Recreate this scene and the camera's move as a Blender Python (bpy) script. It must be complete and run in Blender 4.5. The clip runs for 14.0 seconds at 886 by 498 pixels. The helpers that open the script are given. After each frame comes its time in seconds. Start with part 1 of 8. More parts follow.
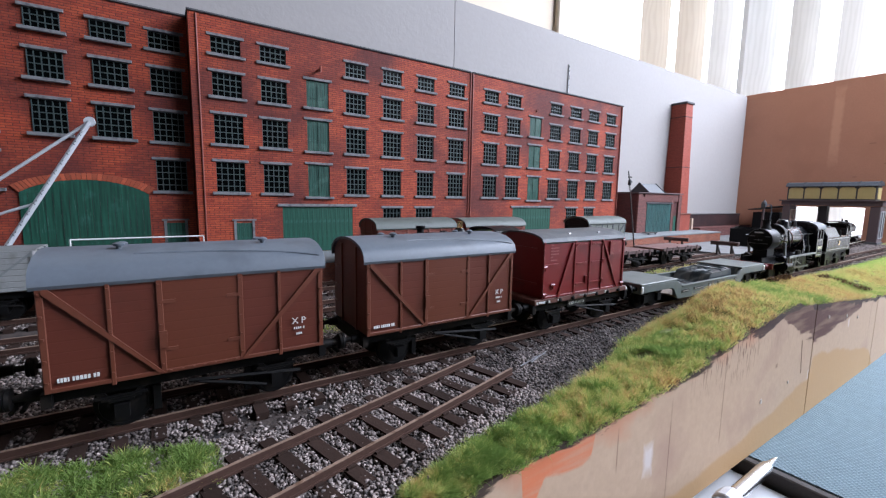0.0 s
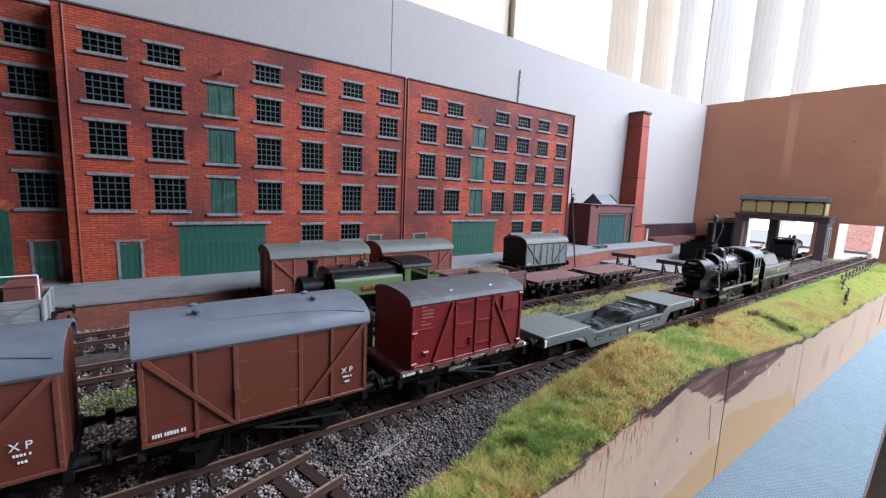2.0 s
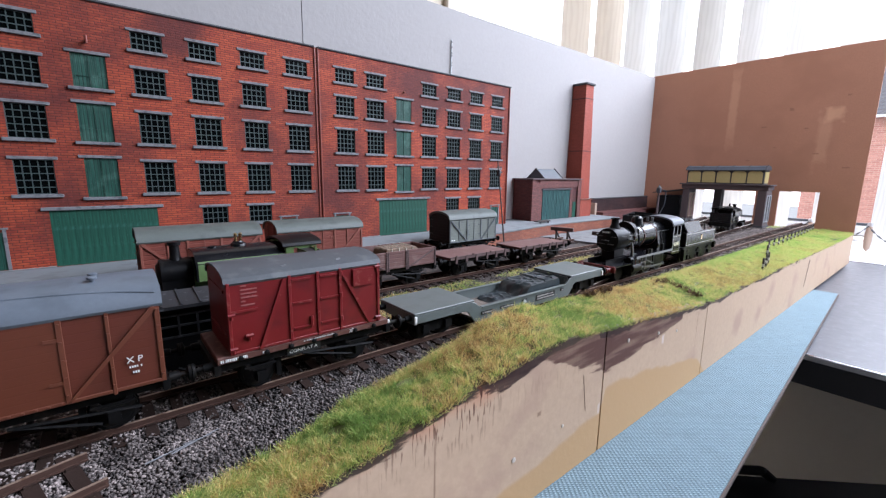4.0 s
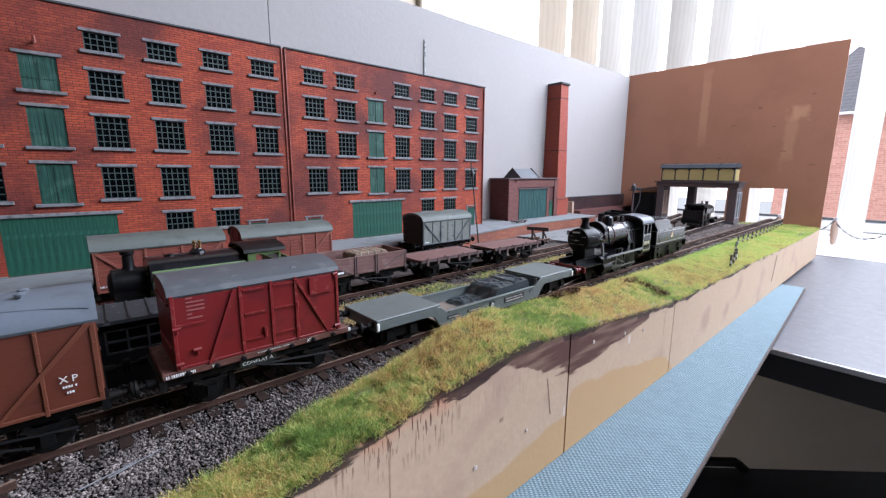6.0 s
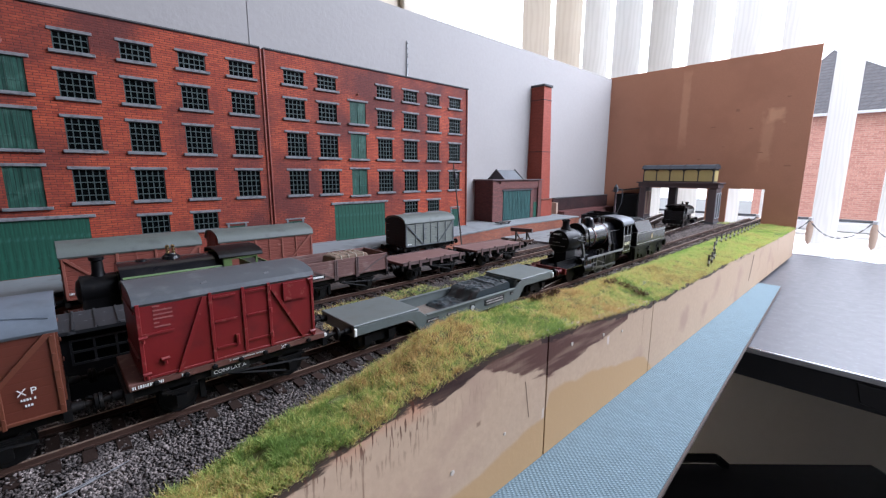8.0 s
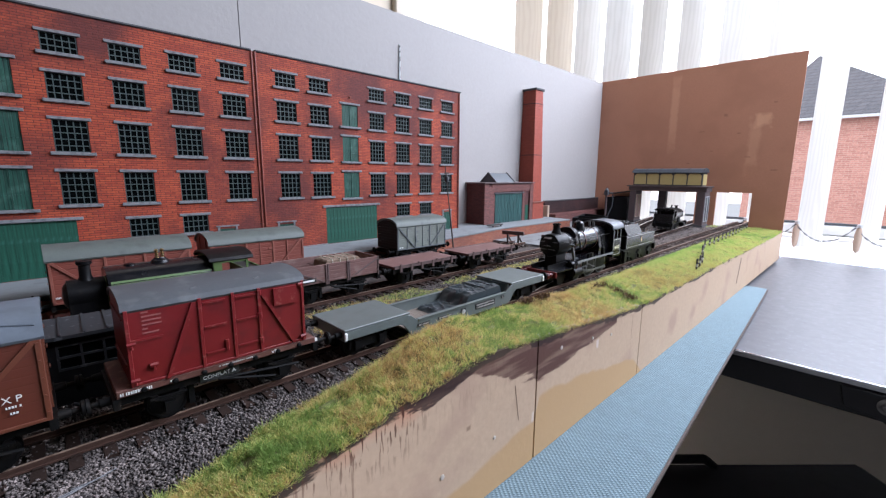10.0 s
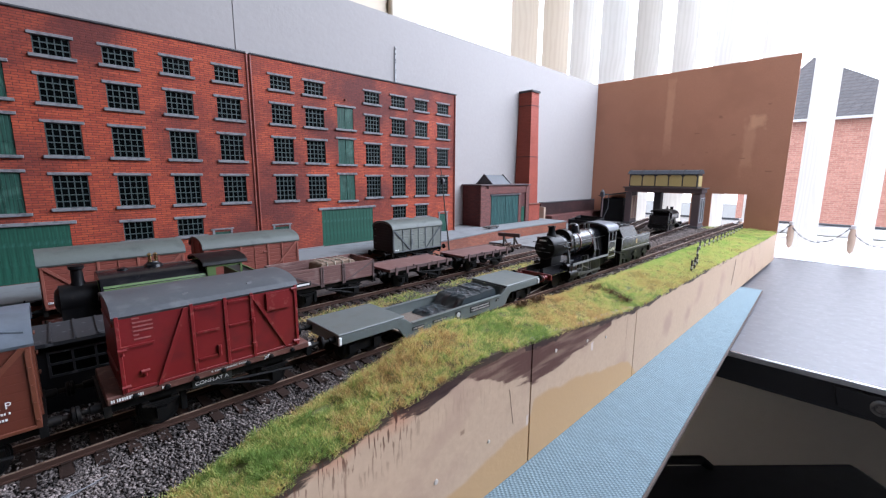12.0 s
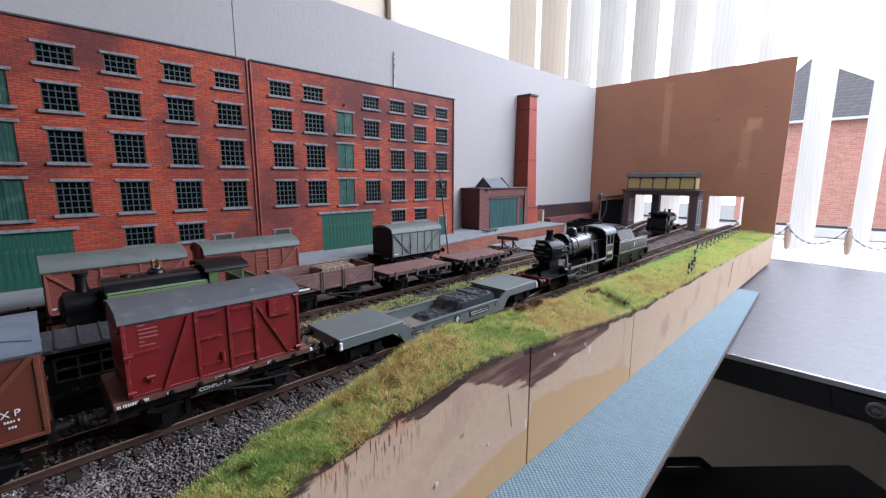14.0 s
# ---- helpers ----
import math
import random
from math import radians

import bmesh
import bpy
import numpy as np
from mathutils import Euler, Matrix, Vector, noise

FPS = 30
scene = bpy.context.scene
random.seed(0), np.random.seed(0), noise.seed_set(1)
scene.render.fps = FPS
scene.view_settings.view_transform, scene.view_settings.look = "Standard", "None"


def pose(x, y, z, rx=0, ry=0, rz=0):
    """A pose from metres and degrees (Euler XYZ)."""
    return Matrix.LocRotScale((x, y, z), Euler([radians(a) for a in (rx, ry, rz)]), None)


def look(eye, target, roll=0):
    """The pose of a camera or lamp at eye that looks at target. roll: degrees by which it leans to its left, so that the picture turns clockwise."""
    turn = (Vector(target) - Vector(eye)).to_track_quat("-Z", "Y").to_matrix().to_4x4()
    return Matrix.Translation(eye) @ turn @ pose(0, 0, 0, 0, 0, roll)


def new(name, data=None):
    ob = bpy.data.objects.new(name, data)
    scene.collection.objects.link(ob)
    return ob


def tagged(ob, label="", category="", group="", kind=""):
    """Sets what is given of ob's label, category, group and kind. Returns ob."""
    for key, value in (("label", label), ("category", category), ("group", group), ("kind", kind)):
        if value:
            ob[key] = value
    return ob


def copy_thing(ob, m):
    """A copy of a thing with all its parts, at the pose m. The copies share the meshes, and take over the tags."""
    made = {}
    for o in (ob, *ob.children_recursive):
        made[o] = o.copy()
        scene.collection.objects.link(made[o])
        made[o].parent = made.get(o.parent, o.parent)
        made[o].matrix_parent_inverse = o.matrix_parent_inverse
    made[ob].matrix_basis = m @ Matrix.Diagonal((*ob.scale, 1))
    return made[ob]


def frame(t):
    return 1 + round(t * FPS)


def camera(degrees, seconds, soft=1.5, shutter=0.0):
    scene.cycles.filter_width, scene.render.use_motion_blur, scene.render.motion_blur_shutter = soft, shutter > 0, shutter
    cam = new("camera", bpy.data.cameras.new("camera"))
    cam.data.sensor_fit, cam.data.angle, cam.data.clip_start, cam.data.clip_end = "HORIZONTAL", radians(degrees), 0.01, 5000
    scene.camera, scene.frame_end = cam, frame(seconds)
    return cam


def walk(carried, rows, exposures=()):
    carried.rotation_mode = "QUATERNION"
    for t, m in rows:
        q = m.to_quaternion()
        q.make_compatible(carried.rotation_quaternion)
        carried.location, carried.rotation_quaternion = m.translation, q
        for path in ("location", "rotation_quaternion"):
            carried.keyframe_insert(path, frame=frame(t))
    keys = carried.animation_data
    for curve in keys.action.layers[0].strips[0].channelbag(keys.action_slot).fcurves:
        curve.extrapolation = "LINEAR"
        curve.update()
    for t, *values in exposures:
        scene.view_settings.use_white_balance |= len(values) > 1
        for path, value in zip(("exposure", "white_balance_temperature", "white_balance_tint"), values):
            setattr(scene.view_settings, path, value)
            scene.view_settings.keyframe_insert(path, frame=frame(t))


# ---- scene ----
cam = camera(93.29, 14.0, soft=1.25)
PATH = [
    (0, (-0.01145, 0.01311, 0.06833), (1.08683, 1.6668, -0.17479), 0.973),
    (0.5, (-0.00883, 0.01157, 0.06988), (1.10884, 1.65193, -0.17508), 0.883),
    (1, (-0.00502, -0.00234, 0.07974), (1.13214, 1.62323, -0.17402), 0.687),
    (1.5, (0.01136, 0.00122, 0.1027), (1.16969, 1.61024, -0.16061), 1.019),
    (2, (0.04517, 0.01215, 0.09354), (1.22607, 1.60179, -0.18668), 2.449),
    (2.5, (0.07042, 0.00952, 0.08882), (1.26835, 1.58139, -0.21806), 1.517),
    (3, (0.08679, -0.00318, 0.08645), (1.30536, 1.54766, -0.2452), 1.117),
    (5.5, (0.10425, -0.01372, 0.08928), (1.39748, 1.46938, -0.26844), 0.298),
    (6, (0.10857, -0.01521, 0.08956), (1.41486, 1.45633, -0.26843), 0.187),
    (6.5, (0.10974, -0.01609, 0.09067), (1.43075, 1.44186, -0.26893), 0.177),
    (7, (0.1123, -0.01718, 0.09137), (1.44452, 1.43056, -0.26814), 0.127),
    (7.5, (0.11211, -0.01717, 0.09075), (1.45466, 1.42158, -0.26642), 0.137),
    (8, (0.11277, -0.01758, 0.09083), (1.46289, 1.41454, -0.26438), 0.118),
    (10.5, (0.11282, -0.01883, 0.09267), (1.49276, 1.38688, -0.25341), 0.389),
    (11, (0.11269, -0.01861, 0.09231), (1.49419, 1.386, -0.25192), 0.334),
    (11.5, (0.11133, -0.01892, 0.09307), (1.49559, 1.3834, -0.24942), 0.387),
    (12, (0.1141, -0.01983, 0.09376), (1.5, 1.38101, -0.24821), 0.295),
    (12.5, (0.11437, -0.02017, 0.09381), (1.50184, 1.38002, -0.24437), 0.263),
    (13, (0.11293, -0.02026, 0.09452), (1.50328, 1.37788, -0.24034), 0.271),
    (13.5, (0.11307, -0.02087, 0.09529), (1.50208, 1.37864, -0.23945), 0.167),
    (14, (0.1122, -0.02173, 0.09613), (1.50206, 1.37742, -0.23654), 0.108),
]
EXPOSURE = 0.25
DRIFT = [(0, 0.09), (1.5, 0.15), (2.5, 0.09), (5.5, 0.06), (6.5, 0.05), (7.3, -0.09), (8.2, -0.11), (10.5, -0.02), (12, 0.02), (13, -0.13), (14, -0.12)]
walk(cam, [(t, look(eye, target, roll)) for t, eye, target, roll in PATH], [(t, EXPOSURE + stops, 6150, 13.8) for t, stops in DRIFT])

# ---- daylight: a bright overcast sky outside the window, and an added lamp for it ----
world = bpy.data.worlds.new("overcast")
scene.world = world
world.use_nodes = True
wn = world.node_tree
sky = wn.nodes.new("ShaderNodeTexSky")
sky.sky_type, sky.sun_disc = "NISHITA", False
sky.sun_elevation, sky.sun_rotation = radians(50), radians(60)
sky.air_density, sky.dust_density = 1.0, 4.0
white = wn.nodes.new("ShaderNodeMix")
white.data_type, white.inputs[0].default_value = "RGBA", 0.75
white.inputs[7].default_value = (9.0, 9.2, 9.6, 1)
wn.links.new(sky.outputs[0], white.inputs[6])
wn.links.new(white.outputs[2], wn.nodes["Background"].inputs[0])
wn.nodes["Background"].inputs[1].default_value = 0.29

sun = new("sun", bpy.data.lights.new("sun", "SUN"))
sun.data.energy, sun.data.angle, sun.data.color = 1.0, radians(20), (1.0, 0.97, 0.93)
sun.matrix_world = look((3, -2.5, 4), (0, 0, 0))


def window_light(name, eye, target, wide, high, watts, colour):
    """An added area lamp that stands in for a window's sky light."""
    ob = new(name, bpy.data.lights.new(name, "AREA"))
    ob.data.shape, ob.data.size, ob.data.size_y, ob.data.energy, ob.data.color = "RECTANGLE", wide, high, watts, colour
    ob.matrix_world = look(eye, target)
    return ob


# unseen lamp by the blind, tilted down at the layout, not in the opening
window_light("window_light_end", (1.205, -0.205, 0.75), (0.98, 0.135, 0.03), 1.55, 0.66, 43.5, (0.80, 0.875, 1.0))

# ---- materials ----
def mat(name, colour, rough=0.6, metal=0.0, vary=0.12, scale=60.0, bump=0.15, fine=900.0, dist=0.0002, second=None, amount=0.5, spec=0.5, island=0.0, piece=0.0):
    """A painted, worn or grained surface: two scales of variation in colour and a fine relief. second: a colour of wear that comes in patches."""
    m = bpy.data.materials.new(name)
    m.use_nodes = True
    t, n = m.node_tree, m.node_tree.nodes
    b = n["Principled BSDF"]
    b.inputs["Metallic"].default_value, b.inputs["Specular IOR Level"].default_value = metal, spec
    co = n.new("ShaderNodeTexCoord")
    big, small = n.new("ShaderNodeTexNoise"), n.new("ShaderNodeTexNoise")
    for q, s, d in ((big, scale, 5), (small, fine, 3)):
        q.inputs["Scale"].default_value, q.inputs["Detail"].default_value = s, d
        t.links.new(co.outputs["Object"], q.inputs["Vector"])
    mix = n.new("ShaderNodeMix")
    mix.data_type = "RGBA"
    dark = [c * (1 - 1.6 * vary) for c in colour]
    lite = [min(1.0, c * (1 + 1.6 * vary)) for c in colour]
    mix.inputs[6].default_value, mix.inputs[7].default_value = (*dark, 1), (*lite, 1)
    add = n.new("ShaderNodeMath")
    add.operation = "MULTIPLY_ADD"
    t.links.new(small.outputs[0], add.inputs[0])
    add.inputs[1].default_value = 0.5
    half = n.new("ShaderNodeMath")
    half.operation = "MULTIPLY"
    t.links.new(big.outputs[0], half.inputs[0])
    half.inputs[1].default_value = 0.5
    t.links.new(half.outputs[0], add.inputs[2])
    t.links.new(add.outputs[0], mix.inputs[0])
    last = mix.outputs[2]
    if second:
        ramp = n.new("ShaderNodeValToRGB")
        ramp.color_ramp.elements[0].position, ramp.color_ramp.elements[1].position = 0.62 - 0.25 * amount, 0.72 - 0.15 * amount
        wear = n.new("ShaderNodeTexNoise")
        wear.inputs["Scale"].default_value, wear.inputs["Detail"].default_value = scale * 2.3, 8
        t.links.new(co.outputs["Object"], wear.inputs["Vector"])
        t.links.new(wear.outputs[0], ramp.inputs[0])
        m2 = n.new("ShaderNodeMix")
        m2.data_type = "RGBA"
        m2.inputs[7].default_value = (*second, 1)
        t.links.new(ramp.outputs[0], m2.inputs[0])
        t.links.new(last, m2.inputs[6])
        last = m2.outputs[2]
    if island or piece:
        rnd = n.new("ShaderNodeNewGeometry" if island else "ShaderNodeObjectInfo")
        hsv = n.new("ShaderNodeHueSaturation")
        mr = n.new("ShaderNodeMapRange")
        k = island or piece
        mr.inputs[3].default_value, mr.inputs[4].default_value = 1 - k, 1 + k
        t.links.new(rnd.outputs["Random Per Island" if island else "Random"], mr.inputs[0])
        t.links.new(mr.outputs[0], hsv.inputs["Value"])
        t.links.new(last, hsv.inputs["Color"])
        last = hsv.outputs[0]
    t.links.new(last, b.inputs["Base Color"])
    rr = n.new("ShaderNodeMapRange")
    rr.inputs[3].default_value, rr.inputs[4].default_value = max(0.02, rough - 0.1), min(1.0, rough + 0.1)
    t.links.new(big.outputs[0], rr.inputs[0])
    t.links.new(rr.outputs[0], b.inputs["Roughness"])
    if bump:
        bp = n.new("ShaderNodeBump")
        bp.inputs["Strength"].default_value, bp.inputs["Distance"].default_value = bump, dist
        t.links.new(small.outputs[0], bp.inputs["Height"])
        t.links.new(bp.outputs[0], b.inputs["Normal"])
    return m


def brick_mat(name, one, two, mortar, wide=0.0056, high=0.00195, joint=0.00030, soot=(0.10, 0.04, 0.035), amount=0.5):
    """Brick paper or embossed brickwork: courses run along x and y, and up z; stained in patches."""
    m = bpy.data.materials.new(name)
    m.use_nodes = True
    t, n = m.node_tree, m.node_tree.nodes
    b = n["Principled BSDF"]
    co, sep, com, sm = n.new("ShaderNodeTexCoord"), n.new("ShaderNodeSeparateXYZ"), n.new("ShaderNodeCombineXYZ"), n.new("ShaderNodeMath")
    t.links.new(co.outputs["Object"], sep.inputs[0])
    t.links.new(sep.outputs[0], sm.inputs[0])
    t.links.new(sep.outputs[1], sm.inputs[1])
    t.links.new(sm.outputs[0], com.inputs[0])
    t.links.new(sep.outputs[2], com.inputs[1])
    br = n.new("ShaderNodeTexBrick")
    t.links.new(com.outputs[0], br.inputs["Vector"])
    br.inputs["Scale"].default_value = 1.0
    br.inputs["Brick Width"].default_value, br.inputs["Row Height"].default_value, br.inputs["Mortar Size"].default_value = wide, high, joint
    br.inputs["Mortar Smooth"].default_value = 0.5
    br.inputs["Color1"].default_value, br.inputs["Color2"].default_value, br.inputs["Mortar"].default_value = (*one, 1), (*two, 1), (*mortar, 1)
    no, no2 = n.new("ShaderNodeTexNoise"), n.new("ShaderNodeTexNoise")
    no.inputs["Scale"].default_value, no.inputs["Detail"].default_value = 20.0, 7
    no2.inputs["Scale"].default_value, no2.inputs["Detail"].default_value = 420.0, 3
    t.links.new(co.outputs["Object"], no.inputs["Vector"])
    t.links.new(com.outputs[0], no2.inputs["Vector"])
    ramp = n.new("ShaderNodeValToRGB")
    ramp.color_ramp.elements[0].position, ramp.color_ramp.elements[1].position = 0.42, 0.64
    t.links.new(no.outputs[0], ramp.inputs[0])
    k = n.new("ShaderNodeMath")
    k.operation = "MULTIPLY"
    k.inputs[1].default_value = amount
    t.links.new(ramp.outputs[0], k.inputs[0])
    mx = n.new("ShaderNodeMix")
    mx.data_type = "RGBA"
    mx.inputs[7].default_value = (*soot, 1)
    t.links.new(k.outputs[0], mx.inputs[0])
    t.links.new(br.outputs[0], mx.inputs[6])
    hs, mr = n.new("ShaderNodeHueSaturation"), n.new("ShaderNodeMapRange")
    mr.inputs[1].default_value, mr.inputs[2].default_value = 0.25, 0.75
    mr.inputs[3].default_value, mr.inputs[4].default_value = 0.78, 1.22
    t.links.new(no2.outputs[0], mr.inputs[0])
    t.links.new(mr.outputs[0], hs.inputs["Value"])
    t.links.new(mx.outputs[2], hs.inputs["Color"])
    t.links.new(hs.outputs[0], b.inputs["Base Color"])
    b.inputs["Roughness"].default_value = 0.72
    b.inputs["Specular IOR Level"].default_value = 0.3
    bp = n.new("ShaderNodeBump")
    bp.inputs["Strength"].default_value, bp.inputs["Distance"].default_value = 0.5, 0.00015
    bp.invert = True
    t.links.new(br.outputs["Fac"], bp.inputs["Height"])
    t.links.new(bp.outputs[0], b.inputs["Normal"])
    return m


def plank_mat(name, colour, pitch, axis=0, rough=0.55, second=None, vary=0.2, depth=0.0003, spec=0.4, streak=False, joints=True):
    """Planked and painted: narrow grooves every pitch metres along an axis, with grain and wear."""
    m = mat(name, colour, rough, vary=vary, scale=45, fine=1200, second=second, amount=0.35, bump=0.1, spec=spec)
    t, n = m.node_tree, m.node_tree.nodes
    b = n["Principled BSDF"]
    co, sep = n.new("ShaderNodeTexCoord"), n.new("ShaderNodeSeparateXYZ")
    t.links.new(co.outputs["Object"], sep.inputs[0])
    fr = n.new("ShaderNodeMath")
    fr.operation = "PINGPONG"
    fr.inputs[1].default_value = pitch / 2
    t.links.new(sep.outputs[axis], fr.inputs[0])
    mr = n.new("ShaderNodeMapRange")
    mr.inputs[1].default_value, mr.inputs[2].default_value = 0.0, pitch * 0.09
    t.links.new(fr.outputs[0], mr.inputs[0])
    bp = n.new("ShaderNodeBump")
    bp.inputs["Strength"].default_value, bp.inputs["Distance"].default_value = 0.8, depth
    t.links.new(mr.outputs[0], bp.inputs["Height"])
    t.links.new(bp.outputs[0], b.inputs["Normal"])
    if streak:
        # dirt in the joints, and weather streaks that run down the planks
        mp, no, sr, hs, k = n.new("ShaderNodeMapping"), n.new("ShaderNodeTexNoise"), n.new("ShaderNodeMapRange"), n.new("ShaderNodeHueSaturation"), n.new("ShaderNodeMath")
        mp.inputs["Scale"].default_value = (900, 900, 45)
        no.inputs["Scale"].default_value, no.inputs["Detail"].default_value = 1.0, 3
        t.links.new(co.outputs["Object"], mp.inputs[0])
        t.links.new(mp.outputs[0], no.inputs["Vector"])
        sr.inputs[1].default_value, sr.inputs[2].default_value, sr.inputs[3].default_value, sr.inputs[4].default_value = 0.3, 0.75, 0.65, 1.7
        t.links.new(no.outputs[0], sr.inputs[0])
        jr = n.new("ShaderNodeMapRange")
        jr.inputs[2].default_value, jr.inputs[3].default_value, jr.inputs[4].default_value = pitch * 0.12, 0.35 if joints else 1.0, 1.0
        t.links.new(fr.outputs[0], jr.inputs[0])
        k.operation = "MULTIPLY"
        t.links.new(sr.outputs[0], k.inputs[0])
        t.links.new(jr.outputs[0], k.inputs[1])
        t.links.new(k.outputs[0], hs.inputs["Value"])
        t.links.new(b.inputs["Base Color"].links[0].from_socket, hs.inputs["Color"])
        t.links.new(hs.outputs[0], b.inputs["Base Color"])
    return m


M = {}
M["brick"] = brick_mat("mill_brick", (0.415, 0.074, 0.029), (0.290, 0.043, 0.021), (0.125, 0.032, 0.022), wide=0.0068, high=0.00172, joint=0.00028, amount=0.85, soot=(0.085, 0.020, 0.018))
M["brick_ring"] = mat("arch_bricks", (0.36, 0.075, 0.032), 0.75, vary=0.25, scale=300, piece=0.25)
M["green_scratch"] = mat("scratched_green_paint", (0.035, 0.11, 0.080), 0.6, scale=300)
M["brick_chimney"] = brick_mat("chimney_brick", (0.345, 0.078, 0.050), (0.290, 0.062, 0.040), (0.215, 0.052, 0.036), wide=0.0060, high=0.00172, joint=0.00024, amount=0.25, soot=(0.17, 0.040, 0.030))
M["brick_dark"] = brick_mat("dull_brick", (0.120, 0.040, 0.036), (0.080, 0.028, 0.028), (0.065, 0.035, 0.036), amount=0.3)
M["brick_plat"] = brick_mat("platform_brick", (0.30, 0.10, 0.055), (0.22, 0.065, 0.04), (0.2, 0.1, 0.07), amount=0.5)
M["house_brick"] = brick_mat("house_brick", (0.55, 0.27, 0.21), (0.43, 0.19, 0.15), (0.53, 0.36, 0.30), 0.16, 0.053, 0.006, (0.34, 0.16, 0.12), 0.4)
M["brick_plum"] = brick_mat("plum_brick", (0.180, 0.068, 0.058), (0.125, 0.046, 0.042), (0.10, 0.055, 0.05), amount=0.35)
M["brick_soot"] = brick_mat("sooty_brick", (0.040, 0.020, 0.020), (0.028, 0.015, 0.016), (0.03, 0.018, 0.018), amount=0.4)
M["pale_edge"] = mat("pale_cut_edge", (0.45, 0.33, 0.25), 0.8, scale=150)
M["stone"] = mat("grey_stone", (0.175, 0.172, 0.178), 0.75, second=(0.10, 0.10, 0.105), scale=120)
M["glazing"] = mat("dark_green_grey_bars", (0.044, 0.062, 0.062), 0.5, scale=300, vary=0.2)
M["pane"] = mat("dark_window_pane", (0.0022, 0.0030, 0.0032), 0.22, scale=120, vary=0.4, bump=0.0, spec=0.05)
M["green_door"] = plank_mat("green_planks", (0.0080, 0.056, 0.035), 0.0042, 0, second=(0.018, 0.082, 0.058), streak=True, joints=False, depth=0.00005)
M["green_hatch"] = plank_mat("pale_green_planks", (0.011, 0.056, 0.039), 0.0021, 0, second=(0.032, 0.088, 0.064), streak=True)
M["pipe"] = mat("red_brown_pipe", (0.20, 0.045, 0.03), 0.5, scale=200)
M["back"] = mat("pale_grey_white_board", (0.330, 0.306, 0.293), 0.8, vary=0.06, scale=14, fine=260, bump=0.25, dist=0.0008)
M["hardboard"] = mat("brown_hardboard", (0.425, 0.198, 0.124), 0.55, vary=0.15, scale=7, fine=620, second=(0.392, 0.180, 0.112), amount=0.5, bump=0.4, spec=0.3)
M["board_edge"] = mat("raw_board_edge", (0.24, 0.15, 0.11), 0.85)
M["concrete"] = mat("grey_concrete", (0.180, 0.190, 0.195), 0.85, vary=0.10, scale=35, fine=700, second=(0.145, 0.152, 0.155), amount=0.4, bump=0.25)
M["yard"] = mat("yard_concrete", (0.172, 0.172, 0.172), 0.85, vary=0.14, scale=40, fine=700, second=(0.125, 0.123, 0.12), amount=0.4, bump=0.3)
M["earth"] = mat("dark_gravel_bed", (0.068, 0.050, 0.043), 0.95, vary=0.4, scale=90, fine=700, second=(0.025, 0.022, 0.022), amount=0.5, bump=0.8, dist=0.0006)
M["stones"] = mat("ballast_stones", (0.178, 0.146, 0.134), 0.85, vary=0.25, scale=30, fine=900, second=(0.052, 0.040, 0.036), amount=0.48, bump=0.2, island=0.80)


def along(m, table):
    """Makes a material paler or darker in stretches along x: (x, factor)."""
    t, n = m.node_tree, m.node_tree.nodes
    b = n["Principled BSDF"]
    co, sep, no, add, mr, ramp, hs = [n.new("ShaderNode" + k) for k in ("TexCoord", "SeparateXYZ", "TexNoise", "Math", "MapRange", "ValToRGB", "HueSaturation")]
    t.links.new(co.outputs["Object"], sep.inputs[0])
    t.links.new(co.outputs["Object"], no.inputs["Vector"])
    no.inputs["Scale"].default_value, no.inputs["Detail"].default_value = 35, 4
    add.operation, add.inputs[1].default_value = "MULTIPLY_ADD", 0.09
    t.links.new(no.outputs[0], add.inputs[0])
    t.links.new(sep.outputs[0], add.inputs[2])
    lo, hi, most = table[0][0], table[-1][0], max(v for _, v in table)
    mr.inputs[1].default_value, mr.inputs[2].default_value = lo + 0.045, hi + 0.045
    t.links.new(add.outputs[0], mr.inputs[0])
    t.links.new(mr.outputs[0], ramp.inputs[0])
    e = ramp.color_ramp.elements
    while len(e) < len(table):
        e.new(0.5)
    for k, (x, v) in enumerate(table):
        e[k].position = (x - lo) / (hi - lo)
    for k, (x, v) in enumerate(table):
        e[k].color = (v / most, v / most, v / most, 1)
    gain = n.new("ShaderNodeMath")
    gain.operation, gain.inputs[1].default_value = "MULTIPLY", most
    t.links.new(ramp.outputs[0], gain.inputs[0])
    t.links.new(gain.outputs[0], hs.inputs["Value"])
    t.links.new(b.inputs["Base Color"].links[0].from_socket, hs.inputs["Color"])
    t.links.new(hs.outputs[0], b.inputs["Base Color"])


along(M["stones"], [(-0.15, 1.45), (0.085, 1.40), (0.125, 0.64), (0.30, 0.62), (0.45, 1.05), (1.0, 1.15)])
M["rail"] = mat("rusty_rail", (0.066, 0.035, 0.026), 0.7, vary=0.3, scale=150, spec=0.2)
M["railtop"] = mat("rusty_rail_head", (0.35, 0.245, 0.185), 0.36, metal=0.35, vary=0.15, scale=200, second=(0.18, 0.105, 0.07), amount=0.35)
# worn steel of the junction rails, paler: the window's glint is in the colour
M["railglint"] = mat("worn_steel_head", (0.68, 0.60, 0.54), 0.33, metal=0.25, vary=0.12, scale=200, second=(0.34, 0.23, 0.17), amount=0.25)
M["sleeper"] = mat("brown_sleeper", (0.034, 0.020, 0.0155), 0.85, vary=0.3, scale=250, fine=1500, piece=0.3, spec=0.15, bump=0.4)
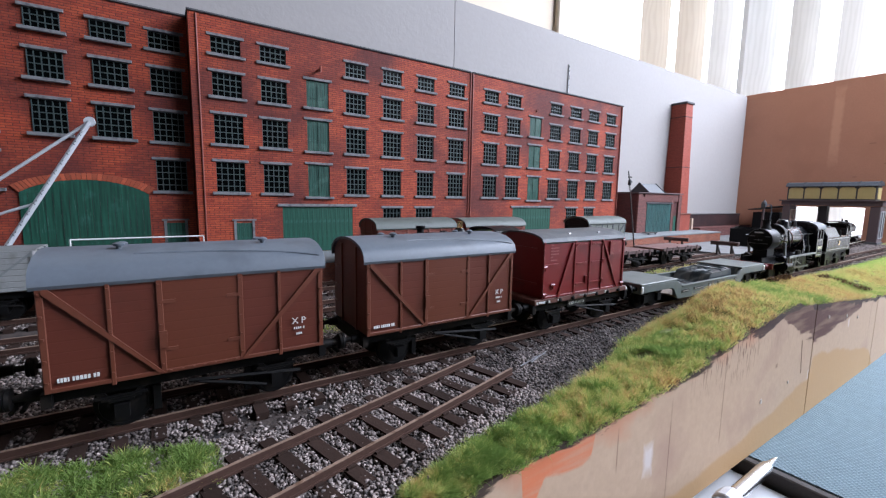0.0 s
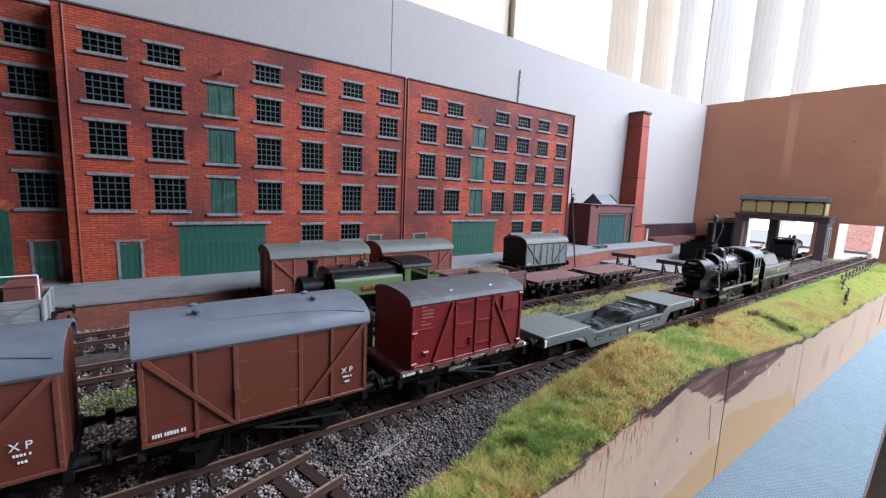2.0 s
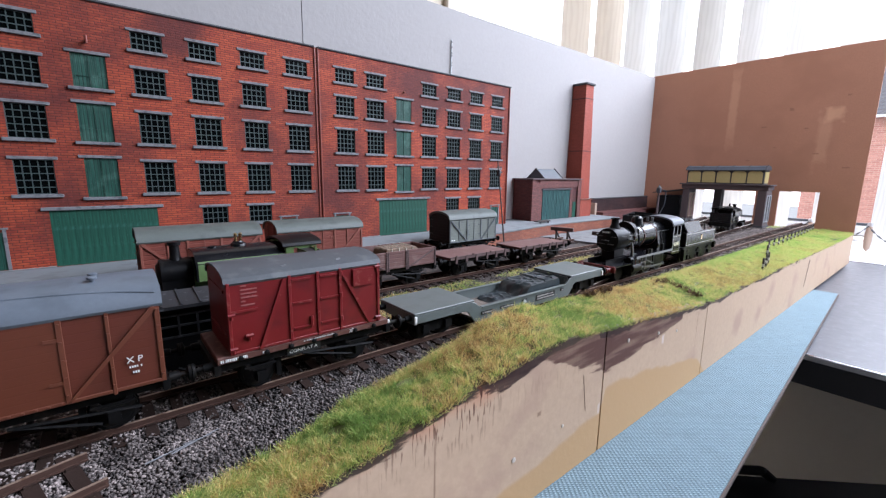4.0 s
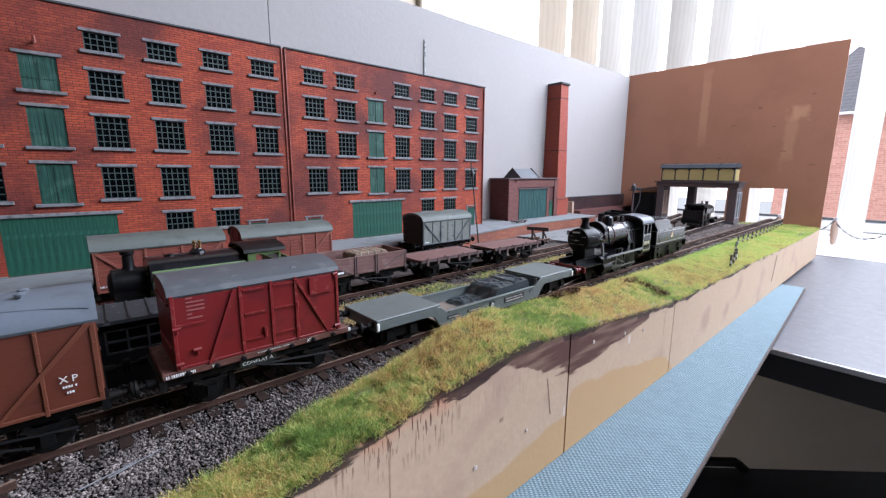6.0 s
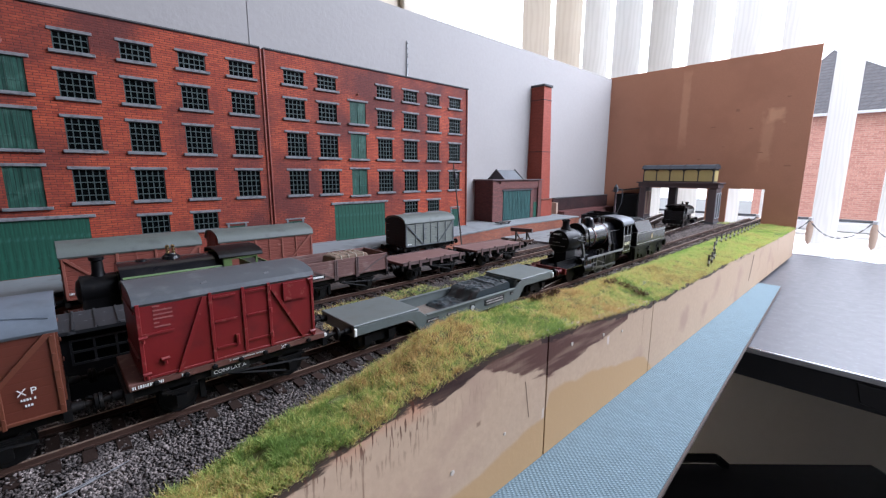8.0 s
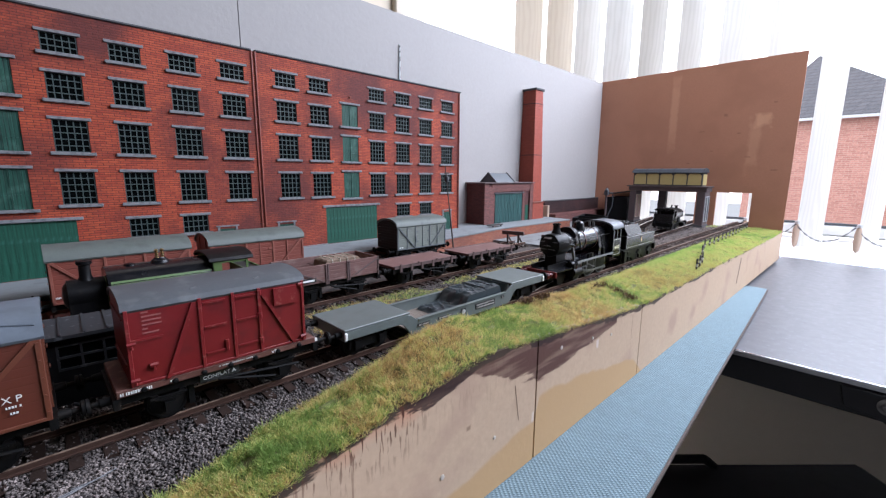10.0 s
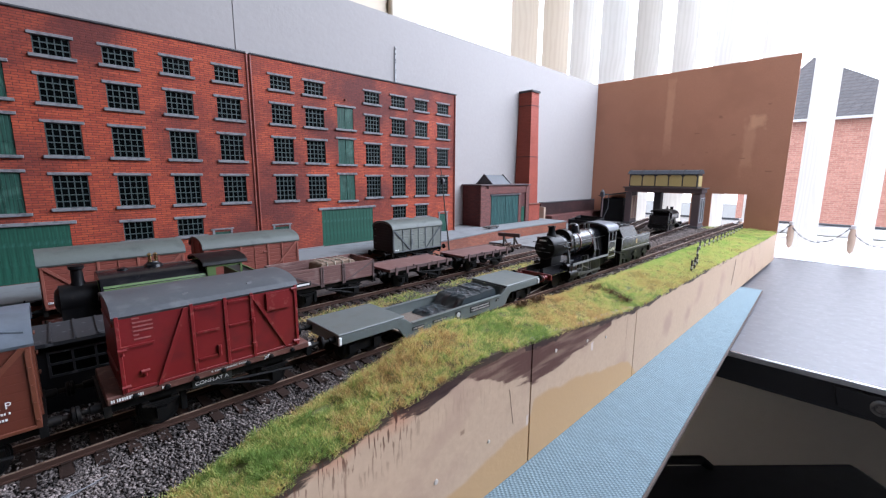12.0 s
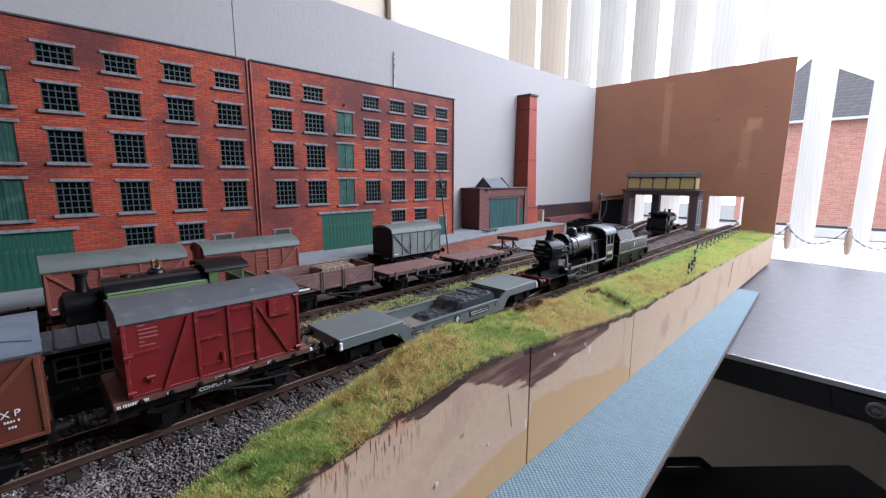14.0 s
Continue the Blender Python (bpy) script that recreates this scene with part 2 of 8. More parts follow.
M["bank"] = mat("earth_under_grass", (0.12, 0.13, 0.035), 0.95, vary=0.4, scale=70, fine=600, second=(0.10, 0.07, 0.03), bump=0.5)
M["blue"] = mat("blue_woven_mat", (0.158, 0.224, 0.254), 0.9, vary=0.2, scale=130, fine=700, bump=0.2)


def weave(m, pitch, depth):
    """Gives a material the relief of a plain weave, lying askew."""
    t, n = m.node_tree, m.node_tree.nodes
    b = n["Principled BSDF"]
    co, mp = n.new("ShaderNodeTexCoord"), n.new("ShaderNodeMapping")
    mp.inputs["Rotation"].default_value = (0, 0, radians(38))
    t.links.new(co.outputs["Object"], mp.inputs[0])
    waves = []
    for way, thin in (("X", 1.0), ("Y", 1.7)):
        w = n.new("ShaderNodeTexWave")
        w.bands_direction = way
        w.inputs["Scale"].default_value, w.inputs["Distortion"].default_value, w.inputs["Detail"].default_value, w.inputs["Detail Scale"].default_value = 0.314 / pitch * thin, 1.8, 2.0, 0.9
        t.links.new(mp.outputs[0], w.inputs["Vector"])
        waves.append(w)
    mx = n.new("ShaderNodeMath")
    mx.operation = "MULTIPLY"
    t.links.new(waves[0].outputs["Fac"], mx.inputs[0])
    t.links.new(waves[1].outputs["Fac"], mx.inputs[1])
    bp = n.new("ShaderNodeBump")
    bp.inputs["Strength"].default_value, bp.inputs["Distance"].default_value = 0.9, depth
    t.links.new(mx.outputs[0], bp.inputs["Height"])
    t.links.new(bp.outputs[0], b.inputs["Normal"])
    under = b.inputs["Base Color"].links[0].from_socket
    hs, mr = n.new("ShaderNodeHueSaturation"), n.new("ShaderNodeMapRange")
    mr.inputs[3].default_value, mr.inputs[4].default_value = 0.84, 1.18
    t.links.new(mx.outputs[0], mr.inputs[0])
    t.links.new(mr.outputs[0], hs.inputs["Value"])
    t.links.new(under, hs.inputs["Color"])
    t.links.new(hs.outputs[0], b.inputs["Base Color"])


weave(M["blue"], 0.0019, 0.0004)
M["mat_edge"] = mat("mat_edge", (0.085, 0.060, 0.050), 0.9)
M["table"] = mat("black_table_top", (0.062, 0.060, 0.068), 0.42, spec=0.48, vary=0.16, scale=95, fine=420, bump=0.06, second=(0.085, 0.085, 0.097), amount=0.25)
M["black"] = mat("black_plastic", (0.012, 0.012, 0.016), 0.45, vary=0.2, bump=0.05)
M["chrome"] = mat("bright_metal", (0.75, 0.76, 0.78), 0.22, metal=1.0, vary=0.05)
M["white_paint"] = mat("white_gloss_paint", (0.56, 0.56, 0.57), 0.45, vary=0.04, scale=8, bump=0.03)
M["room"] = mat("cream_wall", (0.72, 0.70, 0.66), 0.9, vary=0.04, scale=4, fine=60, bump=0.1, dist=0.001)
M["cream"] = mat("cream_plaster", (0.66, 0.56, 0.44), 0.9, vary=0.05, scale=6, fine=90, bump=0.15, dist=0.0008)
M["cream_trim"] = mat("cream_gloss_trim", (0.50, 0.41, 0.31), 0.5, vary=0.05, scale=10)
M["dim_wall"] = mat("grey_wall", (0.185, 0.170, 0.168), 0.9, vary=0.04, scale=4, fine=60, bump=0.1, dist=0.001)
M["ceiling"] = mat("white_ceiling", (0.30, 0.30, 0.30), 0.9, vary=0.03, scale=3, fine=60)
M["carpet"] = mat("grey_carpet", (0.50, 0.485, 0.475), 0.95, vary=0.15, scale=30, fine=500, bump=0.6, dist=0.002)
M["loco"] = mat("satin_black_paint", (0.0050, 0.0050, 0.0064), 0.23, spec=0.40, vary=0.25, scale=90, fine=900, second=(0.012, 0.011, 0.012), amount=0.2, bump=0.05)
M["loco_dull"] = mat("sooty_black", (0.0045, 0.0043, 0.0048), 0.40, vary=0.3, scale=150, second=(0.012, 0.010, 0.009), amount=0.25, spec=0.15)
M["beam_red"] = mat("red_buffer_beam", (0.13, 0.010, 0.010), 0.45, scale=200)
M["rod_red"] = mat("red_rods", (0.55, 0.03, 0.025), 0.4, scale=300)
M["steel"] = mat("dull_steel", (0.115, 0.115, 0.12), 0.34, metal=0.4, scale=300)
M["brass"] = mat("polished_brass", (0.70, 0.52, 0.27), 0.25, metal=1.0, scale=300)
M["grass_green"] = mat("saddle_tank_green", (0.085, 0.138, 0.046), 0.48, vary=0.1, scale=120, bump=0.02, spec=0.35)
M["dark_wheel"] = mat("green_wheel", (0.03, 0.10, 0.035), 0.45, scale=200)
M["line"] = mat("lining_paint", (0.42, 0.40, 0.36), 0.5, scale=300)
M["lining_red"] = mat("red_lining", (0.13, 0.05, 0.04), 0.5, scale=300)
M["number"] = mat("cream_lettering", (0.72, 0.66, 0.44), 0.5, scale=300, bump=0.0)
M["white"] = mat("white_lettering", (0.72, 0.72, 0.70), 0.6, scale=300, bump=0.0)
M["weltrol"] = mat("pale_olive_grey_paint", (0.106, 0.122, 0.116), 0.45, vary=0.10, scale=60, second=(0.095, 0.108, 0.098), amount=0.3)
M["faded_mark"] = mat("faded_pale_lettering", (0.40, 0.38, 0.36), 0.6, scale=300, bump=0.0)
M["pink_mark"] = mat("faded_pink_lettering", (0.27, 0.085, 0.080), 0.6, scale=300, bump=0.0)
M["label_black"] = mat("black_label", (0.015, 0.016, 0.016), 0.5, scale=200)
M["tarp"] = mat("blue_black_tarpaulin", (0.018, 0.027, 0.032), 0.36, vary=0.15, scale=120, bump=0.08, fine=500, spec=0.45)
M["deck_wood"] = plank_mat("weathered_boards", (0.16, 0.125, 0.10), 0.003, 0, 0.8)
M["maroon"] = mat("crimson_paint", (0.160, 0.0088, 0.0108), 0.42, second=(0.120, 0.0085, 0.0105), vary=0.12, scale=40, amount=0.35, bump=0.08)
M["maroon_trim"] = mat("crimson_ironwork", (0.165, 0.011, 0.013), 0.40, second=(0.23, 0.06, 0.05), scale=260, amount=0.2)
M["bauxite"] = plank_mat("bauxite_planks", (0.114, 0.0285, 0.0168), 0.0027, 2, 0.46, second=(0.095, 0.026, 0.0155), vary=0.08, depth=0.00004)
M["bauxite_trim"] = mat("bauxite_ironwork", (0.132, 0.039, 0.021), 0.45, scale=260)
M["bauxite_door"] = plank_mat("bauxite_door_planks", (0.122, 0.0335, 0.0172), 0.0026, 2, 0.46, vary=0.08, depth=0.00003)
M["oldvan"] = plank_mat("faded_bauxite_planks", (0.19, 0.046, 0.030), 0.0026, 2, 0.6, second=(0.14, 0.042, 0.03), vary=0.12)
M["oldvan_trim"] = mat("faded_bauxite_ironwork", (0.215, 0.066, 0.044), 0.55, scale=260)
M["greyvan"] = plank_mat("grey_planks", (0.168, 0.182, 0.158), 0.0026, 2, 0.6, second=(0.125, 0.135, 0.118), vary=0.1)
M["greyvan_trim"] = mat("grey_ironwork", (0.19, 0.20, 0.20), 0.55, scale=260)
M["grey_trim"] = mat("dark_grey_ironwork", (0.10, 0.11, 0.115), 0.55, scale=260)
M["roof"] = mat("blue_grey_roof", (0.112, 0.131, 0.156), 0.5, vary=0.12, scale=50, second=(0.090, 0.106, 0.126), amount=0.4)
M["roof_green"] = mat("dusty_grey_green_roof", (0.092, 0.104, 0.093), 0.6, vary=0.14, scale=50, second=(0.068, 0.076, 0.068), amount=0.4)
M["dark_end"] = plank_mat("dirty_dark_planks", (0.032, 0.029, 0.029), 0.0026, 2, 0.7, spec=0.2)
M["wagon_grey"] = plank_mat("light_grey_planks", (0.265, 0.27, 0.265), 0.0028, 2, 0.6, second=(0.19, 0.19, 0.18), vary=0.12)
M["wagon_brown"] = plank_mat("purple_brown_planks", (0.145, 0.072, 0.062), 0.0028, 2, 0.65, second=(0.19, 0.115, 0.10), vary=0.15)
M["wagon_trim"] = mat("purple_brown_ironwork", (0.10, 0.062, 0.058), 0.6, scale=260)
M["chassis"] = mat("black_underframe", (0.0050, 0.0047, 0.0048), 0.6, spec=0.15, vary=0.3, scale=150, second=(0.014, 0.011, 0.009), amount=0.3)
M["solebar"] = mat("rusty_brown_solebar", (0.105, 0.038, 0.028), 0.6, vary=0.2, scale=160, second=(0.16, 0.075, 0.055), amount=0.3)
M["crate"] = mat("dark_red_crate", (0.15, 0.05, 0.045), 0.6, scale=150)
M["barrel"] = mat("pale_drum", (0.48, 0.44, 0.36), 0.6, scale=150)
M["sack"] = mat("beige_bale", (0.185, 0.128, 0.090), 0.9, vary=0.3, scale=260, fine=1500, bump=0.6)
M["coal"] = mat("coal", (0.022, 0.022, 0.024), 0.4, vary=0.5, scale=600, island=0.6)
M["crane"] = mat("pale_blue_grey_paint", (0.44, 0.455, 0.48), 0.5, scale=120)
M["screw"] = mat("filled_screw_head", (0.50, 0.44, 0.38), 0.6, scale=300)
M["plaster"] = mat("torn_plaster", (0.46, 0.40, 0.36), 0.9, scale=300, vary=0.3, island=0.35)
M["hut"] = mat("blackened_hut_boards", (0.009, 0.009, 0.010), 0.7, vary=0.25, scale=120, spec=0.12)
M["hut_roof"] = mat("tarred_roof_felt", (0.026, 0.027, 0.030), 0.6, vary=0.3, scale=120, second=(0.12, 0.12, 0.13), amount=0.1, spec=0.3)
M["dark_stone"] = mat("dark_stone", (0.06, 0.056, 0.06), 0.8, scale=90, vary=0.2)
M["purple_stone"] = mat("weathered_pillar", (0.098, 0.068, 0.070), 0.8, scale=90, vary=0.2)
# pink-brown inner face, with light through the arch put into its colour
M["pink_panel"] = mat("dusty_pink_panel", (0.27, 0.155, 0.130), 0.75, scale=110, vary=0.15)
M["yellow"] = mat("yellow_ochre_panel", (0.46, 0.36, 0.15), 0.6, scale=120)
M["slate"] = mat("slate", (0.050, 0.056, 0.066), 0.5, scale=160)
M["turf"] = mat("dry_turf", (0.13, 0.068, 0.028), 0.9, vary=0.3, scale=200, island=0.6)
M["timber"] = mat("dark_timber", (0.04, 0.032, 0.028), 0.75, scale=200, vary=0.3)
M["fence_white"] = mat("off_white_band", (0.50, 0.48, 0.44), 0.7, scale=300)
M["glass_house"] = brick_mat("house_slates", (0.10, 0.10, 0.115), (0.075, 0.078, 0.09), (0.060, 0.058, 0.064), 0.20, 0.11, 0.02, (0.12, 0.11, 0.115), 0.5)


def rub_or_sheen(m, colour, y, z, half, tall, strength, wobble, across=1, fine=70):
    """A rubbed or scraped patch, or a painted sheen, on an upright board: its centre (across, up), half width and half
    height; across: 1 for y, 0 for x.
    """
    t, n = m.node_tree, m.node_tree.nodes
    b = n["Principled BSDF"]
    co, sep, no = n.new("ShaderNodeTexCoord"), n.new("ShaderNodeSeparateXYZ"), n.new("ShaderNodeTexNoise")
    t.links.new(co.outputs["Object"], sep.inputs[0])
    t.links.new(co.outputs["Object"], no.inputs["Vector"])
    no.inputs["Scale"].default_value, no.inputs["Detail"].default_value = fine, 6
    ends = []
    for axis, mid, size in ((across, y, half), (2, z, tall)):
        a, c, d = n.new("ShaderNodeMath"), n.new("ShaderNodeMath"), n.new("ShaderNodeMath")
        a.operation, c.operation, d.operation = "SUBTRACT", "ABSOLUTE", "DIVIDE"
        a.inputs[1].default_value, d.inputs[1].default_value = mid, size
        t.links.new(sep.outputs[axis], a.inputs[0])
        t.links.new(a.outputs[0], c.inputs[0])
        t.links.new(c.outputs[0], d.inputs[0])
        ends.append(d)
    top, w, fade, mx = n.new("ShaderNodeMath"), n.new("ShaderNodeMath"), n.new("ShaderNodeMapRange"), n.new("ShaderNodeMix")
    top.operation, w.operation = "MAXIMUM", "MULTIPLY_ADD"
    t.links.new(ends[0].outputs[0], top.inputs[0])
    t.links.new(ends[1].outputs[0], top.inputs[1])
    w.inputs[1].default_value = wobble
    t.links.new(no.outputs[0], w.inputs[0])
    t.links.new(top.outputs[0], w.inputs[2])
    fade.inputs[1].default_value, fade.inputs[2].default_value, fade.inputs[3].default_value, fade.inputs[4].default_value = 0.45 + wobble / 2, 1.0 + wobble / 2, strength, 0.0
    t.links.new(w.outputs[0], fade.inputs[0])
    mx.data_type = "RGBA"
    mx.inputs[7].default_value = (*colour, 1)
    t.links.new(fade.outputs[0], mx.inputs[0])
    t.links.new(b.inputs["Base Color"].links[0].from_socket, mx.inputs[6])
    t.links.new(mx.outputs[2], b.inputs["Base Color"])


# next three: pale window sheen painted into the hardboard's colour
rub_or_sheen(M["hardboard"], (0.62, 0.34, 0.215), 0.2755, 0.215, 0.0085, 0.080, 0.50, 0.8)
rub_or_sheen(M["hardboard"], (0.74, 0.42, 0.26), 0.1320, 0.190, 0.0140, 0.014, 0.5, 1.5)
rub_or_sheen(M["hardboard"], (0.68, 0.38, 0.24), 0.1420, 0.150, 0.0110, 0.050, 0.32, 1.2)
for a, b, c, d in ((0.1880, 0.203, 0.0036, 0.0030), (0.2240, 0.176, 0.0050, 0.0012), (0.1650, 0.170, 0.0034, 0.0014), (0.1480, 0.128, 0.0050, 0.0012), (0.2050, 0.140, 0.0030, 0.0011), (0.1180, 0.218, 0.0030, 0.0016), (0.2420, 0.118, 0.0040, 0.0012), (0.1080, 0.105, 0.0060, 0.0014)):
    rub_or_sheen(M["hardboard"], (0.20, 0.09, 0.06), a, b, c, d, 0.5, 1.2, 1, 240)

# ---- small building tools ----
def box(bm, x0, x1, y0, y1, z0, z1):
    v = [bm.verts.new(p) for p in ((x0, y0, z0), (x1, y0, z0), (x1, y1, z0), (x0, y1, z0), (x0, y0, z1), (x1, y0, z1), (x1, y1, z1), (x0, y1, z1))]
    for f in ((0, 3, 2, 1), (4, 5, 6, 7), (0, 1, 5, 4), (1, 2, 6, 5), (2, 3, 7, 6), (3, 0, 4, 7)):
        bm.faces.new([v[i] for i in f])
    return bm


def prism(bm, outline, axis, a, b):
    """A closed outline swept from a to b along an axis: 0 takes (y, z), 1 takes (x, z), 2 takes (x, y)."""
    def at(p, w):
        return {0: (w, p[0], p[1]), 1: (p[0], w, p[1]), 2: (p[0], p[1], w)}[axis]
    lo, hi = [bm.verts.new(at(p, a)) for p in outline], [bm.verts.new(at(p, b)) for p in outline]
    n = len(outline)
    made = [bm.faces.new(lo), bm.faces.new(hi)]
    for i in range(n):
        made.append(bm.faces.new((lo[i], lo[(i + 1) % n], hi[(i + 1) % n], hi[i])))
    bmesh.ops.recalc_face_normals(bm, faces=made)
    return bm


def tube(bm, p, q, r, n=8, r2=None, caps=True):
    p, q = Vector(p), Vector(q)
    d = (q - p).normalized()
    u = d.orthogonal().normalized()
    w = d.cross(u)
    r2 = r if r2 is None else r2
    rings = []
    for c, s in ((p, r), (q, r2)):
        rings.append([bm.verts.new(c + s * (math.cos(2 * math.pi * i / n) * u + math.sin(2 * math.pi * i / n) * w)) for i in range(n)])
    for i in range(n):
        bm.faces.new((rings[0][i], rings[0][(i + 1) % n], rings[1][(i + 1) % n], rings[1][i]))
    if caps:
        bm.faces.new(rings[0][::-1]), bm.faces.new(rings[1])
    return bm


def lathe(bm, profile, centre=(0, 0, 0), axis=2, n=20):
    """A profile of (radius, height) turned round an axis through centre."""
    rings = []
    for r, h in profile:
        ring = []
        for i in range(n):
            a = 2 * math.pi * i / n
            c, s = r * math.cos(a), r * math.sin(a)
            p = {0: (h, c, s), 1: (s, h, c), 2: (c, s, h)}[axis]
            ring.append(bm.verts.new(Vector(centre) + Vector(p)))
        rings.append(ring)
    for a, b in zip(rings, rings[1:]):
        for i in range(n):
            bm.faces.new((a[i], a[(i + 1) % n], b[(i + 1) % n], b[i]))
    bm.faces.new(rings[0][::-1]), bm.faces.new(rings[-1])
    return bm


def arch(half, low, high, n=10):
    """The outline of a curved roof: (across, up) from one eave over the crown to the other."""
    return [(half * math.cos(math.pi * i / n), low + (high - low) * math.sin(math.pi * i / n) ** 0.8) for i in range(n + 1)]


def part(name, bm, material, parent=None, label="", bevel=0.0, smooth=False):
    """Links a bmesh as one mesh object under a thing or a part."""
    bm.normal_update()
    if bevel:
        bmesh.ops.bevel(bm, geom=[e for e in bm.edges if len(e.link_faces) == 2 and e.calc_face_angle(0) > 0.6], offset=bevel, segments=1, affect="EDGES", clamp_overlap=True)
    me = bpy.data.meshes.new(name)
    bm.to_mesh(me)
    bm.free()
    me.materials.append(M[material] if isinstance(material, str) else material)
    if smooth:
        me.shade_smooth()
        me.set_sharp_from_angle(angle=radians(38))
    ob = new(name, me)
    if parent:
        ob.parent = parent
    if label:
        ob["label"] = label
    return ob


def again(ob, x=0, y=0, z=0, turn=0, parent=None):
    """The same part once more, moved, on the same mesh."""
    o = new(ob.name.split(".")[0], ob.data)
    o.parent = parent or ob.parent
    o.matrix_basis = pose(x, y, z, 0, 0, turn)
    if ob.get("label"):
        o["label"] = ob["label"]
    return o


def thing(name, label, category, at=(0, 0, 0), turn=0, group="", kind=""):
    ob = new(name)
    ob.empty_display_size = 0.01
    ob.matrix_basis = pose(*at, 0, 0, turn)
    return tagged(ob, label, category, group, kind)


def lettering(name, text, size, material, parent, place, turn=(90, 0, 0), wide=1.0):
    """Raised lettering in the built-in font, turned into a mesh; it reads along x, facing -y."""
    cu = bpy.data.curves.new(name, "FONT")
    cu.body, cu.size, cu.align_x, cu.extrude = text, size, "CENTER", 0.00006
    tmp = bpy.data.objects.new(name, cu)
    scene.collection.objects.link(tmp)
    bpy.context.view_layer.update()
    me = bpy.data.meshes.new_from_object(tmp.evaluated_get(bpy.context.evaluated_depsgraph_get()))
    bpy.data.objects.remove(tmp)
    me.materials.clear()
    me.materials.append(M[material])
    ob = new(name, me)
    ob.parent = parent
    ob.matrix_basis = pose(*place, *turn) @ Matrix.Diagonal((wide, 1, 1, 1))
    return ob


def N():
    return bmesh.new()

# ---- the room: walls, ceiling, floor, the window with its blind ----
ROOM = (-2.6, 1.42, -1.45, 1.75, -0.78, 1.62)


def slab(name, label, material, *b, category="wall"):
    return tagged(part(name, box(N(), *b), material), label, category, kind="structure")


x0, x1, y0, y1, z0, z1 = ROOM
WY0, WY1, WZ0, WZ1 = -1.35, 1.64, -0.045, 1.25
slab("floor", "dark grey-brown carpeted floor of the room", "carpet", x0, x1, y0, y1, z0 - 0.05, z0, category="floor")
slab("ceiling", "plain white painted ceiling of the room", "ceiling", x0, x1, y0, y1, z1, z1 + 0.05, category="ceiling")
slab("wall_back", "cream painted wall behind the layout", "room", x0, x1, y1, y1 + 0.1, z0, z1)
tagged(part("wall_back_return", prism(N(), [(x0, 0.500), (0.531, 0.500), (0.550, 0.510), (0.690, 0.640), (0.690, y1 - 0.002), (x0, y1 - 0.002)], 2, z0, z1), "cream"), "cream wall close behind the backboard, splayed towards the window", "wall", kind="structure")
tagged(part("trim", box(N(), 0.513, 0.530, 0.490, 0.4995, z0, z1), "cream_trim", bevel=0.002), "cream moulding on the wall's corner", "trim", kind="structure")
slab("wall_left", "cream painted end wall of the room", "room", x0 - 0.1, x0, y0, y1, z0, z1)


def wall_with_hole(name, label, at, thick, a0, a1, h0, h1, b0, b1):
    """A wall across x with one window opening through it, in one closed mesh."""
    bm = N()
    ring = lambda x, p, q, r, s: [bm.verts.new((x, u, v)) for u, v in ((p, r), (q, r), (q, s), (p, s))]
    fo, fi = ring(at, a0, a1, h0, h1), ring(at, b0[0], b0[1], b1[0], b1[1])
    bo, bi = ring(at + thick, a0, a1, h0, h1), ring(at + thick, b0[0], b0[1], b1[0], b1[1])
    for i in range(4):
        j = (i + 1) % 4
        for f in ((fo[i], fi[i], fi[j], fo[j]), (bo[i], bo[j], bi[j], bi[i]), (fo[i], fo[j], bo[j], bo[i]), (fi[i], bi[i], bi[j], fi[j])):
            bm.faces.new(f)
    bmesh.ops.recalc_face_normals(bm, faces=bm.faces[:])
    return tagged(part(name, bm, "room"), label, "wall", kind="structure")


wall_with_hole("wall_window_end", "cream painted wall round the wide bright window", x1, 0.15, y0, y1, z0, z1, (WY0, WY1), (WZ0, WZ1))
slab("wall_front", "grey painted wall facing the layout", "dim_wall", x0, x1, y0 - 0.1, y0, z0, z1)

win = thing("window_1", "wide white-framed window with a deep white sill", "window", kind="structure")
bm = N()
for a, b in ((WY0, WY0 + 0.05), (WY1 - 0.05, WY1), (0.595, 0.635)):
    box(bm, x1 + 0.05, x1 + 0.11, a, b, WZ0, WZ1)
box(bm, x1 + 0.05, x1 + 0.11, WY0, WY1, WZ0, WZ0 + 0.026)
box(bm, x1 + 0.05, x1 + 0.11, WY0, WY1, WZ1 - 0.05, WZ1)
part("window_frame", bm, "white_paint", win, bevel=0.004)
part("gasket", box(N(), x1 + 0.052, x1 + 0.060, WY0 + 0.05, WY1 - 0.05, WZ0 + 0.0262, WZ0 + 0.0315), "slate", win, "dark rubber gasket along the glass")
part("window_sill", box(N(), 1.10, x1 + 0.05, WY0 - 0.1, WY1 + 0.1, -0.075, -0.052), "white_paint", win, bevel=0.004)
part("window_board", box(N(), 1.105, x1, WY0 - 0.1, WY1 + 0.1, -0.30, -0.075), "white_paint", win)


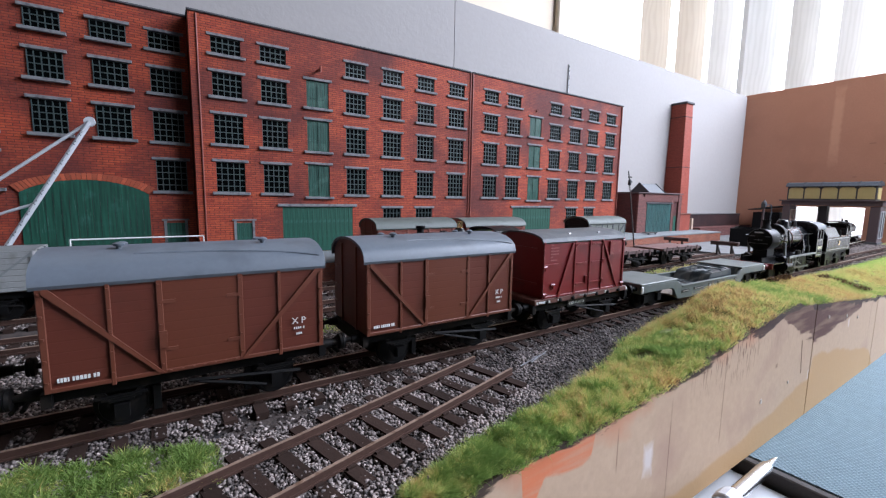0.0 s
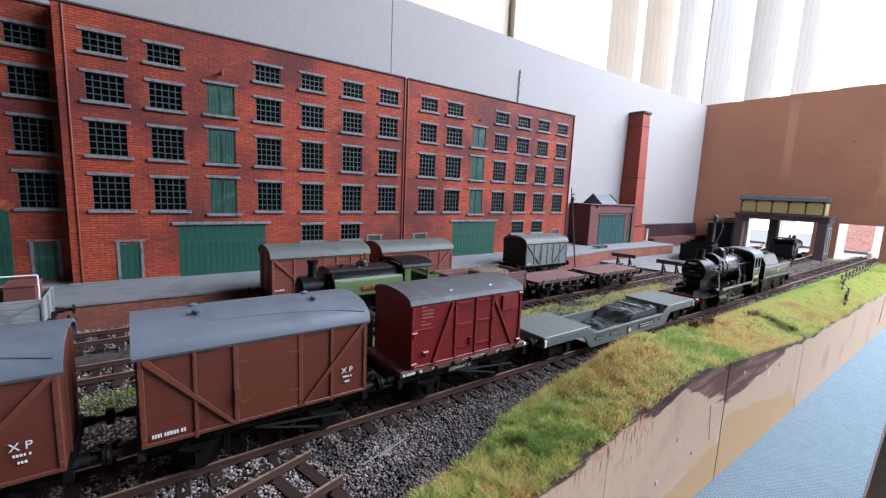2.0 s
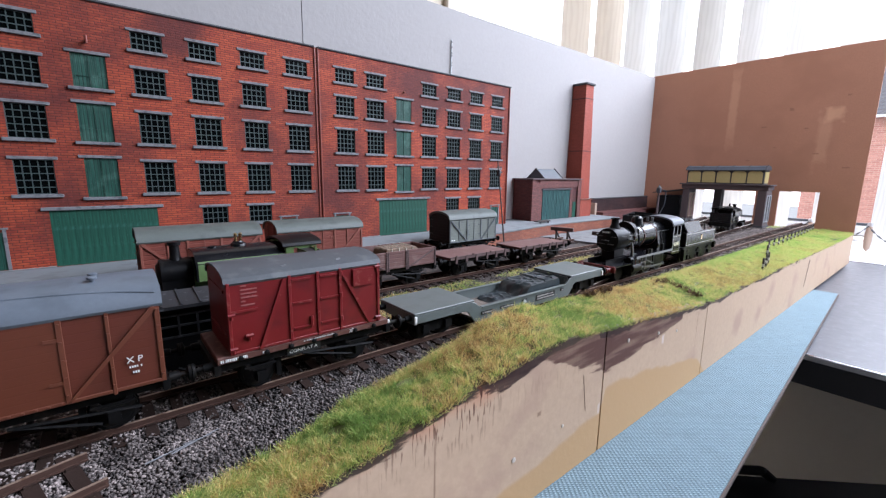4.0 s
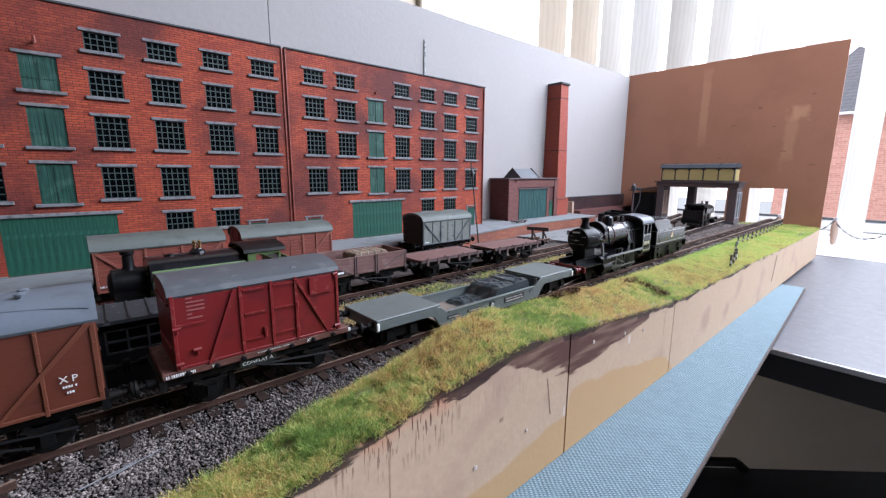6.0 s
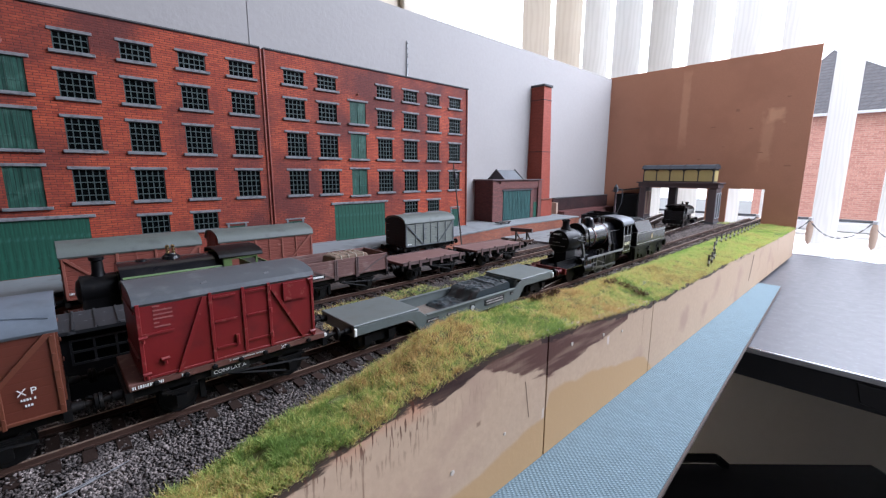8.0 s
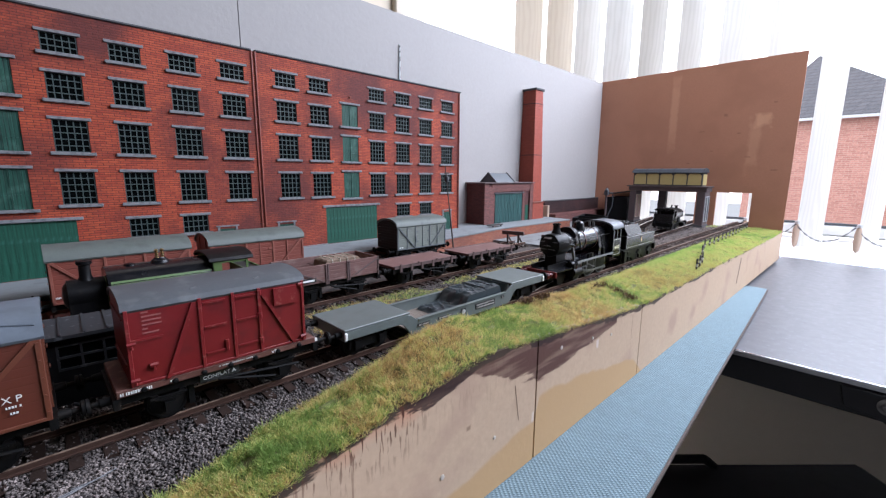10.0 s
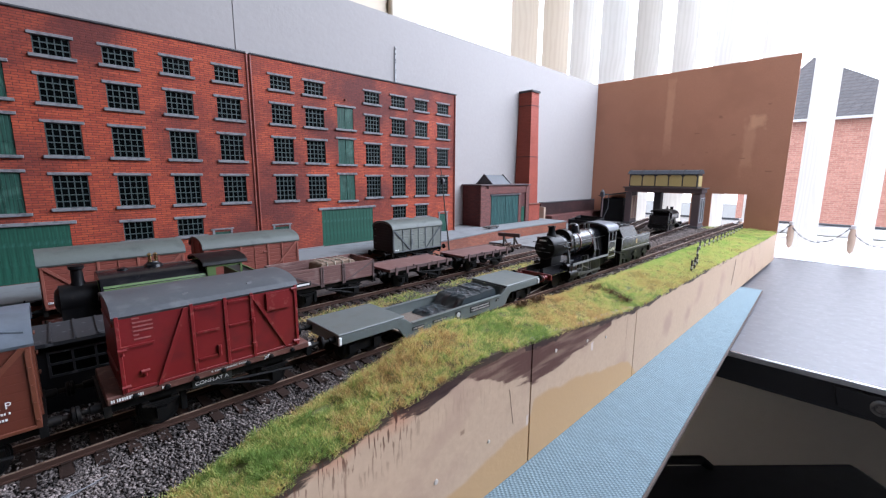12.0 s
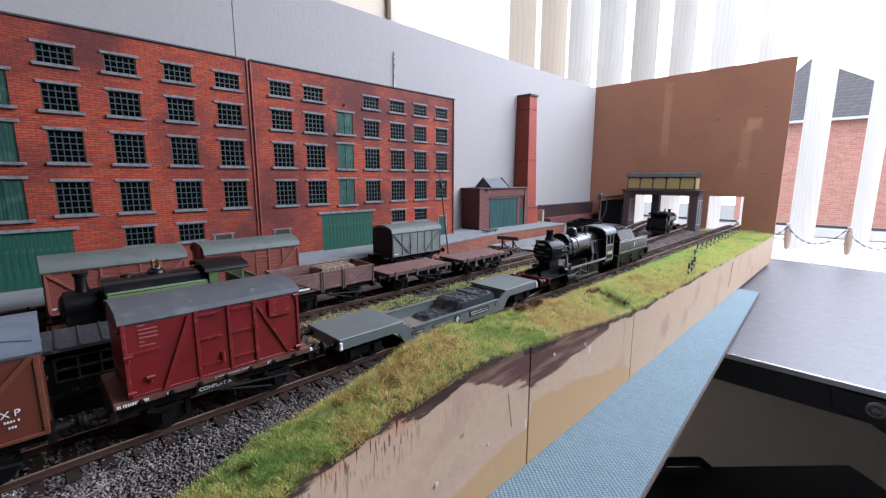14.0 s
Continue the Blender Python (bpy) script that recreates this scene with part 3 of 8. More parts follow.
def fabric(name="translucent_white_slat", dark=(0.690, 0.678, 0.650), lite=(0.740, 0.728, 0.705)):
    m = mat(name, lite, 0.9, vary=0.03, scale=12, fine=200, bump=0.05)
    t, n = m.node_tree, m.node_tree.nodes
    co, mp, wv = n.new("ShaderNodeTexCoord"), n.new("ShaderNodeMapping"), n.new("ShaderNodeTexWave")
    mp.inputs["Scale"].default_value = (1, 1, 0.30)
    wv.bands_direction = "Y"
    wv.inputs["Scale"].default_value, wv.inputs["Detail"].default_value, wv.inputs["Distortion"].default_value, wv.inputs["Detail Scale"].default_value = 24, 3, 15.0, 0.6
    t.links.new(co.outputs["Object"], mp.inputs[0])
    t.links.new(mp.outputs[0], wv.inputs["Vector"])
    ramp = n.new("ShaderNodeValToRGB")
    ramp.color_ramp.elements[0].position, ramp.color_ramp.elements[1].position = 0.05, 0.70
    ramp.color_ramp.elements[0].color, ramp.color_ramp.elements[1].color = (*dark, 1), (*lite, 1)
    t.links.new(wv.outputs["Fac"], ramp.inputs[0])
    tr, mx = n.new("ShaderNodeBsdfTranslucent"), n.new("ShaderNodeMixShader")
    t.links.new(ramp.outputs[0], tr.inputs[0])
    t.links.new(ramp.outputs[0], n["Principled BSDF"].inputs["Base Color"])
    mx.inputs[0].default_value = 0.66
    t.links.new(n["Principled BSDF"].outputs[0], mx.inputs[1])
    t.links.new(tr.outputs[0], mx.inputs[2])
    t.links.new(mx.outputs[0], n["Material Output"].inputs[0])
    return m


M["slat"] = fabric()
# same fabric tinted cream: the wall's bounced light put into its colour
M["slat_wall_tint"] = fabric("translucent_cream_slat", (0.700, 0.640, 0.560), (0.745, 0.690, 0.610))
BX, PITCH = 1.215, 0.0838
blind = thing("vertical_blind", "white fabric vertical blind with a bead chain along its foot", "blind", (BX, 0, 0))
bm = N()
box(bm, -0.025, 0.02, WY0, 0.90, 1.27, 1.31)
part("head_rail", bm, "white_paint", blind, bevel=0.003)
bm = N()
prev = None
for i in range(9):
    u = -0.0445 + 0.089 * i / 8
    a, b = bm.verts.new((0.004 * math.cos(i / 8 * math.pi), u, -0.043)), bm.verts.new((0.004 * math.cos(i / 8 * math.pi), u, 1.27))
    if prev:
        bm.faces.new((prev[0], a, b, prev[1]))
    prev = (a, b)
bmesh.ops.solidify(bm, geom=bm.faces[:], thickness=0.0006)
first = part("slat", bm, "slat", blind, smooth=True)
part("weight", lathe(N(), [(0.0010, -0.0250), (0.0042, -0.0200), (0.0056, -0.006), (0.0054, 0.008), (0.0036, 0.019), (0.0010, 0.0240)], (-0.004, 0.0440, -0.0170), axis=2, n=12), "pale_edge", first, "beige end of the bottom weight", smooth=True)
part("clip", box(N(), -0.0080, -0.0010, 0.0425, 0.0475, 0.0035, 0.0100), "white_paint", first, "white chain clip", bevel=0.0008)
SLATS = [round(0.0630 + PITCH * (k - 16), 4) for k in range(24)] + [0.7550]
rng = random.Random(5)
for k, yy in enumerate(SLATS):
    ang = 58 if yy == SLATS[-1] else 66 + rng.uniform(-4, 4)
    ob = first if k == 0 else copy_thing(first, Matrix())
    # the two slats nearest the wall take the copy with painted wall light
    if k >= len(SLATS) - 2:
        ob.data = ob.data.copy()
        ob.data.materials[0] = M["slat_wall_tint"]
    ob.parent = blind
    ob.matrix_basis = pose(0, yy, 0, 0, 0, ang)
bm = N()
for a, b in zip(SLATS[:24], SLATS[1:24]):
    for i in range(9):
        ends = []
        for s in (i / 9, (i + 0.55) / 9):
            ends.append(Vector((-0.0440, a + 0.0185 + (b - a) * s, 0.004 - 0.030 * (1 - (2 * s - 1) ** 2))))
        tube(bm, *ends, 0.0013, 6)
        tube(bm, ends[1], Vector((-0.0440, a + 0.0185 + (b - a) * (i + 1) / 9, 0.004 - 0.030 * (1 - (2 * (i + 1) / 9 - 1) ** 2))), 0.0005, 4)
part("chain", bm, "steel", blind)

# the neighbouring house across the way, seen between the slats
house = thing("house", "red brick house with a hipped slate roof outside the window", "house", (15.8, 0, -3.0))
part("wall", box(N(), 0, 5.6, -1.05, 2.85, 0, 4.70), "house_brick", house)
bm = N()
vs = [bm.verts.new(p) for p in ((-0.2, -1.25, 4.70), (5.8, -1.25, 4.70), (5.8, 3.05, 4.70), (-0.2, 3.05, 4.70), (2.8, 1.78, 6.93))]
for f in ((0, 3, 4), (0, 4, 1), (1, 4, 2), (2, 4, 3), (0, 1, 2, 3)):
    bm.faces.new([vs[i] for i in f])
part("roof", bm, "glass_house", house)
part("gutter", box(N(), -0.28, -0.20, -1.25, 3.05, 4.63, 4.70), "white_paint", house)
slab("ground", "grey paved yard outside the window", "concrete", 1.6, 60, -40, 40, -3.2, -3.0, category="ground")

# ---- the table, the blue board on it and what lies about ----
table = thing("table", "dark laminate folding table with a bright metal edge", "table", (0.528, 0, -0.053))
part("top", box(N(), 0, 0.565, -1.42, 0.40, -0.004, 0.0), "table", table)
part("edge_trim", box(N(), -0.0035, -0.0002, -1.42, 0.40, -0.0035, 0.0012), "chrome", table, "bright chromed edge strip", bevel=0.0006)
part("edge_trim", box(N(), 0.5652, 0.5685, -1.42, 0.40, -0.0035, 0.0012), "chrome", table, "bright chromed edge strip", bevel=0.0006)
part("apron", box(N(), 0.0, 0.012, -1.42, 0.40, -0.026, -0.0042), "black", table, bevel=0.001)
bm = N()
prism(bm, [(-0.0185, -0.0045), (-1.4, -0.0045), (-1.4, -0.034), (-0.060, -0.034), (-0.042, -0.024), (-0.022, -0.020)], 0, -0.004, -0.0005)
part("bracket", bm, "black", table, bevel=0.001)
lathe(bm := N(), [(0.0058, 0.0), (0.0058, -0.0013), (0.0050, -0.0020), (0.0036, -0.0021), (0.0030, -0.0012), (0.0024, -0.0012), (0.0022, -0.0028), (0.0008, -0.0028)], (-0.0042, -0.0445, -0.0125), 0, 24)
part("pivot_cap", bm, "stone", table, "grey round pivot cap", smooth=True)
for xx, yy in ((0.06, -1.36), (0.06, 0.36), (0.5, -1.36), (0.5, 0.36)):
    part("leg", tube(N(), (xx, yy, -0.004), (xx, yy, -0.727), 0.014, 12), "black", table, smooth=True)

board = thing("mat_board", "flat board covered with blue woven cloth, lying under the layout", "mat", (0, 0, -0.053))
outline = [(0.2075, 0.40), (0.2075, 0.030), (0.30, 0.0345), (0.772, 0.0610), (0.772, 0.40)]
part("core", prism(N(), outline, 2, 0.0022, 0.0042), "mat_edge", board)
bm = N()
inset = [(0.2085, 0.399), (0.2085, 0.031), (0.30, 0.0355), (0.771, 0.0620), (0.771, 0.399)]
part("cloth", prism(bm, inset, 2, 0.0043, 0.0052), "blue", board, "pale blue woven cloth")
tray = thing("white_tray", "shallow pale grey tray with a dark rim", "tray", (0, 0, -0.056))
part("base", box(N(), -0.45, 0.200, -0.06, 0.30, 0.0, 0.002), "white_paint", tray)
part("rim", box(N(), 0.2022, 0.2066, -0.06, 0.30, 0.0, 0.0085), "timber", tray, "dark brown rim", bevel=0.0006)
bench = slab("worktop", "plain dark worktop under the near end of the layout", "table", -1.8, 0.2065, -0.08, 0.43, -0.075, -0.0565, category="worktop")
tubeob = thing("metal_tube", "bright metal glue tube lying on the tray", "tube", (0.1530, 0.0752, -0.0495), 1.2)
lathe(bm := N(), [(0.0004, 0.0625), (0.0010, 0.0585), (0.0017, 0.0530), (0.0026, 0.0495), (0.0028, 0.0450), (0.0029, 0.0165)], (0, 0, 0.0026), 0, 18)
part("barrel", bm, "chrome", tubeob, smooth=True)
lathe(bm := N(), [(0.0030, 0.0075), (0.0046, 0.0080), (0.0048, 0.0120), (0.0044, 0.0160), (0.0030, 0.0164)], (0, 0, 0.0026), 0, 12)
part("collar", bm, "white_paint", tubeob, "white collar", bevel=0.0004)
part("grip", lathe(N(), [(0.0038, -0.055), (0.0040, -0.050), (0.0040, 0.0060), (0.0032, 0.0074)], (0, 0, 0.0026), 0, 16), "stone", tubeob, smooth=True)
case = thing("black_case", "black plastic case with a carrying handle on the floor", "case", (0.752, 0.094, -0.78), -43.6)
bm = N()
prism(bm, [(-0.17, 0.0), (0.236, 0.0), (0.236, 0.435), (0.205, 0.48), (-0.17, 0.48)], 1, -0.16, 0.0)
part("shell", bm, "black", case, bevel=0.008)
bm = N()
for p, q in (((-0.078, -0.012, 0.48), (-0.068, -0.012, 0.492)), ((-0.068, -0.012, 0.492), (-0.018, -0.012, 0.492)), ((-0.018, -0.012, 0.492), (-0.004, -0.012, 0.48))):
    tube(bm, p, q, 0.006, 8)
part("handle", bm, "black", case, smooth=True)
# ---- the layout's boards ----
def lerp(x, table):
    if x <= table[0][0]:
        return table[0][1]
    for (a, u), (b, v) in zip(table, table[1:]):
        if x <= b:
            return u + (v - u) * (x - a) / (b - a)
    return table[-1][1]


RIM = [(-0.35, -0.004), (0.03, -0.002), (0.056, 0.0005), (0.10, 0.0022), (0.13, 0.0042), (0.156, 0.0075), (0.19, 0.0135), (0.215, 0.017), (0.24, 0.0195),
       (0.278, 0.0160), (0.343, 0.0102), (0.408, 0.0042), (0.47, 0.0035), (0.60, 0.0038), (0.72, 0.0018), (0.92, 0.0), (1.03, 0.001)]


def fascia_mat():
    m = mat("emulsion_over_board", (0.480, 0.342, 0.236), 0.60, vary=0.13, scale=11, fine=420, second=(0.41, 0.275, 0.200), amount=0.25, bump=0.2, dist=0.0004, spec=0.2)
    t, n = m.node_tree, m.node_tree.nodes
    b = n["Principled BSDF"]
    under = b.inputs["Base Color"].links[0].from_socket
    co, sep, no, no2 = n.new("ShaderNodeTexCoord"), n.new("ShaderNodeSeparateXYZ"), n.new("ShaderNodeTexNoise"), n.new("ShaderNodeTexNoise")
    t.links.new(co.outputs["Object"], sep.inputs[0])
    no.inputs["Scale"].default_value, no.inputs["Detail"].default_value, no.inputs["Roughness"].default_value = 60, 9, 0.68
    no2.inputs["Scale"].default_value, no2.inputs["Detail"].default_value = 55, 6
    st = n.new("ShaderNodeMapping")
    st.inputs["Scale"].default_value = (0.45, 1.0, 2.2)
    t.links.new(co.outputs["Object"], st.inputs[0])
    t.links.new(st.outputs[0], no.inputs["Vector"])
    t.links.new(co.outputs["Object"], no2.inputs["Vector"])

    def layer(colour, table, span, sign, noise_node, wobble, edge, brush=0.0):
        """Paint above (1) or below (-1) a height that changes along the board."""
        nonlocal under
        mr, ramp = n.new("ShaderNodeMapRange"), n.new("ShaderNodeValToRGB")
        lo, hi = table[0][0], table[-1][0]
        mr.inputs[1].default_value, mr.inputs[2].default_value = lo, hi
        t.links.new(sep.outputs[0], mr.inputs[0])
        t.links.new(mr.outputs[0], ramp.inputs[0])
        for k, (xx, zz) in enumerate(table):
            e = ramp.color_ramp.elements[k] if k < 2 else ramp.color_ramp.elements.new(0.5)
            e.position = (xx - lo) / (hi - lo)
        es = sorted(ramp.color_ramp.elements, key=lambda e: e.position)
        for e, (xx, zz) in zip(es, table):
            v = (zz - span[0]) / (span[1] - span[0])
            e.color = (v, v, v, 1)
        h = n.new("ShaderNodeMapRange")
        h.inputs[3].default_value, h.inputs[4].default_value = span
        t.links.new(ramp.outputs[0], h.inputs[0])
        d = n.new("ShaderNodeMath")
        d.operation = "SUBTRACT"
        t.links.new(sep.outputs[2], d.inputs[0])
        t.links.new(h.outputs[0], d.inputs[1])
        w = n.new("ShaderNodeMath")
        w.operation = "MULTIPLY_ADD"
        t.links.new(noise_node.outputs[0], w.inputs[0])
        w.inputs[1].default_value, w.inputs[2].default_value = 2 * wobble, -wobble
        s = n.new("ShaderNodeMath")
        t.links.new(d.outputs[0], s.inputs[0])
        t.links.new(w.outputs[0], s.inputs[1])
        k = n.new("ShaderNodeMapRange")
        k.inputs[1].default_value, k.inputs[2].default_value = (0, edge) if sign > 0 else (0, -edge)
        t.links.new(s.outputs[0], k.inputs[0])
        if brush:
            bp, bn, br, bk = n.new("ShaderNodeMapping"), n.new("ShaderNodeTexNoise"), n.new("ShaderNodeMapRange"), n.new("ShaderNodeMath")
            bp.inputs["Rotation"].default_value, bp.inputs["Scale"].default_value = (0, radians(8), 0), (30, 1, 260)
            bn.inputs["Scale"].default_value, bn.inputs["Detail"].default_value = 1.0, 6
            t.links.new(co.outputs["Object"], bp.inputs[0])
            t.links.new(bp.outputs[0], bn.inputs["Vector"])
            t.links.new(bn.outputs[0], br.inputs[0])
            br.inputs[1].default_value, br.inputs[2].default_value, br.inputs[3].default_value = 0.36, 0.56, 1.0 - brush
            bk.operation = "MULTIPLY"
            t.links.new(k.outputs[0], bk.inputs[0])
            t.links.new(br.outputs[0], bk.inputs[1])
            k = bk
        mx = n.new("ShaderNodeMix")
        mx.data_type = "RGBA"
        mx.inputs[7].default_value = (*colour, 1)
        t.links.new(k.outputs[0], mx.inputs[0])
        t.links.new(under, mx.inputs[6])
        under = mx.outputs[2]
    layer((0.47, 0.30, 0.155), [(0.0, -0.028), (0.15, -0.040), (0.22, -0.033), (0.2775, -0.0255), (0.279, -0.014), (0.33, -0.0185), (0.40, -0.033), (0.42, -0.05), (1.0, -0.06)], (-0.08, 0.06), -1, no2, 0.004, 0.0018)
    layer((0.100, 0.047, 0.037), [(0.10, 0.03), (0.216, 0.022), (0.228, 0.0135), (0.242, 0.0085), (0.258, 0.0015), (0.278, -0.0040), (0.2785, -0.0060), (0.294, -0.0060), (0.312, -0.0035), (0.335, -0.0025), (0.352, 0.0005), (0.368, 0.0030), (0.372, 0.020), (1.0, 0.05)], (-0.08, 0.06), 1, no, 0.009, 0.0012, 0.28)
    layer((0.50, 0.265, 0.165), [(0.0, 0.03), (0.06, -0.004), (0.10, -0.006), (0.125, 0.001), (0.18, 0.004), (0.206, 0.008), (0.225, 0.013), (0.236, 0.03), (1.0, 0.06)], (-0.08, 0.06), 1, no2, 0.012, 0.006)
    layer((0.040, 0.021, 0.019), [(0.10, 0.03), (0.180, 0.022), (0.196, 0.0115), (0.206, 0.0082), (0.214, 0.0086), (0.232, 0.0135), (0.238, 0.026), (0.268, 0.026), (0.272, 0.0120), (0.290, 0.0105), (0.302, 0.0100), (0.312, 0.020), (0.345, 0.016), (0.350, 0.0058), (0.402, 0.0016), (0.408, 0.0005), (0.4092, 0.05), (1.0, 0.05)], (-0.08, 0.06), 1, no, 0.009, 0.0007, 0.10)
    # an orange stain, and its run, near the low end
    layer((0.60, 0.185, 0.085), [(0.0, 0.03), (0.060, 0.02), (0.0612, -0.0125), (0.0690, -0.0130), (0.0698, -0.0070), (0.0860, -0.0088), (0.0925, -0.0060), (0.0945, 0.02), (1.0, 0.06)], (-0.08, 0.06), 1, no, 0.003, 0.0010, 0.45)
    # dark earth along the top edge, and streaks that ran down from it
    layer((0.060, 0.040, 0.028), [(x, z - 0.0022) for x, z in RIM[1:]], (-0.08, 0.06), 1, no, 0.009, 0.0012)
    run, rn = n.new("ShaderNodeMapping"), n.new("ShaderNodeTexNoise")
    run.inputs["Scale"].default_value = (900, 1, 110)
    rn.inputs["Scale"].default_value, rn.inputs["Detail"].default_value = 1.0, 7
    t.links.new(co.outputs["Object"], run.inputs[0])
    t.links.new(run.outputs[0], rn.inputs["Vector"])
    rr, zz, kk = n.new("ShaderNodeMapRange"), n.new("ShaderNodeMapRange"), n.new("ShaderNodeMath")
    rr.inputs[1].default_value, rr.inputs[2].default_value, rr.inputs[4].default_value = 0.55, 0.60, 1.0
    zz.inputs[1].default_value, zz.inputs[2].default_value = -0.008, 0.009
    t.links.new(rn.outputs[0], rr.inputs[0])
    t.links.new(sep.outputs[2], zz.inputs[0])
    kk.operation = "MULTIPLY"
    t.links.new(rr.outputs[0], kk.inputs[0])
    t.links.new(zz.outputs[0], kk.inputs[1])
    where = n.new("ShaderNodeValToRGB")
    where.color_ramp.elements[0].position, where.color_ramp.elements[0].color = 0.145, (0, 0, 0, 1)
    where.color_ramp.elements[1].position, where.color_ramp.elements[1].color = 0.42, (0, 0, 0, 1)
    for p, q in ((0.152, 0.6), (0.165, 1.0), (0.196, 1.0), (0.208, 0.15), (0.365, 0.1), (0.386, 0.35), (0.406, 0.35)):
        where.color_ramp.elements.new(p).color = (q, q, q, 1)
    t.links.new(sep.outputs[0], where.inputs[0])
    kw = n.new("ShaderNodeMath")
    kw.operation = "MULTIPLY"
    t.links.new(kk.outputs[0], kw.inputs[0])
    t.links.new(where.outputs[0], kw.inputs[1])
    kk = kw
    mx = n.new("ShaderNodeMix")
    mx.data_type = "RGBA"
    mx.inputs[7].default_value = (0.085, 0.032, 0.020, 1)
    t.links.new(kk.outputs[0], mx.inputs[0])
    t.links.new(under, mx.inputs[6])
    under = mx.outputs[2]
    t.links.new(under, b.inputs["Base Color"])
    return m


M["fascia"] = fascia_mat()
rub_or_sheen(M["fascia"], (0.66, 0.61, 0.60), 0.1212, -0.0190, 0.0034, 0.0068, 0.75, 0.9, 0, 160)
rub_or_sheen(M["fascia"], (0.66, 0.61, 0.60), 0.3420, -0.0050, 0.0018, 0.0030, 0.5, 1.4, 0, 220)
rub_or_sheen(M["fascia"], (0.60, 0.52, 0.46), 0.2760, -0.0240, 0.0011, 0.0030, 0.70, 0.9, 0, 200)
for x, z, half, tall in ((0.1345, -0.022, 0.00045, 0.022), (0.1746, -0.014, 0.0005, 0.018), (0.1030, -0.010, 0.0004, 0.008), (0.3930, -0.010, 0.0004, 0.012), (0.2290, -0.0090, 0.0016, 0.0012), (0.7100, -0.018, 0.0005, 0.014)):
    rub_or_sheen(M["fascia"], (0.16, 0.085, 0.055), x, z, half, tall, 0.6, 1.0, 0, 140)
for a, b in ((-0.35, 0.2774), (0.2786, 0.4082), (0.4092, 1.0285)):
    xs = [a] + [x for x, _ in RIM if a < x < b] + [b]
    xs = sorted(set(xs + [a + (b - a) * k / 40 for k in range(1, 40)]))
    top = [(x, lerp(x, RIM) + 0.0012 * noise.noise((x * 60, 3.1, 0)) * (1 if x < 0.42 else 0.35)) for x in xs]
    bm = prism(N(), [(a, -0.0475)] + [(b, -0.0475)] + top[::-1], 1, 0.0845, 0.0885)
    tagged(part("fascia", bm, "fascia"), "pink-beige painted front panel with brown paint smears" if a < 0.4 else "plain pink-beige painted front panel", "panel", kind="structure")
bm = N()
for xx, zz, rr in ((0.246, -0.021, 0.0008), (0.214, -0.0229, 0.0011), (0.335, 0.0005, 0.0009), (0.36, -0.004, 0.0009), (0.30, 0.005, 0.0010)):
    lathe(bm, [(rr, 0), (rr, -0.0003), (rr * 0.5, -0.0004)], (xx, 0.0844, zz), 1, 10)
tagged(part("crack", prism(N(), [(0.2603, -0.0018), (0.26045, -0.0018), (0.2641, -0.0205), (0.2639, -0.0205)], 1, 0.0843, 0.08445), "board_edge"), "thin dark crack in the front panel", "crack", kind="structure")
drip = N()
run = [(0.7185, -0.0040), (0.7172, -0.0090), (0.7150, -0.0150), (0.7125, -0.0225), (0.7090, -0.0300), (0.7077, -0.0335)]
for k, ((a, b), (c, d)) in enumerate(zip(run, run[1:])):
    w = 0.0009 - 0.00012 * k
    prism(drip, [(a - w, b), (a + w, b), (c + w * 0.8, d), (c - w * 0.8, d)], 1, 0.0842, 0.08445)
tagged(part("paint_run", drip, "mat_edge"), "dried brown run of paint down the front panel", "paint run", kind="structure")
tagged(part("screw_head", bm, "screw"), "small filled screw heads in the front panel", "screw", kind="stuff")

slab("baseboard", "model railway baseboard covered with dark gravel", "earth", -0.35, 1.0285, 0.089, 0.4245, -0.047, 0.0012, category="baseboard")
BT = 0.2912
for a, b in ((-0.5, 0.2724), (0.2732, 1.0285)):
    slab("backboard", "pale grey-white painted backboard", "back", a, b, 0.425, 0.431, -0.047, BT, category="board")
strip = tagged(part("wire_strip", tube(N(), (0.4655, 0.4235, 0.195), (0.4665, 0.4243, 0.2545), 0.0011, 6), "white_paint"), "thin chipped white rod against the backboard", "rod")
bm = N()
for zz in (0.2145, 0.2225, 0.2255, 0.2345, 0.2375, 0.2445, 0.2505):
    tube(bm, (0.4661, 0.4232, zz), (0.4663, 0.4233, zz + 0.0022), 0.0006, 5)
part("mark", bm, "black", strip, "black chipped marks")

# the brown end board, with the openings that the tracks pass through
HOLES = [(0.134, 0.1885, 0.0645), (0.2225, 0.330, 0.063)]
bm = N()
EX = 1.0295
ys = [0.0845, HOLES[0][0], HOLES[0][1], HOLES[1][0], HOLES[1][1], 0.431]
for i in range(5):
    low = HOLES[0][2] if i == 1 else HOLES[1][2] if i == 3 else -0.047
    box(bm, EX, EX + 0.0032, ys[i], ys[i + 1], low, 0.2935)
bmesh.ops.remove_doubles(bm, verts=bm.verts, dist=1e-5)
tagged(part("end_board", bm, "hardboard"), "brown hardboard end board with square openings for tracks", "board", kind="structure")

# ---- the brick mill in low relief along the back ----
ROWS_Z = [(0.1735, 0.1857), (0.1425, 0.1600), (0.1070, 0.1290), (0.0700, 0.0932)]
FACE = 0.384


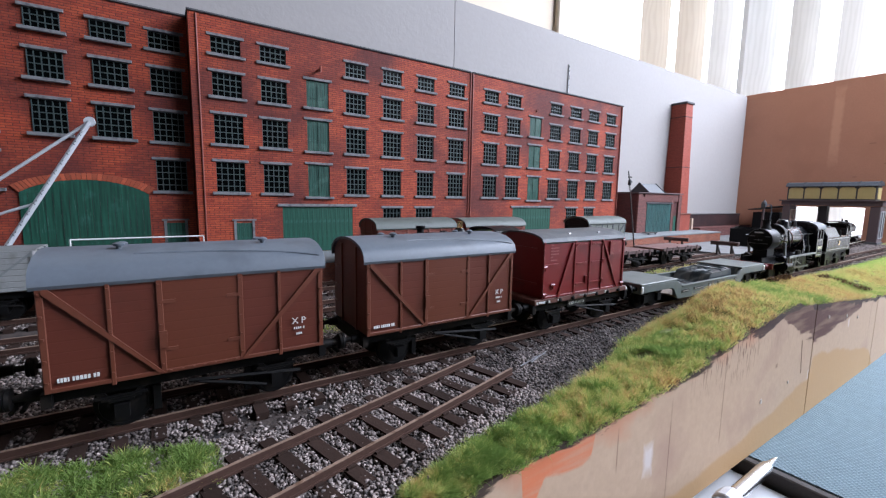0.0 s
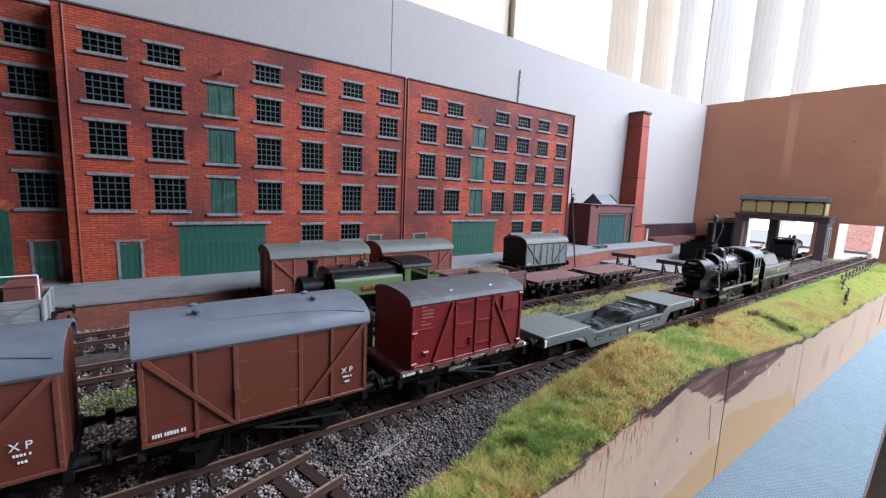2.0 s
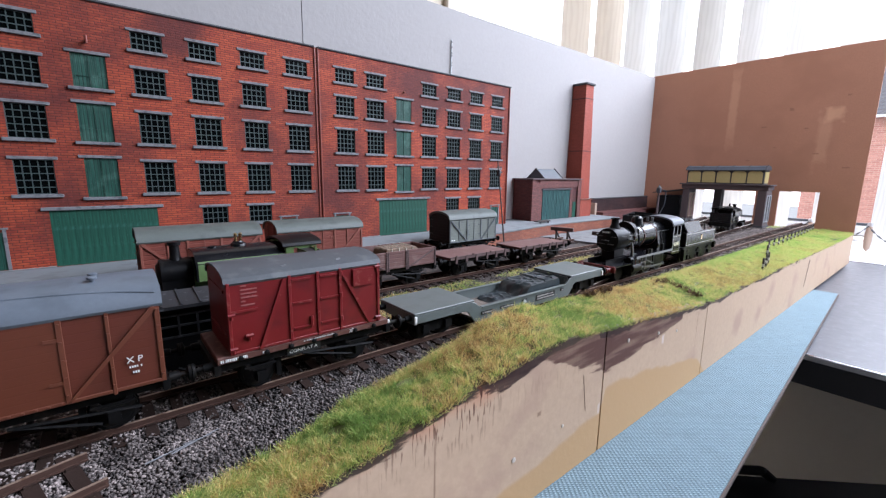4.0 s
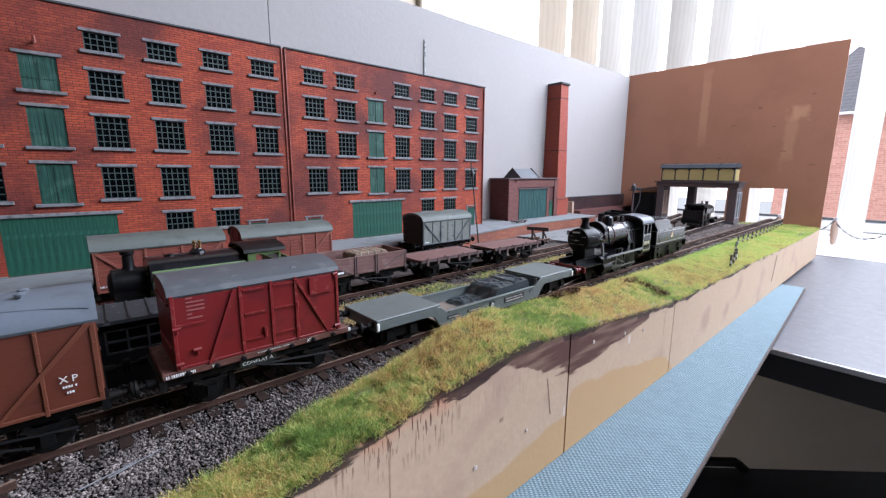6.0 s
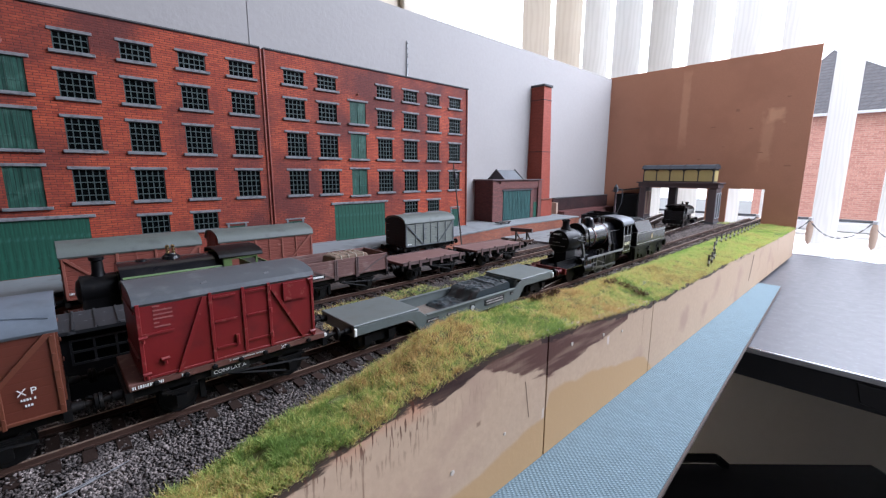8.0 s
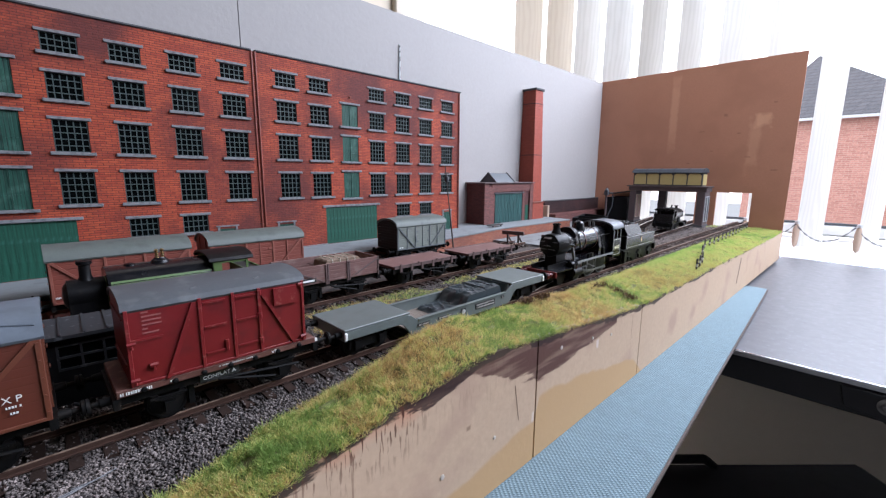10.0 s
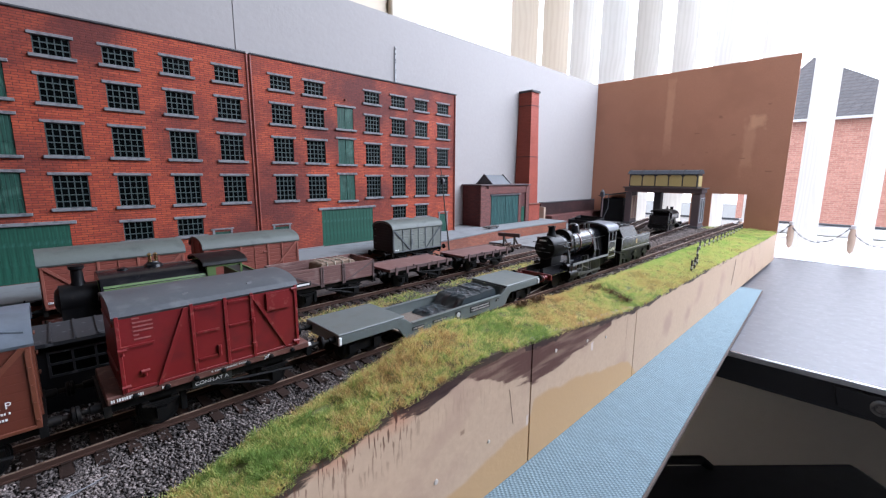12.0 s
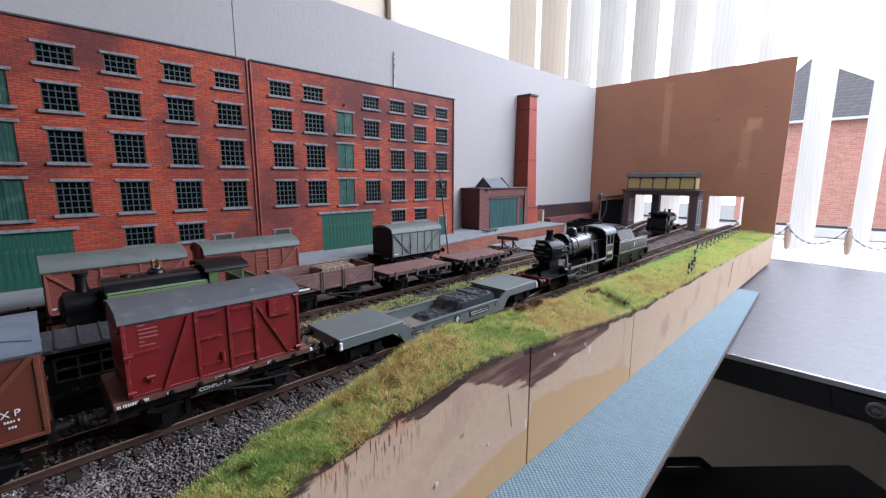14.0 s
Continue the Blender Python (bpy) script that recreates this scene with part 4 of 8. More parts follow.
def mill_wall(bm, xa, xb, za, zb, y, back, holes, deep=0.0016):
    """A wall's face with openings cut into it, their reveals, and the sides and top of the block behind."""
    xs = sorted({xa, xb, *[h[0] for h in holes], *[h[1] for h in holes]})
    zs = sorted({za, zb, *[h[2] for h in holes], *[h[3] for h in holes]})

    def quad(*p):
        bm.faces.new([bm.verts.new(q) for q in p])
    for a, b in zip(xs, xs[1:]):
        for c, d in zip(zs, zs[1:]):
            mx, mz = (a + b) / 2, (c + d) / 2
            if not any(h[0] < mx < h[1] and h[2] < mz < h[3] for h in holes):
                quad((a, y, c), (b, y, c), (b, y, d), (a, y, d))
    for a, b, c, d in holes:
        e = y + deep
        quad((a, y, c), (a, e, c), (b, e, c), (b, y, c))
        quad((a, y, d), (b, y, d), (b, e, d), (a, e, d))
        quad((a, y, c), (a, y, d), (a, e, d), (a, e, c))
        quad((b, y, c), (b, e, c), (b, e, d), (b, y, d))
    quad((xa, y, za), (xa, y, zb), (xa, back, zb), (xa, back, za))
    quad((xb, y, za), (xb, back, za), (xb, back, zb), (xb, y, zb))
    quad((xa, y, zb), (xb, y, zb), (xb, back, zb), (xa, back, zb))
    bmesh.ops.remove_doubles(bm, verts=bm.verts, dist=1e-6)


WINDOWS = {}


def mill_window(parent, a, b, c, d, y):
    """One window: dark panes, glazing bars, a stone lintel and a sill. Alike ones share their meshes."""
    w, h = round(b - a, 3), round(d - c, 4)
    rows = 5 if h > 0.021 else 4 if h > 0.016 else 3
    place = ((a + b) / 2, y, c)
    if (w, h) in WINDOWS:
        o = copy_thing(WINDOWS[w, h], pose(*place))
        o.parent = parent
        return o
    k = w / 2
    o = part("window", box(N(), -k, k, 0.0013, 0.00155, 0, h), "pane", parent)
    bm = N()
    for i in range(6):
        u = -k + w * i / 5
        g = 0.00055 if i in (0, 5) else 0.00032
        box(bm, max(-k, u - g), min(k, u + g), 0.0006 if i in (0, 5) else 0.0008, 0.00125, 0.0, h)
    for i in range(rows + 1):
        u = h * i / rows
        g = 0.00055 if i in (0, rows) else 0.00032
        box(bm, -k, k, 0.00072, 0.00122, max(0, u - g), min(h, u + g))
    part("glazing", bm, "glazing", o)
    part("lintel", box(N(), -k - 0.0024, k + 0.0024, -0.0009, 0.001, h, h + 0.0021), "stone", o, bevel=0.0002)
    part("sill", box(N(), -k - 0.0030, k + 0.0030, -0.0018, 0.001, -0.0023, 0.0), "stone", o, bevel=0.0003)
    o.matrix_basis = pose(*place)
    WINDOWS[w, h] = o
    return o


def hatch(parent, a, b, c, d, y, material="green_hatch"):
    """A planked loading hatch between a lintel and a landing of stone."""
    o = part("hatch", box(N(), a, b, y + 0.0007, y + 0.0015, c, d), material, parent)
    bm = N()
    m = (a + b) / 2
    box(bm, m - 0.0004, m + 0.0004, y + 0.0002, y + 0.0007, c, d)
    for zz in (c + 0.35 * (d - c), ):
        box(bm, a + 0.0008, b - 0.0008, y + 0.0003, y + 0.0007, zz - 0.0004, zz + 0.0004)
    part("batten", bm, material, o)
    part("lintel", box(N(), a - 0.0028, b + 0.0028, y - 0.0010, y + 0.001, d, d + 0.0021), "stone", o, bevel=0.0002)
    part("sill", box(N(), a - 0.0032, b + 0.0032, y - 0.0020, y + 0.001, c - 0.0022, c), "stone", o, bevel=0.0003)
    return o


def goods_door(parent, a, b, c, d, y, material="green_door", frame=False):
    o = part("door", box(N(), a, b, y + 0.0004, y + 0.0014, c, d), material, parent)
    n = max(2, round((b - a) / 0.0042))
    strip1 = None
    for i in range(n):
        u = a + (b - a) * (i + 0.5) / n
        if strip1 is None:
            strip1 = s = part("plank", box(N(), -0.475 * (b - a) / n, 0.475 * (b - a) / n, y + 0.0002, y + 0.0004, c, d), material, o)
        else:
            s = again(strip1)
        s.matrix_basis = pose(u, 0, 0)
    if frame:
        bm = N()
        box(bm, a - 0.0018, a, y - 0.0006, y + 0.001, c, d + 0.0018)
        box(bm, b, b + 0.0018, y - 0.0006, y + 0.001, c, d + 0.0018)
        box(bm, a - 0.003, b + 0.003, y - 0.0010, y + 0.001, d + 0.0018, d + 0.0030)
        part("door_frame", bm, "stone", o)
    else:
        part("lintel", box(N(), a - 0.004, b + 0.004, y - 0.0014, y + 0.001, d, d + 0.0024), "stone", o, bevel=0.0003)
    return o


def mill_block(label, xa, xb, y, back, columns, hatches, ground, gates, doors, rows=ROWS_Z):
    o = thing("warehouse", label, "warehouse", (0, 0, 0), group="brick warehouses along the back")
    wins = [(a, b, c, d) for a, b in columns for c, d in rows] + [(a, b, 0.0430, 0.0573) for a, b in ground]
    hats = [(a, b, c, d) for a, b in hatches for c, d in ((0.1432, 0.1655), (0.1065, 0.1325), (0.0675, 0.0950))]
    bm = N()
    mill_wall(bm, xa, xb, 0.0186, 0.2, y, back, wins + hats + gates + doors)
    part("wall", bm, "brick", o)
    part("coping", box(N(), xa - 0.0008, xb + 0.0008, y - 0.0012, back + 0.0008, 0.2001, 0.2016), "dark_stone", o, "thin dark coping", bevel=0.0003)
    for h in wins:
        mill_window(o, *h, y)
    for h in hats:
        hatch(o, *h, y)
    for g in gates:
        goods_door(o, *g, y)
    for g in doors:
        goods_door(o, *g, y, "green_hatch", True)
    return o


W1 = mill_block("four-storey red brick warehouse with green loading hatches", 0.0095, 0.2655, FACE, 0.4235,
                [(0.0232, 0.0437), (0.0575, 0.0775), (0.1280, 0.1475), (0.1645, 0.1840), (0.2018, 0.2213), (0.2395, 0.2590)], [(0.0935, 0.1125)],
                [(0.1645, 0.1840), (0.2010, 0.2205)], [(0.0714, 0.1337, 0.0192, 0.0586)], [(0.0357, 0.0475, 0.0200, 0.0455), (0.2290, 0.2420, 0.0192, 0.0440)])
W2 = mill_block("four-storey red brick warehouse with a wide green gate", 0.2705, 0.5365, FACE + 0.0002, 0.4235,
                [(0.2868, 0.3065), (0.3205, 0.3410), (0.3910, 0.4110), (0.4280, 0.4485), (0.4645, 0.4850), (0.5020, 0.5225)], [(0.3562, 0.3758)],
                [(0.4280, 0.4485), (0.4645, 0.4850)], [(0.3335, 0.3985, 0.0192, 0.0580)], [(0.2830, 0.2970, 0.0192, 0.0440), (0.5068, 0.5200, 0.0192, 0.0440)])
W0 = mill_block("shaded red brick warehouse with a broad arched green door", -0.31, 0.0088, 0.4005, 0.4235,
                [(-0.0155, 0.0045), (-0.1190, -0.1000), (-0.154, -0.135)], [], [], [], [(-0.0108, 0.0012, 0.0200, 0.0455)])
for a, b in ((-0.0812, -0.0634), (-0.0480, -0.0284)):
    for c, d in ROWS_Z[:3]:
        mill_window(W0, a, b, c, d, 0.4005 - 0.0016)
# the arched door and its ring of bricks
mid, half, spring, crown = -0.0562, 0.0352, 0.0672, 0.0766


def door_arch(u, rise=0.0):
    """A point of the flat arch over the door, from one springing (0) to the other (1)."""
    a = radians(38) + (math.pi - 2 * radians(38)) * (1 - u)
    k = (half + rise * 0.9) / math.cos(radians(38))
    return mid + k * math.cos(a), spring + rise + (crown - spring) * (math.sin(a) - math.sin(radians(38))) / (1 - math.sin(radians(38)))


pts = [door_arch(1 - k / 14) for k in range(15)]
door = part("door", prism(N(), [(mid - half, 0.0190), (mid + half, 0.0190)] + pts, 1, 0.3994, 0.4003), "green_door", W0, "broad dark green arched door")
for k in range(30):
    a, b = (k + 0.07) / 30, (k + 0.93) / 30
    part("voussoir", prism(N(), [door_arch(a, 0.0001), door_arch(b, 0.0001), door_arch(b, 0.0046), door_arch(a, 0.0046)], 1, 0.3992, 0.4004), "brick_ring", door)
rg = random.Random(77)
bm = N()
for k in range(26):
    xx, zz, tall = mid + rg.uniform(-0.9, 0.9) * half, rg.uniform(0.026, 0.056), rg.uniform(0.002, 0.009)
    box(bm, xx, xx + rg.uniform(0.0002, 0.0004), 0.39930, 0.39938, zz, zz + tall)
part("scratch", bm, "green_scratch", door, "pale scratches down the planks")
bm = N()
for k in range(1, 17):
    xx = mid - half + 2 * half * k / 17
    box(bm, xx - 0.00012, xx + 0.00012, 0.39930, 0.39938, 0.0192, spring)
part("plank_joint", bm, "label_black", door, "dark joints between the planks")
for a, b in ((0.0075, 0.0712), (0.1340, 0.3333), (0.3987, 0.5375)):
    tagged(part("kerb", box(N(), a, b, FACE - 0.0022, FACE - 0.0002, 0.0191, 0.0199), "greyvan_trim"), "thin pale kerb along the foot of the warehouse", "kerb", kind="structure")
tagged(part("pilaster", box(N(), 0.2657, 0.2703, 0.3844, 0.4230, 0.0191, 0.2), "brick"), "narrow brick strip between the two warehouses", "wall", kind="structure")
bm = N()
for xx in (0.2664, 0.2696):
    tube(bm, (xx, 0.3837, 0.019), (xx, 0.3837, 0.2), 0.0008, 8)
tagged(part("drainpipe", bm, "pipe"), "red-brown drainpipes between the two warehouses", "pipe", kind="structure")
tagged(part("drainpipe", tube(N(), (0.0145, 0.3835, 0.019), (0.0145, 0.3835, 0.199), 0.0006, 8), "pipe"), "thin red-brown drainpipe on the warehouse corner", "pipe", kind="structure")
tagged(part("drainpipe", tube(N(), (0.5345, 0.3835, 0.019), (0.5345, 0.3835, 0.199), 0.0009, 8), "pipe"), "thin red-brown drainpipe on the warehouse corner", "pipe", kind="structure")
for xx, zz, ww in ((0.103, 0.1738, W1), (0.366, 0.1735, W2)):
    bm = N()
    tube(bm, (xx, FACE + 0.001, zz), (xx, FACE - 0.009 if ww is W1 else FACE - 0.002, zz - 0.0005), 0.0010, 8)
    if ww is W1:
        tube(bm, (xx, FACE - 0.009, zz + 0.0018), (xx, FACE - 0.009, zz - 0.003), 0.0009, 6)
    part("hoist_beam", bm, "pipe", ww)

# the loading platform, angled back beyond the grey van, and the low brick wall behind
plat = thing("platform", "concrete-topped loading platform with a brick face", "platform", kind="structure")
edge = [(-0.35, 0.3262), (0.44, 0.3262), (0.592, 0.3475), (0.776, 0.3440), (0.782, 0.4245), (-0.35, 0.4245)]
part("face", prism(N(), [(x, y + 0.0008) for x, y in edge], 2, 0.0012, 0.0170), "brick_plat", plat, "red-brown brick face")
part("top", prism(N(), edge, 2, 0.0170, 0.0190), "concrete", plat, bevel=0.0003)
apron = [(0.565, 0.3445), (0.578, 0.262), (0.592, 0.2345), (0.70, 0.262), (0.80, 0.300), (0.875, 0.3235), (1.028, 0.335), (1.028, 0.4245), (0.784, 0.4245), (0.7765, 0.3432)]
tagged(part("yard", prism(N(), apron, 2, 0.0013, 0.0042), "yard"), "grey concrete yard beside the sidings", "yard", kind="structure")
low = thing("yard_wall", "low dark brick retaining wall in front of the backboard", "wall", kind="structure")
part("wall", box(N(), 0.808, 1.0285, 0.417, 0.4245, 0.0042, 0.0442), "brick_soot", low)
part("coping", box(N(), 0.813, 1.0285, 0.416, 0.4245, 0.0442, 0.0456), "dark_stone", low)
part("bench", box(N(), 0.812, 1.0285, 0.395, 0.417, 0.0042, 0.021), "brick_plum", low)
part("pillar", box(N(), 0.7985, 0.8040, 0.404, 0.4245, 0.0042, 0.038), "pale_edge", low, "pale sawn end of the wall")

# the boiler house and its chimney
def frustum(bm, low, high, z0, z1):
    """A shaft that tapers from one rectangle (x0, x1, y0, y1) at z0 to another at z1."""
    a = [bm.verts.new((x, y, z0)) for x, y in ((low[0], low[2]), (low[1], low[2]), (low[1], low[3]), (low[0], low[3]))]
    b = [bm.verts.new((x, y, z1)) for x, y in ((high[0], high[2]), (high[1], high[2]), (high[1], high[3]), (high[0], high[3]))]
    bm.faces.new(a[::-1]), bm.faces.new(b)
    for i in range(4):
        bm.faces.new((a[i], a[(i + 1) % 4], b[(i + 1) % 4], b[i]))
    return bm


bh = thing("boiler_house", "small brick boiler house with a teal double door", "boiler house", (0, 0, 0.0191))
part("wall", box(N(), 0.5965, 0.7195, 0.3885, 0.4243, 0, 0.0610), "brick_dark", bh)
for a, b in ((0.5945, 0.6045), (0.7120, 0.7215)):
    part("pilaster", box(N(), a, b, 0.3860, 0.3884, 0, 0.0600), "brick_plum", bh)
part("pilaster", box(N(), 0.6045, 0.6130, 0.3868, 0.3884, 0, 0.0560), "brick_plum", bh)
part("pilaster", box(N(), 0.6130, 0.7120, 0.3868, 0.3884, 0.0490, 0.0600), "brick_plum", bh)
part("pilaster", box(N(), 0.6130, 0.6200, 0.3874, 0.3884, 0, 0.0490), "brick_plum", bh)
part("pilaster", box(N(), 0.6930, 0.7005, 0.3874, 0.3884, 0, 0.0490), "brick_plum", bh)
TEAL = plank_mat("teal_planks", (0.023, 0.070, 0.067), 0.0035, 0, streak=True)
for a, b in ((0.6215, 0.6562), (0.6568, 0.6915)):
    d = part("door", box(N(), a, b, 0.3876, 0.3884, 0.0, 0.0452), TEAL, bh, "teal planked door leaf")
    n = 9
    for k in range(n):
        part("plank", box(N(), a + (b - a) * (k + 0.06) / n, a + (b - a) * (k + 0.94) / n, 0.38735, 0.3876, 0.0004, 0.0450), TEAL, d)
part("lintel", box(N(), 0.6180, 0.6955, 0.3858, 0.3884, 0.0454, 0.0476), "dark_stone", bh, bevel=0.0003)
part("door", box(N(), 0.7015, 0.7100, 0.3876, 0.3884, 0, 0.0255), "green_door", bh, "narrow green door")
part("coping", box(N(), 0.5930, 0.7232, 0.3848, 0.4243, 0.0612, 0.0630), "purple_stone", bh, bevel=0.0003)
lan = part("roof_lantern", prism(N(), [(0.3870, 0.0632), (0.4030, 0.0772), (0.4185, 0.0632)], 0, 0.6225, 0.6680), "slate", bh, "slate-grey gabled roof lantern")
for a, b in ((0.6212, 0.6226), (0.6679, 0.6693)):
    part("bargeboard", prism(N(), [(0.3855, 0.0632), (0.4030, 0.0788), (0.4200, 0.0632), (0.4178, 0.0632), (0.4030, 0.0764), (0.3877, 0.0632)], 0, a, b), "dark_stone", lan)
ch = thing("chimney", "tall square red brick factory chimney", "chimney", (0, 0, 0.0191))


def chimney_at(z):
    """The shaft's plan at a height above the platform, a little proud."""
    u = z / 0.2150
    return (0.7302 + 0.0058 * u, 0.7585 - 0.0010 * u, 0.3930 + 0.0060 * u, 0.4243)


part("shaft", frustum(N(), chimney_at(0), chimney_at(0.2150), 0, 0.2150), "brick_chimney", ch)
for z, tall, out in ((0.1080, 0.0013, 0.0005), (0.1930, 0.0013, 0.0005)):
    a, b, c, d = chimney_at(z)
    part("band", box(N(), a - out, b + out, c - out, d, z, z + tall), "brick_dark", ch)
part("cap", box(N(), 0.7342, 0.7597, 0.3968, 0.4243, 0.2151, 0.2185), "dark_stone", ch, "dark stone cap", bevel=0.0005)
part("plinth", box(N(), 0.7233, 0.7555, 0.3868, 0.4243, 0, 0.0275), "brick_chimney", ch)
part("plinth_cap", box(N(), 0.7233, 0.7568, 0.3856, 0.4243, 0.0276, 0.0292), "brick_plat", ch, bevel=0.0003)

# the overbridge at the far end, with its panelled gallery
ob = thing("bridge", "dark stone overbridge with a yellow-panelled gallery on top", "bridge", (0.965, 0, 0))
for k, (a, b) in enumerate(((0.3110, 0.3225), (0.1910, 0.2035))):
    p = part("pier", box(N(), 0.0, 0.032, a, b, 0.0025, 0.0655), "purple_stone", ob, bevel=0.0006)
    part("plinth", box(N(), -0.0015, 0.0335, a - 0.0012, b + 0.0012, 0.0025, 0.0070), "dark_stone", p, bevel=0.0005)
    for c, d in ((0.004, 0.0145), (0.0175, 0.028)):
        # left pier: pink tone painted lighter for its lit inner face
        part("recess", box(N(), c, d, a - 0.0006, a - 0.0001, 0.014, 0.057), "pink_panel" if k == 0 else "dark_stone", p, "recessed panel")
        bm = N()
        for u0, u1, v0, v1 in ((c - 0.0009, c, 0.013, 0.058), (d, d + 0.0009, 0.013, 0.058), (c, d, 0.013, 0.014), (c, d, 0.057, 0.058)):
            box(bm, u0, u1, a - 0.0012, a - 0.0001, v0, v1)
        part("panel_edge", bm, "crane" if k else "pale_edge", p, "pale worn edge of the panel")
part("pier", box(N(), 0.018, 0.032, 0.2625, 0.2750, 0.0025, 0.0655), "dark_stone", ob)
part("beam", box(N(), -0.001, 0.0335, 0.1890, 0.3250, 0.0660, 0.0735), "purple_stone", ob, bevel=0.0006)
part("ledge", box(N(), -0.003, 0.0350, 0.1862, 0.3285, 0.0736, 0.0758), "purple_stone", ob, bevel=0.0005)
g = part("gallery", box(N(), 0.003, 0.030, 0.1985, 0.3185, 0.0759, 0.1000), "dark_stone", ob)
for k in range(5):
    a = 0.2005 + k * 0.0236
    o2 = [(a, 0.0780), (a + 0.0212, 0.0780), (a + 0.0212, 0.0950), (a + 0.0182, 0.0980), (a + 0.003, 0.0980), (a, 0.0950)]
    part("panel", prism(N(), o2, 0, 0.0020, 0.0029), "yellow", g, "ochre yellow panel")
part("panel", prism(N(), [(0.006, 0.078), (0.027, 0.078), (0.027, 0.097), (0.006, 0.097)], 1, 0.1976, 0.1984), "yellow", g, "ochre yellow panel")
part("roof", prism(N(), [(0.0, 0.1001), (0.033, 0.1001), (0.028, 0.1060), (0.0165, 0.1078), (0.005, 0.1060)], 1, 0.1960, 0.3215), "slate", ob, "curved grey gallery roof")
for k in range(6):
    a = 0.1975 + k * 0.0244
    part("roof_rib", prism(N(), [(-0.0005, 0.1000), (0.0005, 0.0995), (0.0055, 0.1062), (0.0165, 0.1083), (0.0165, 0.1087), (0.0050, 0.1067)], 1, a - 0.0008, a + 0.0008), "dark_stone", ob)
slab("lean_to", "dark wooden lean-to beside the bridge", "hut", 0.972, 1.028, 0.3290, 0.3720, 0.0043, 0.0505, category="shed")
bm = N()
prism(bm, [(0.3265, 0.0630), (0.3265, 0.0645), (0.3800, 0.0565), (0.3800, 0.0550)], 0, 0.968, 1.0283)
tagged(part("lean_to_roof", bm, "hut_roof"), "sloping dark felted roof of the lean-to", "roof", kind="structure")

# ---- rolling stock; local z = 0 at the rail head, -y towards the front of the layout ----
RAIL = 0.0060


def wheels(o, xs, r, material="chassis", thick=0.0022, back=0.0072, spokes=0, rim="steel"):
    """Pairs of wheels on axles; one mesh, shared by the wheels of a vehicle."""
    bm = N()
    if spokes:
        lathe(bm, [(r - 0.0011, 0), (r, 0.0002), (r - 0.0001, thick), (r - 0.0011, thick)], axis=1, n=28)
        lathe(bm, [(0.0016, -0.0002), (0.0016, thick * 0.9)], axis=1, n=12)
        for k in range(spokes):
            a = 2 * math.pi * k / spokes
            tube(bm, (0.0012 * math.cos(a), thick * 0.5, 0.0012 * math.sin(a)), ((r - 0.001) * math.cos(a), thick * 0.5, (r - 0.001) * math.sin(a)), 0.00042, 4)
    else:
        lathe(bm, [(r * 0.3, 0.0002), (r * 0.86, 0.0002), (r * 0.87, 0), (r, 0.0), (r, thick), (r + 0.0005, thick), (r + 0.0005, thick + 0.0005), (r * 0.3, thick + 0.0005)], axis=1, n=24)
    proto = None
    for x in xs:
        for side in (-1, 1):
            if proto is None:
                proto = w = part("wheel", bm, material, o, smooth=True)
            else:
                w = again(proto, parent=o)
            w.matrix_basis = pose(x, side * (back + thick), r, 0, 0, 0 if side < 0 else 180)
            if spokes:
                if x == xs[0] and side < 0:
                    bm = N()
                    for k in range(28):
                        a, b = 2 * math.pi * k / 28, 2 * math.pi * (k + 1) / 28
                        bm.faces.new([bm.verts.new((q * math.sin(c), -0.00012, q * math.cos(c))) for q, c in ((r, a), (r, b), (r - 0.0008, b), (r - 0.0008, a))])
                    bmesh.ops.remove_doubles(bm, verts=bm.verts, dist=1e-7)
                    bmesh.ops.solidify(bm, geom=bm.faces[:], thickness=0.0001)
                    ring = part("tyre", bm, rim, w, "bright steel tyre")
                else:
                    again(ring, parent=w)
    axle = None
    for x in xs:
        if axle is None:
            axle = a = part("axle", tube(N(), (0, -back - 0.001, r), (0, back + 0.001, r), 0.0009, 8), "chassis", o)
        else:
            a = again(axle)
        a.matrix_basis = pose(x, 0, 0)
    return proto


def buffers(o, x, out, z=0.0135, half=0.0115, material="chassis", head=0.0027):
    """A pair of buffers and a hook coupling on the headstock at x; out: +1 or -1."""
    proto = None
    for side in (-1, 1):
        if proto is None:
            bm = N()
            lathe(bm, [(0.0016, 0), (0.0014, 0.0030), (0.0009, 0.0031), (0.0008, 0.0062), (head, 0.0066), (head * 0.96, 0.0074), (head * 0.5, 0.0077)], axis=0, n=14)
            proto = b = part("buffer", bm, material, o, smooth=True)
        else:
            b = again(proto, parent=o)
        b.matrix_basis = pose(x, side * half, z, 0, 0, 0 if out > 0 else 180)
    bm = N()
    tube(bm, (x, 0, z - 0.004), (x + out * 0.0075, 0, z - 0.006), 0.0007, 6)
    tube(bm, (x + out * 0.0075, -0.005, z - 0.006), (x + out * 0.0075, 0.005, z - 0.006), 0.0006, 6)
    tube(bm, (x + out * 0.0035, 0, z - 0.0055), (x + out * 0.0090, 0, z - 0.0025), 0.0006, 6)
    part("coupling", bm, "chassis", o)


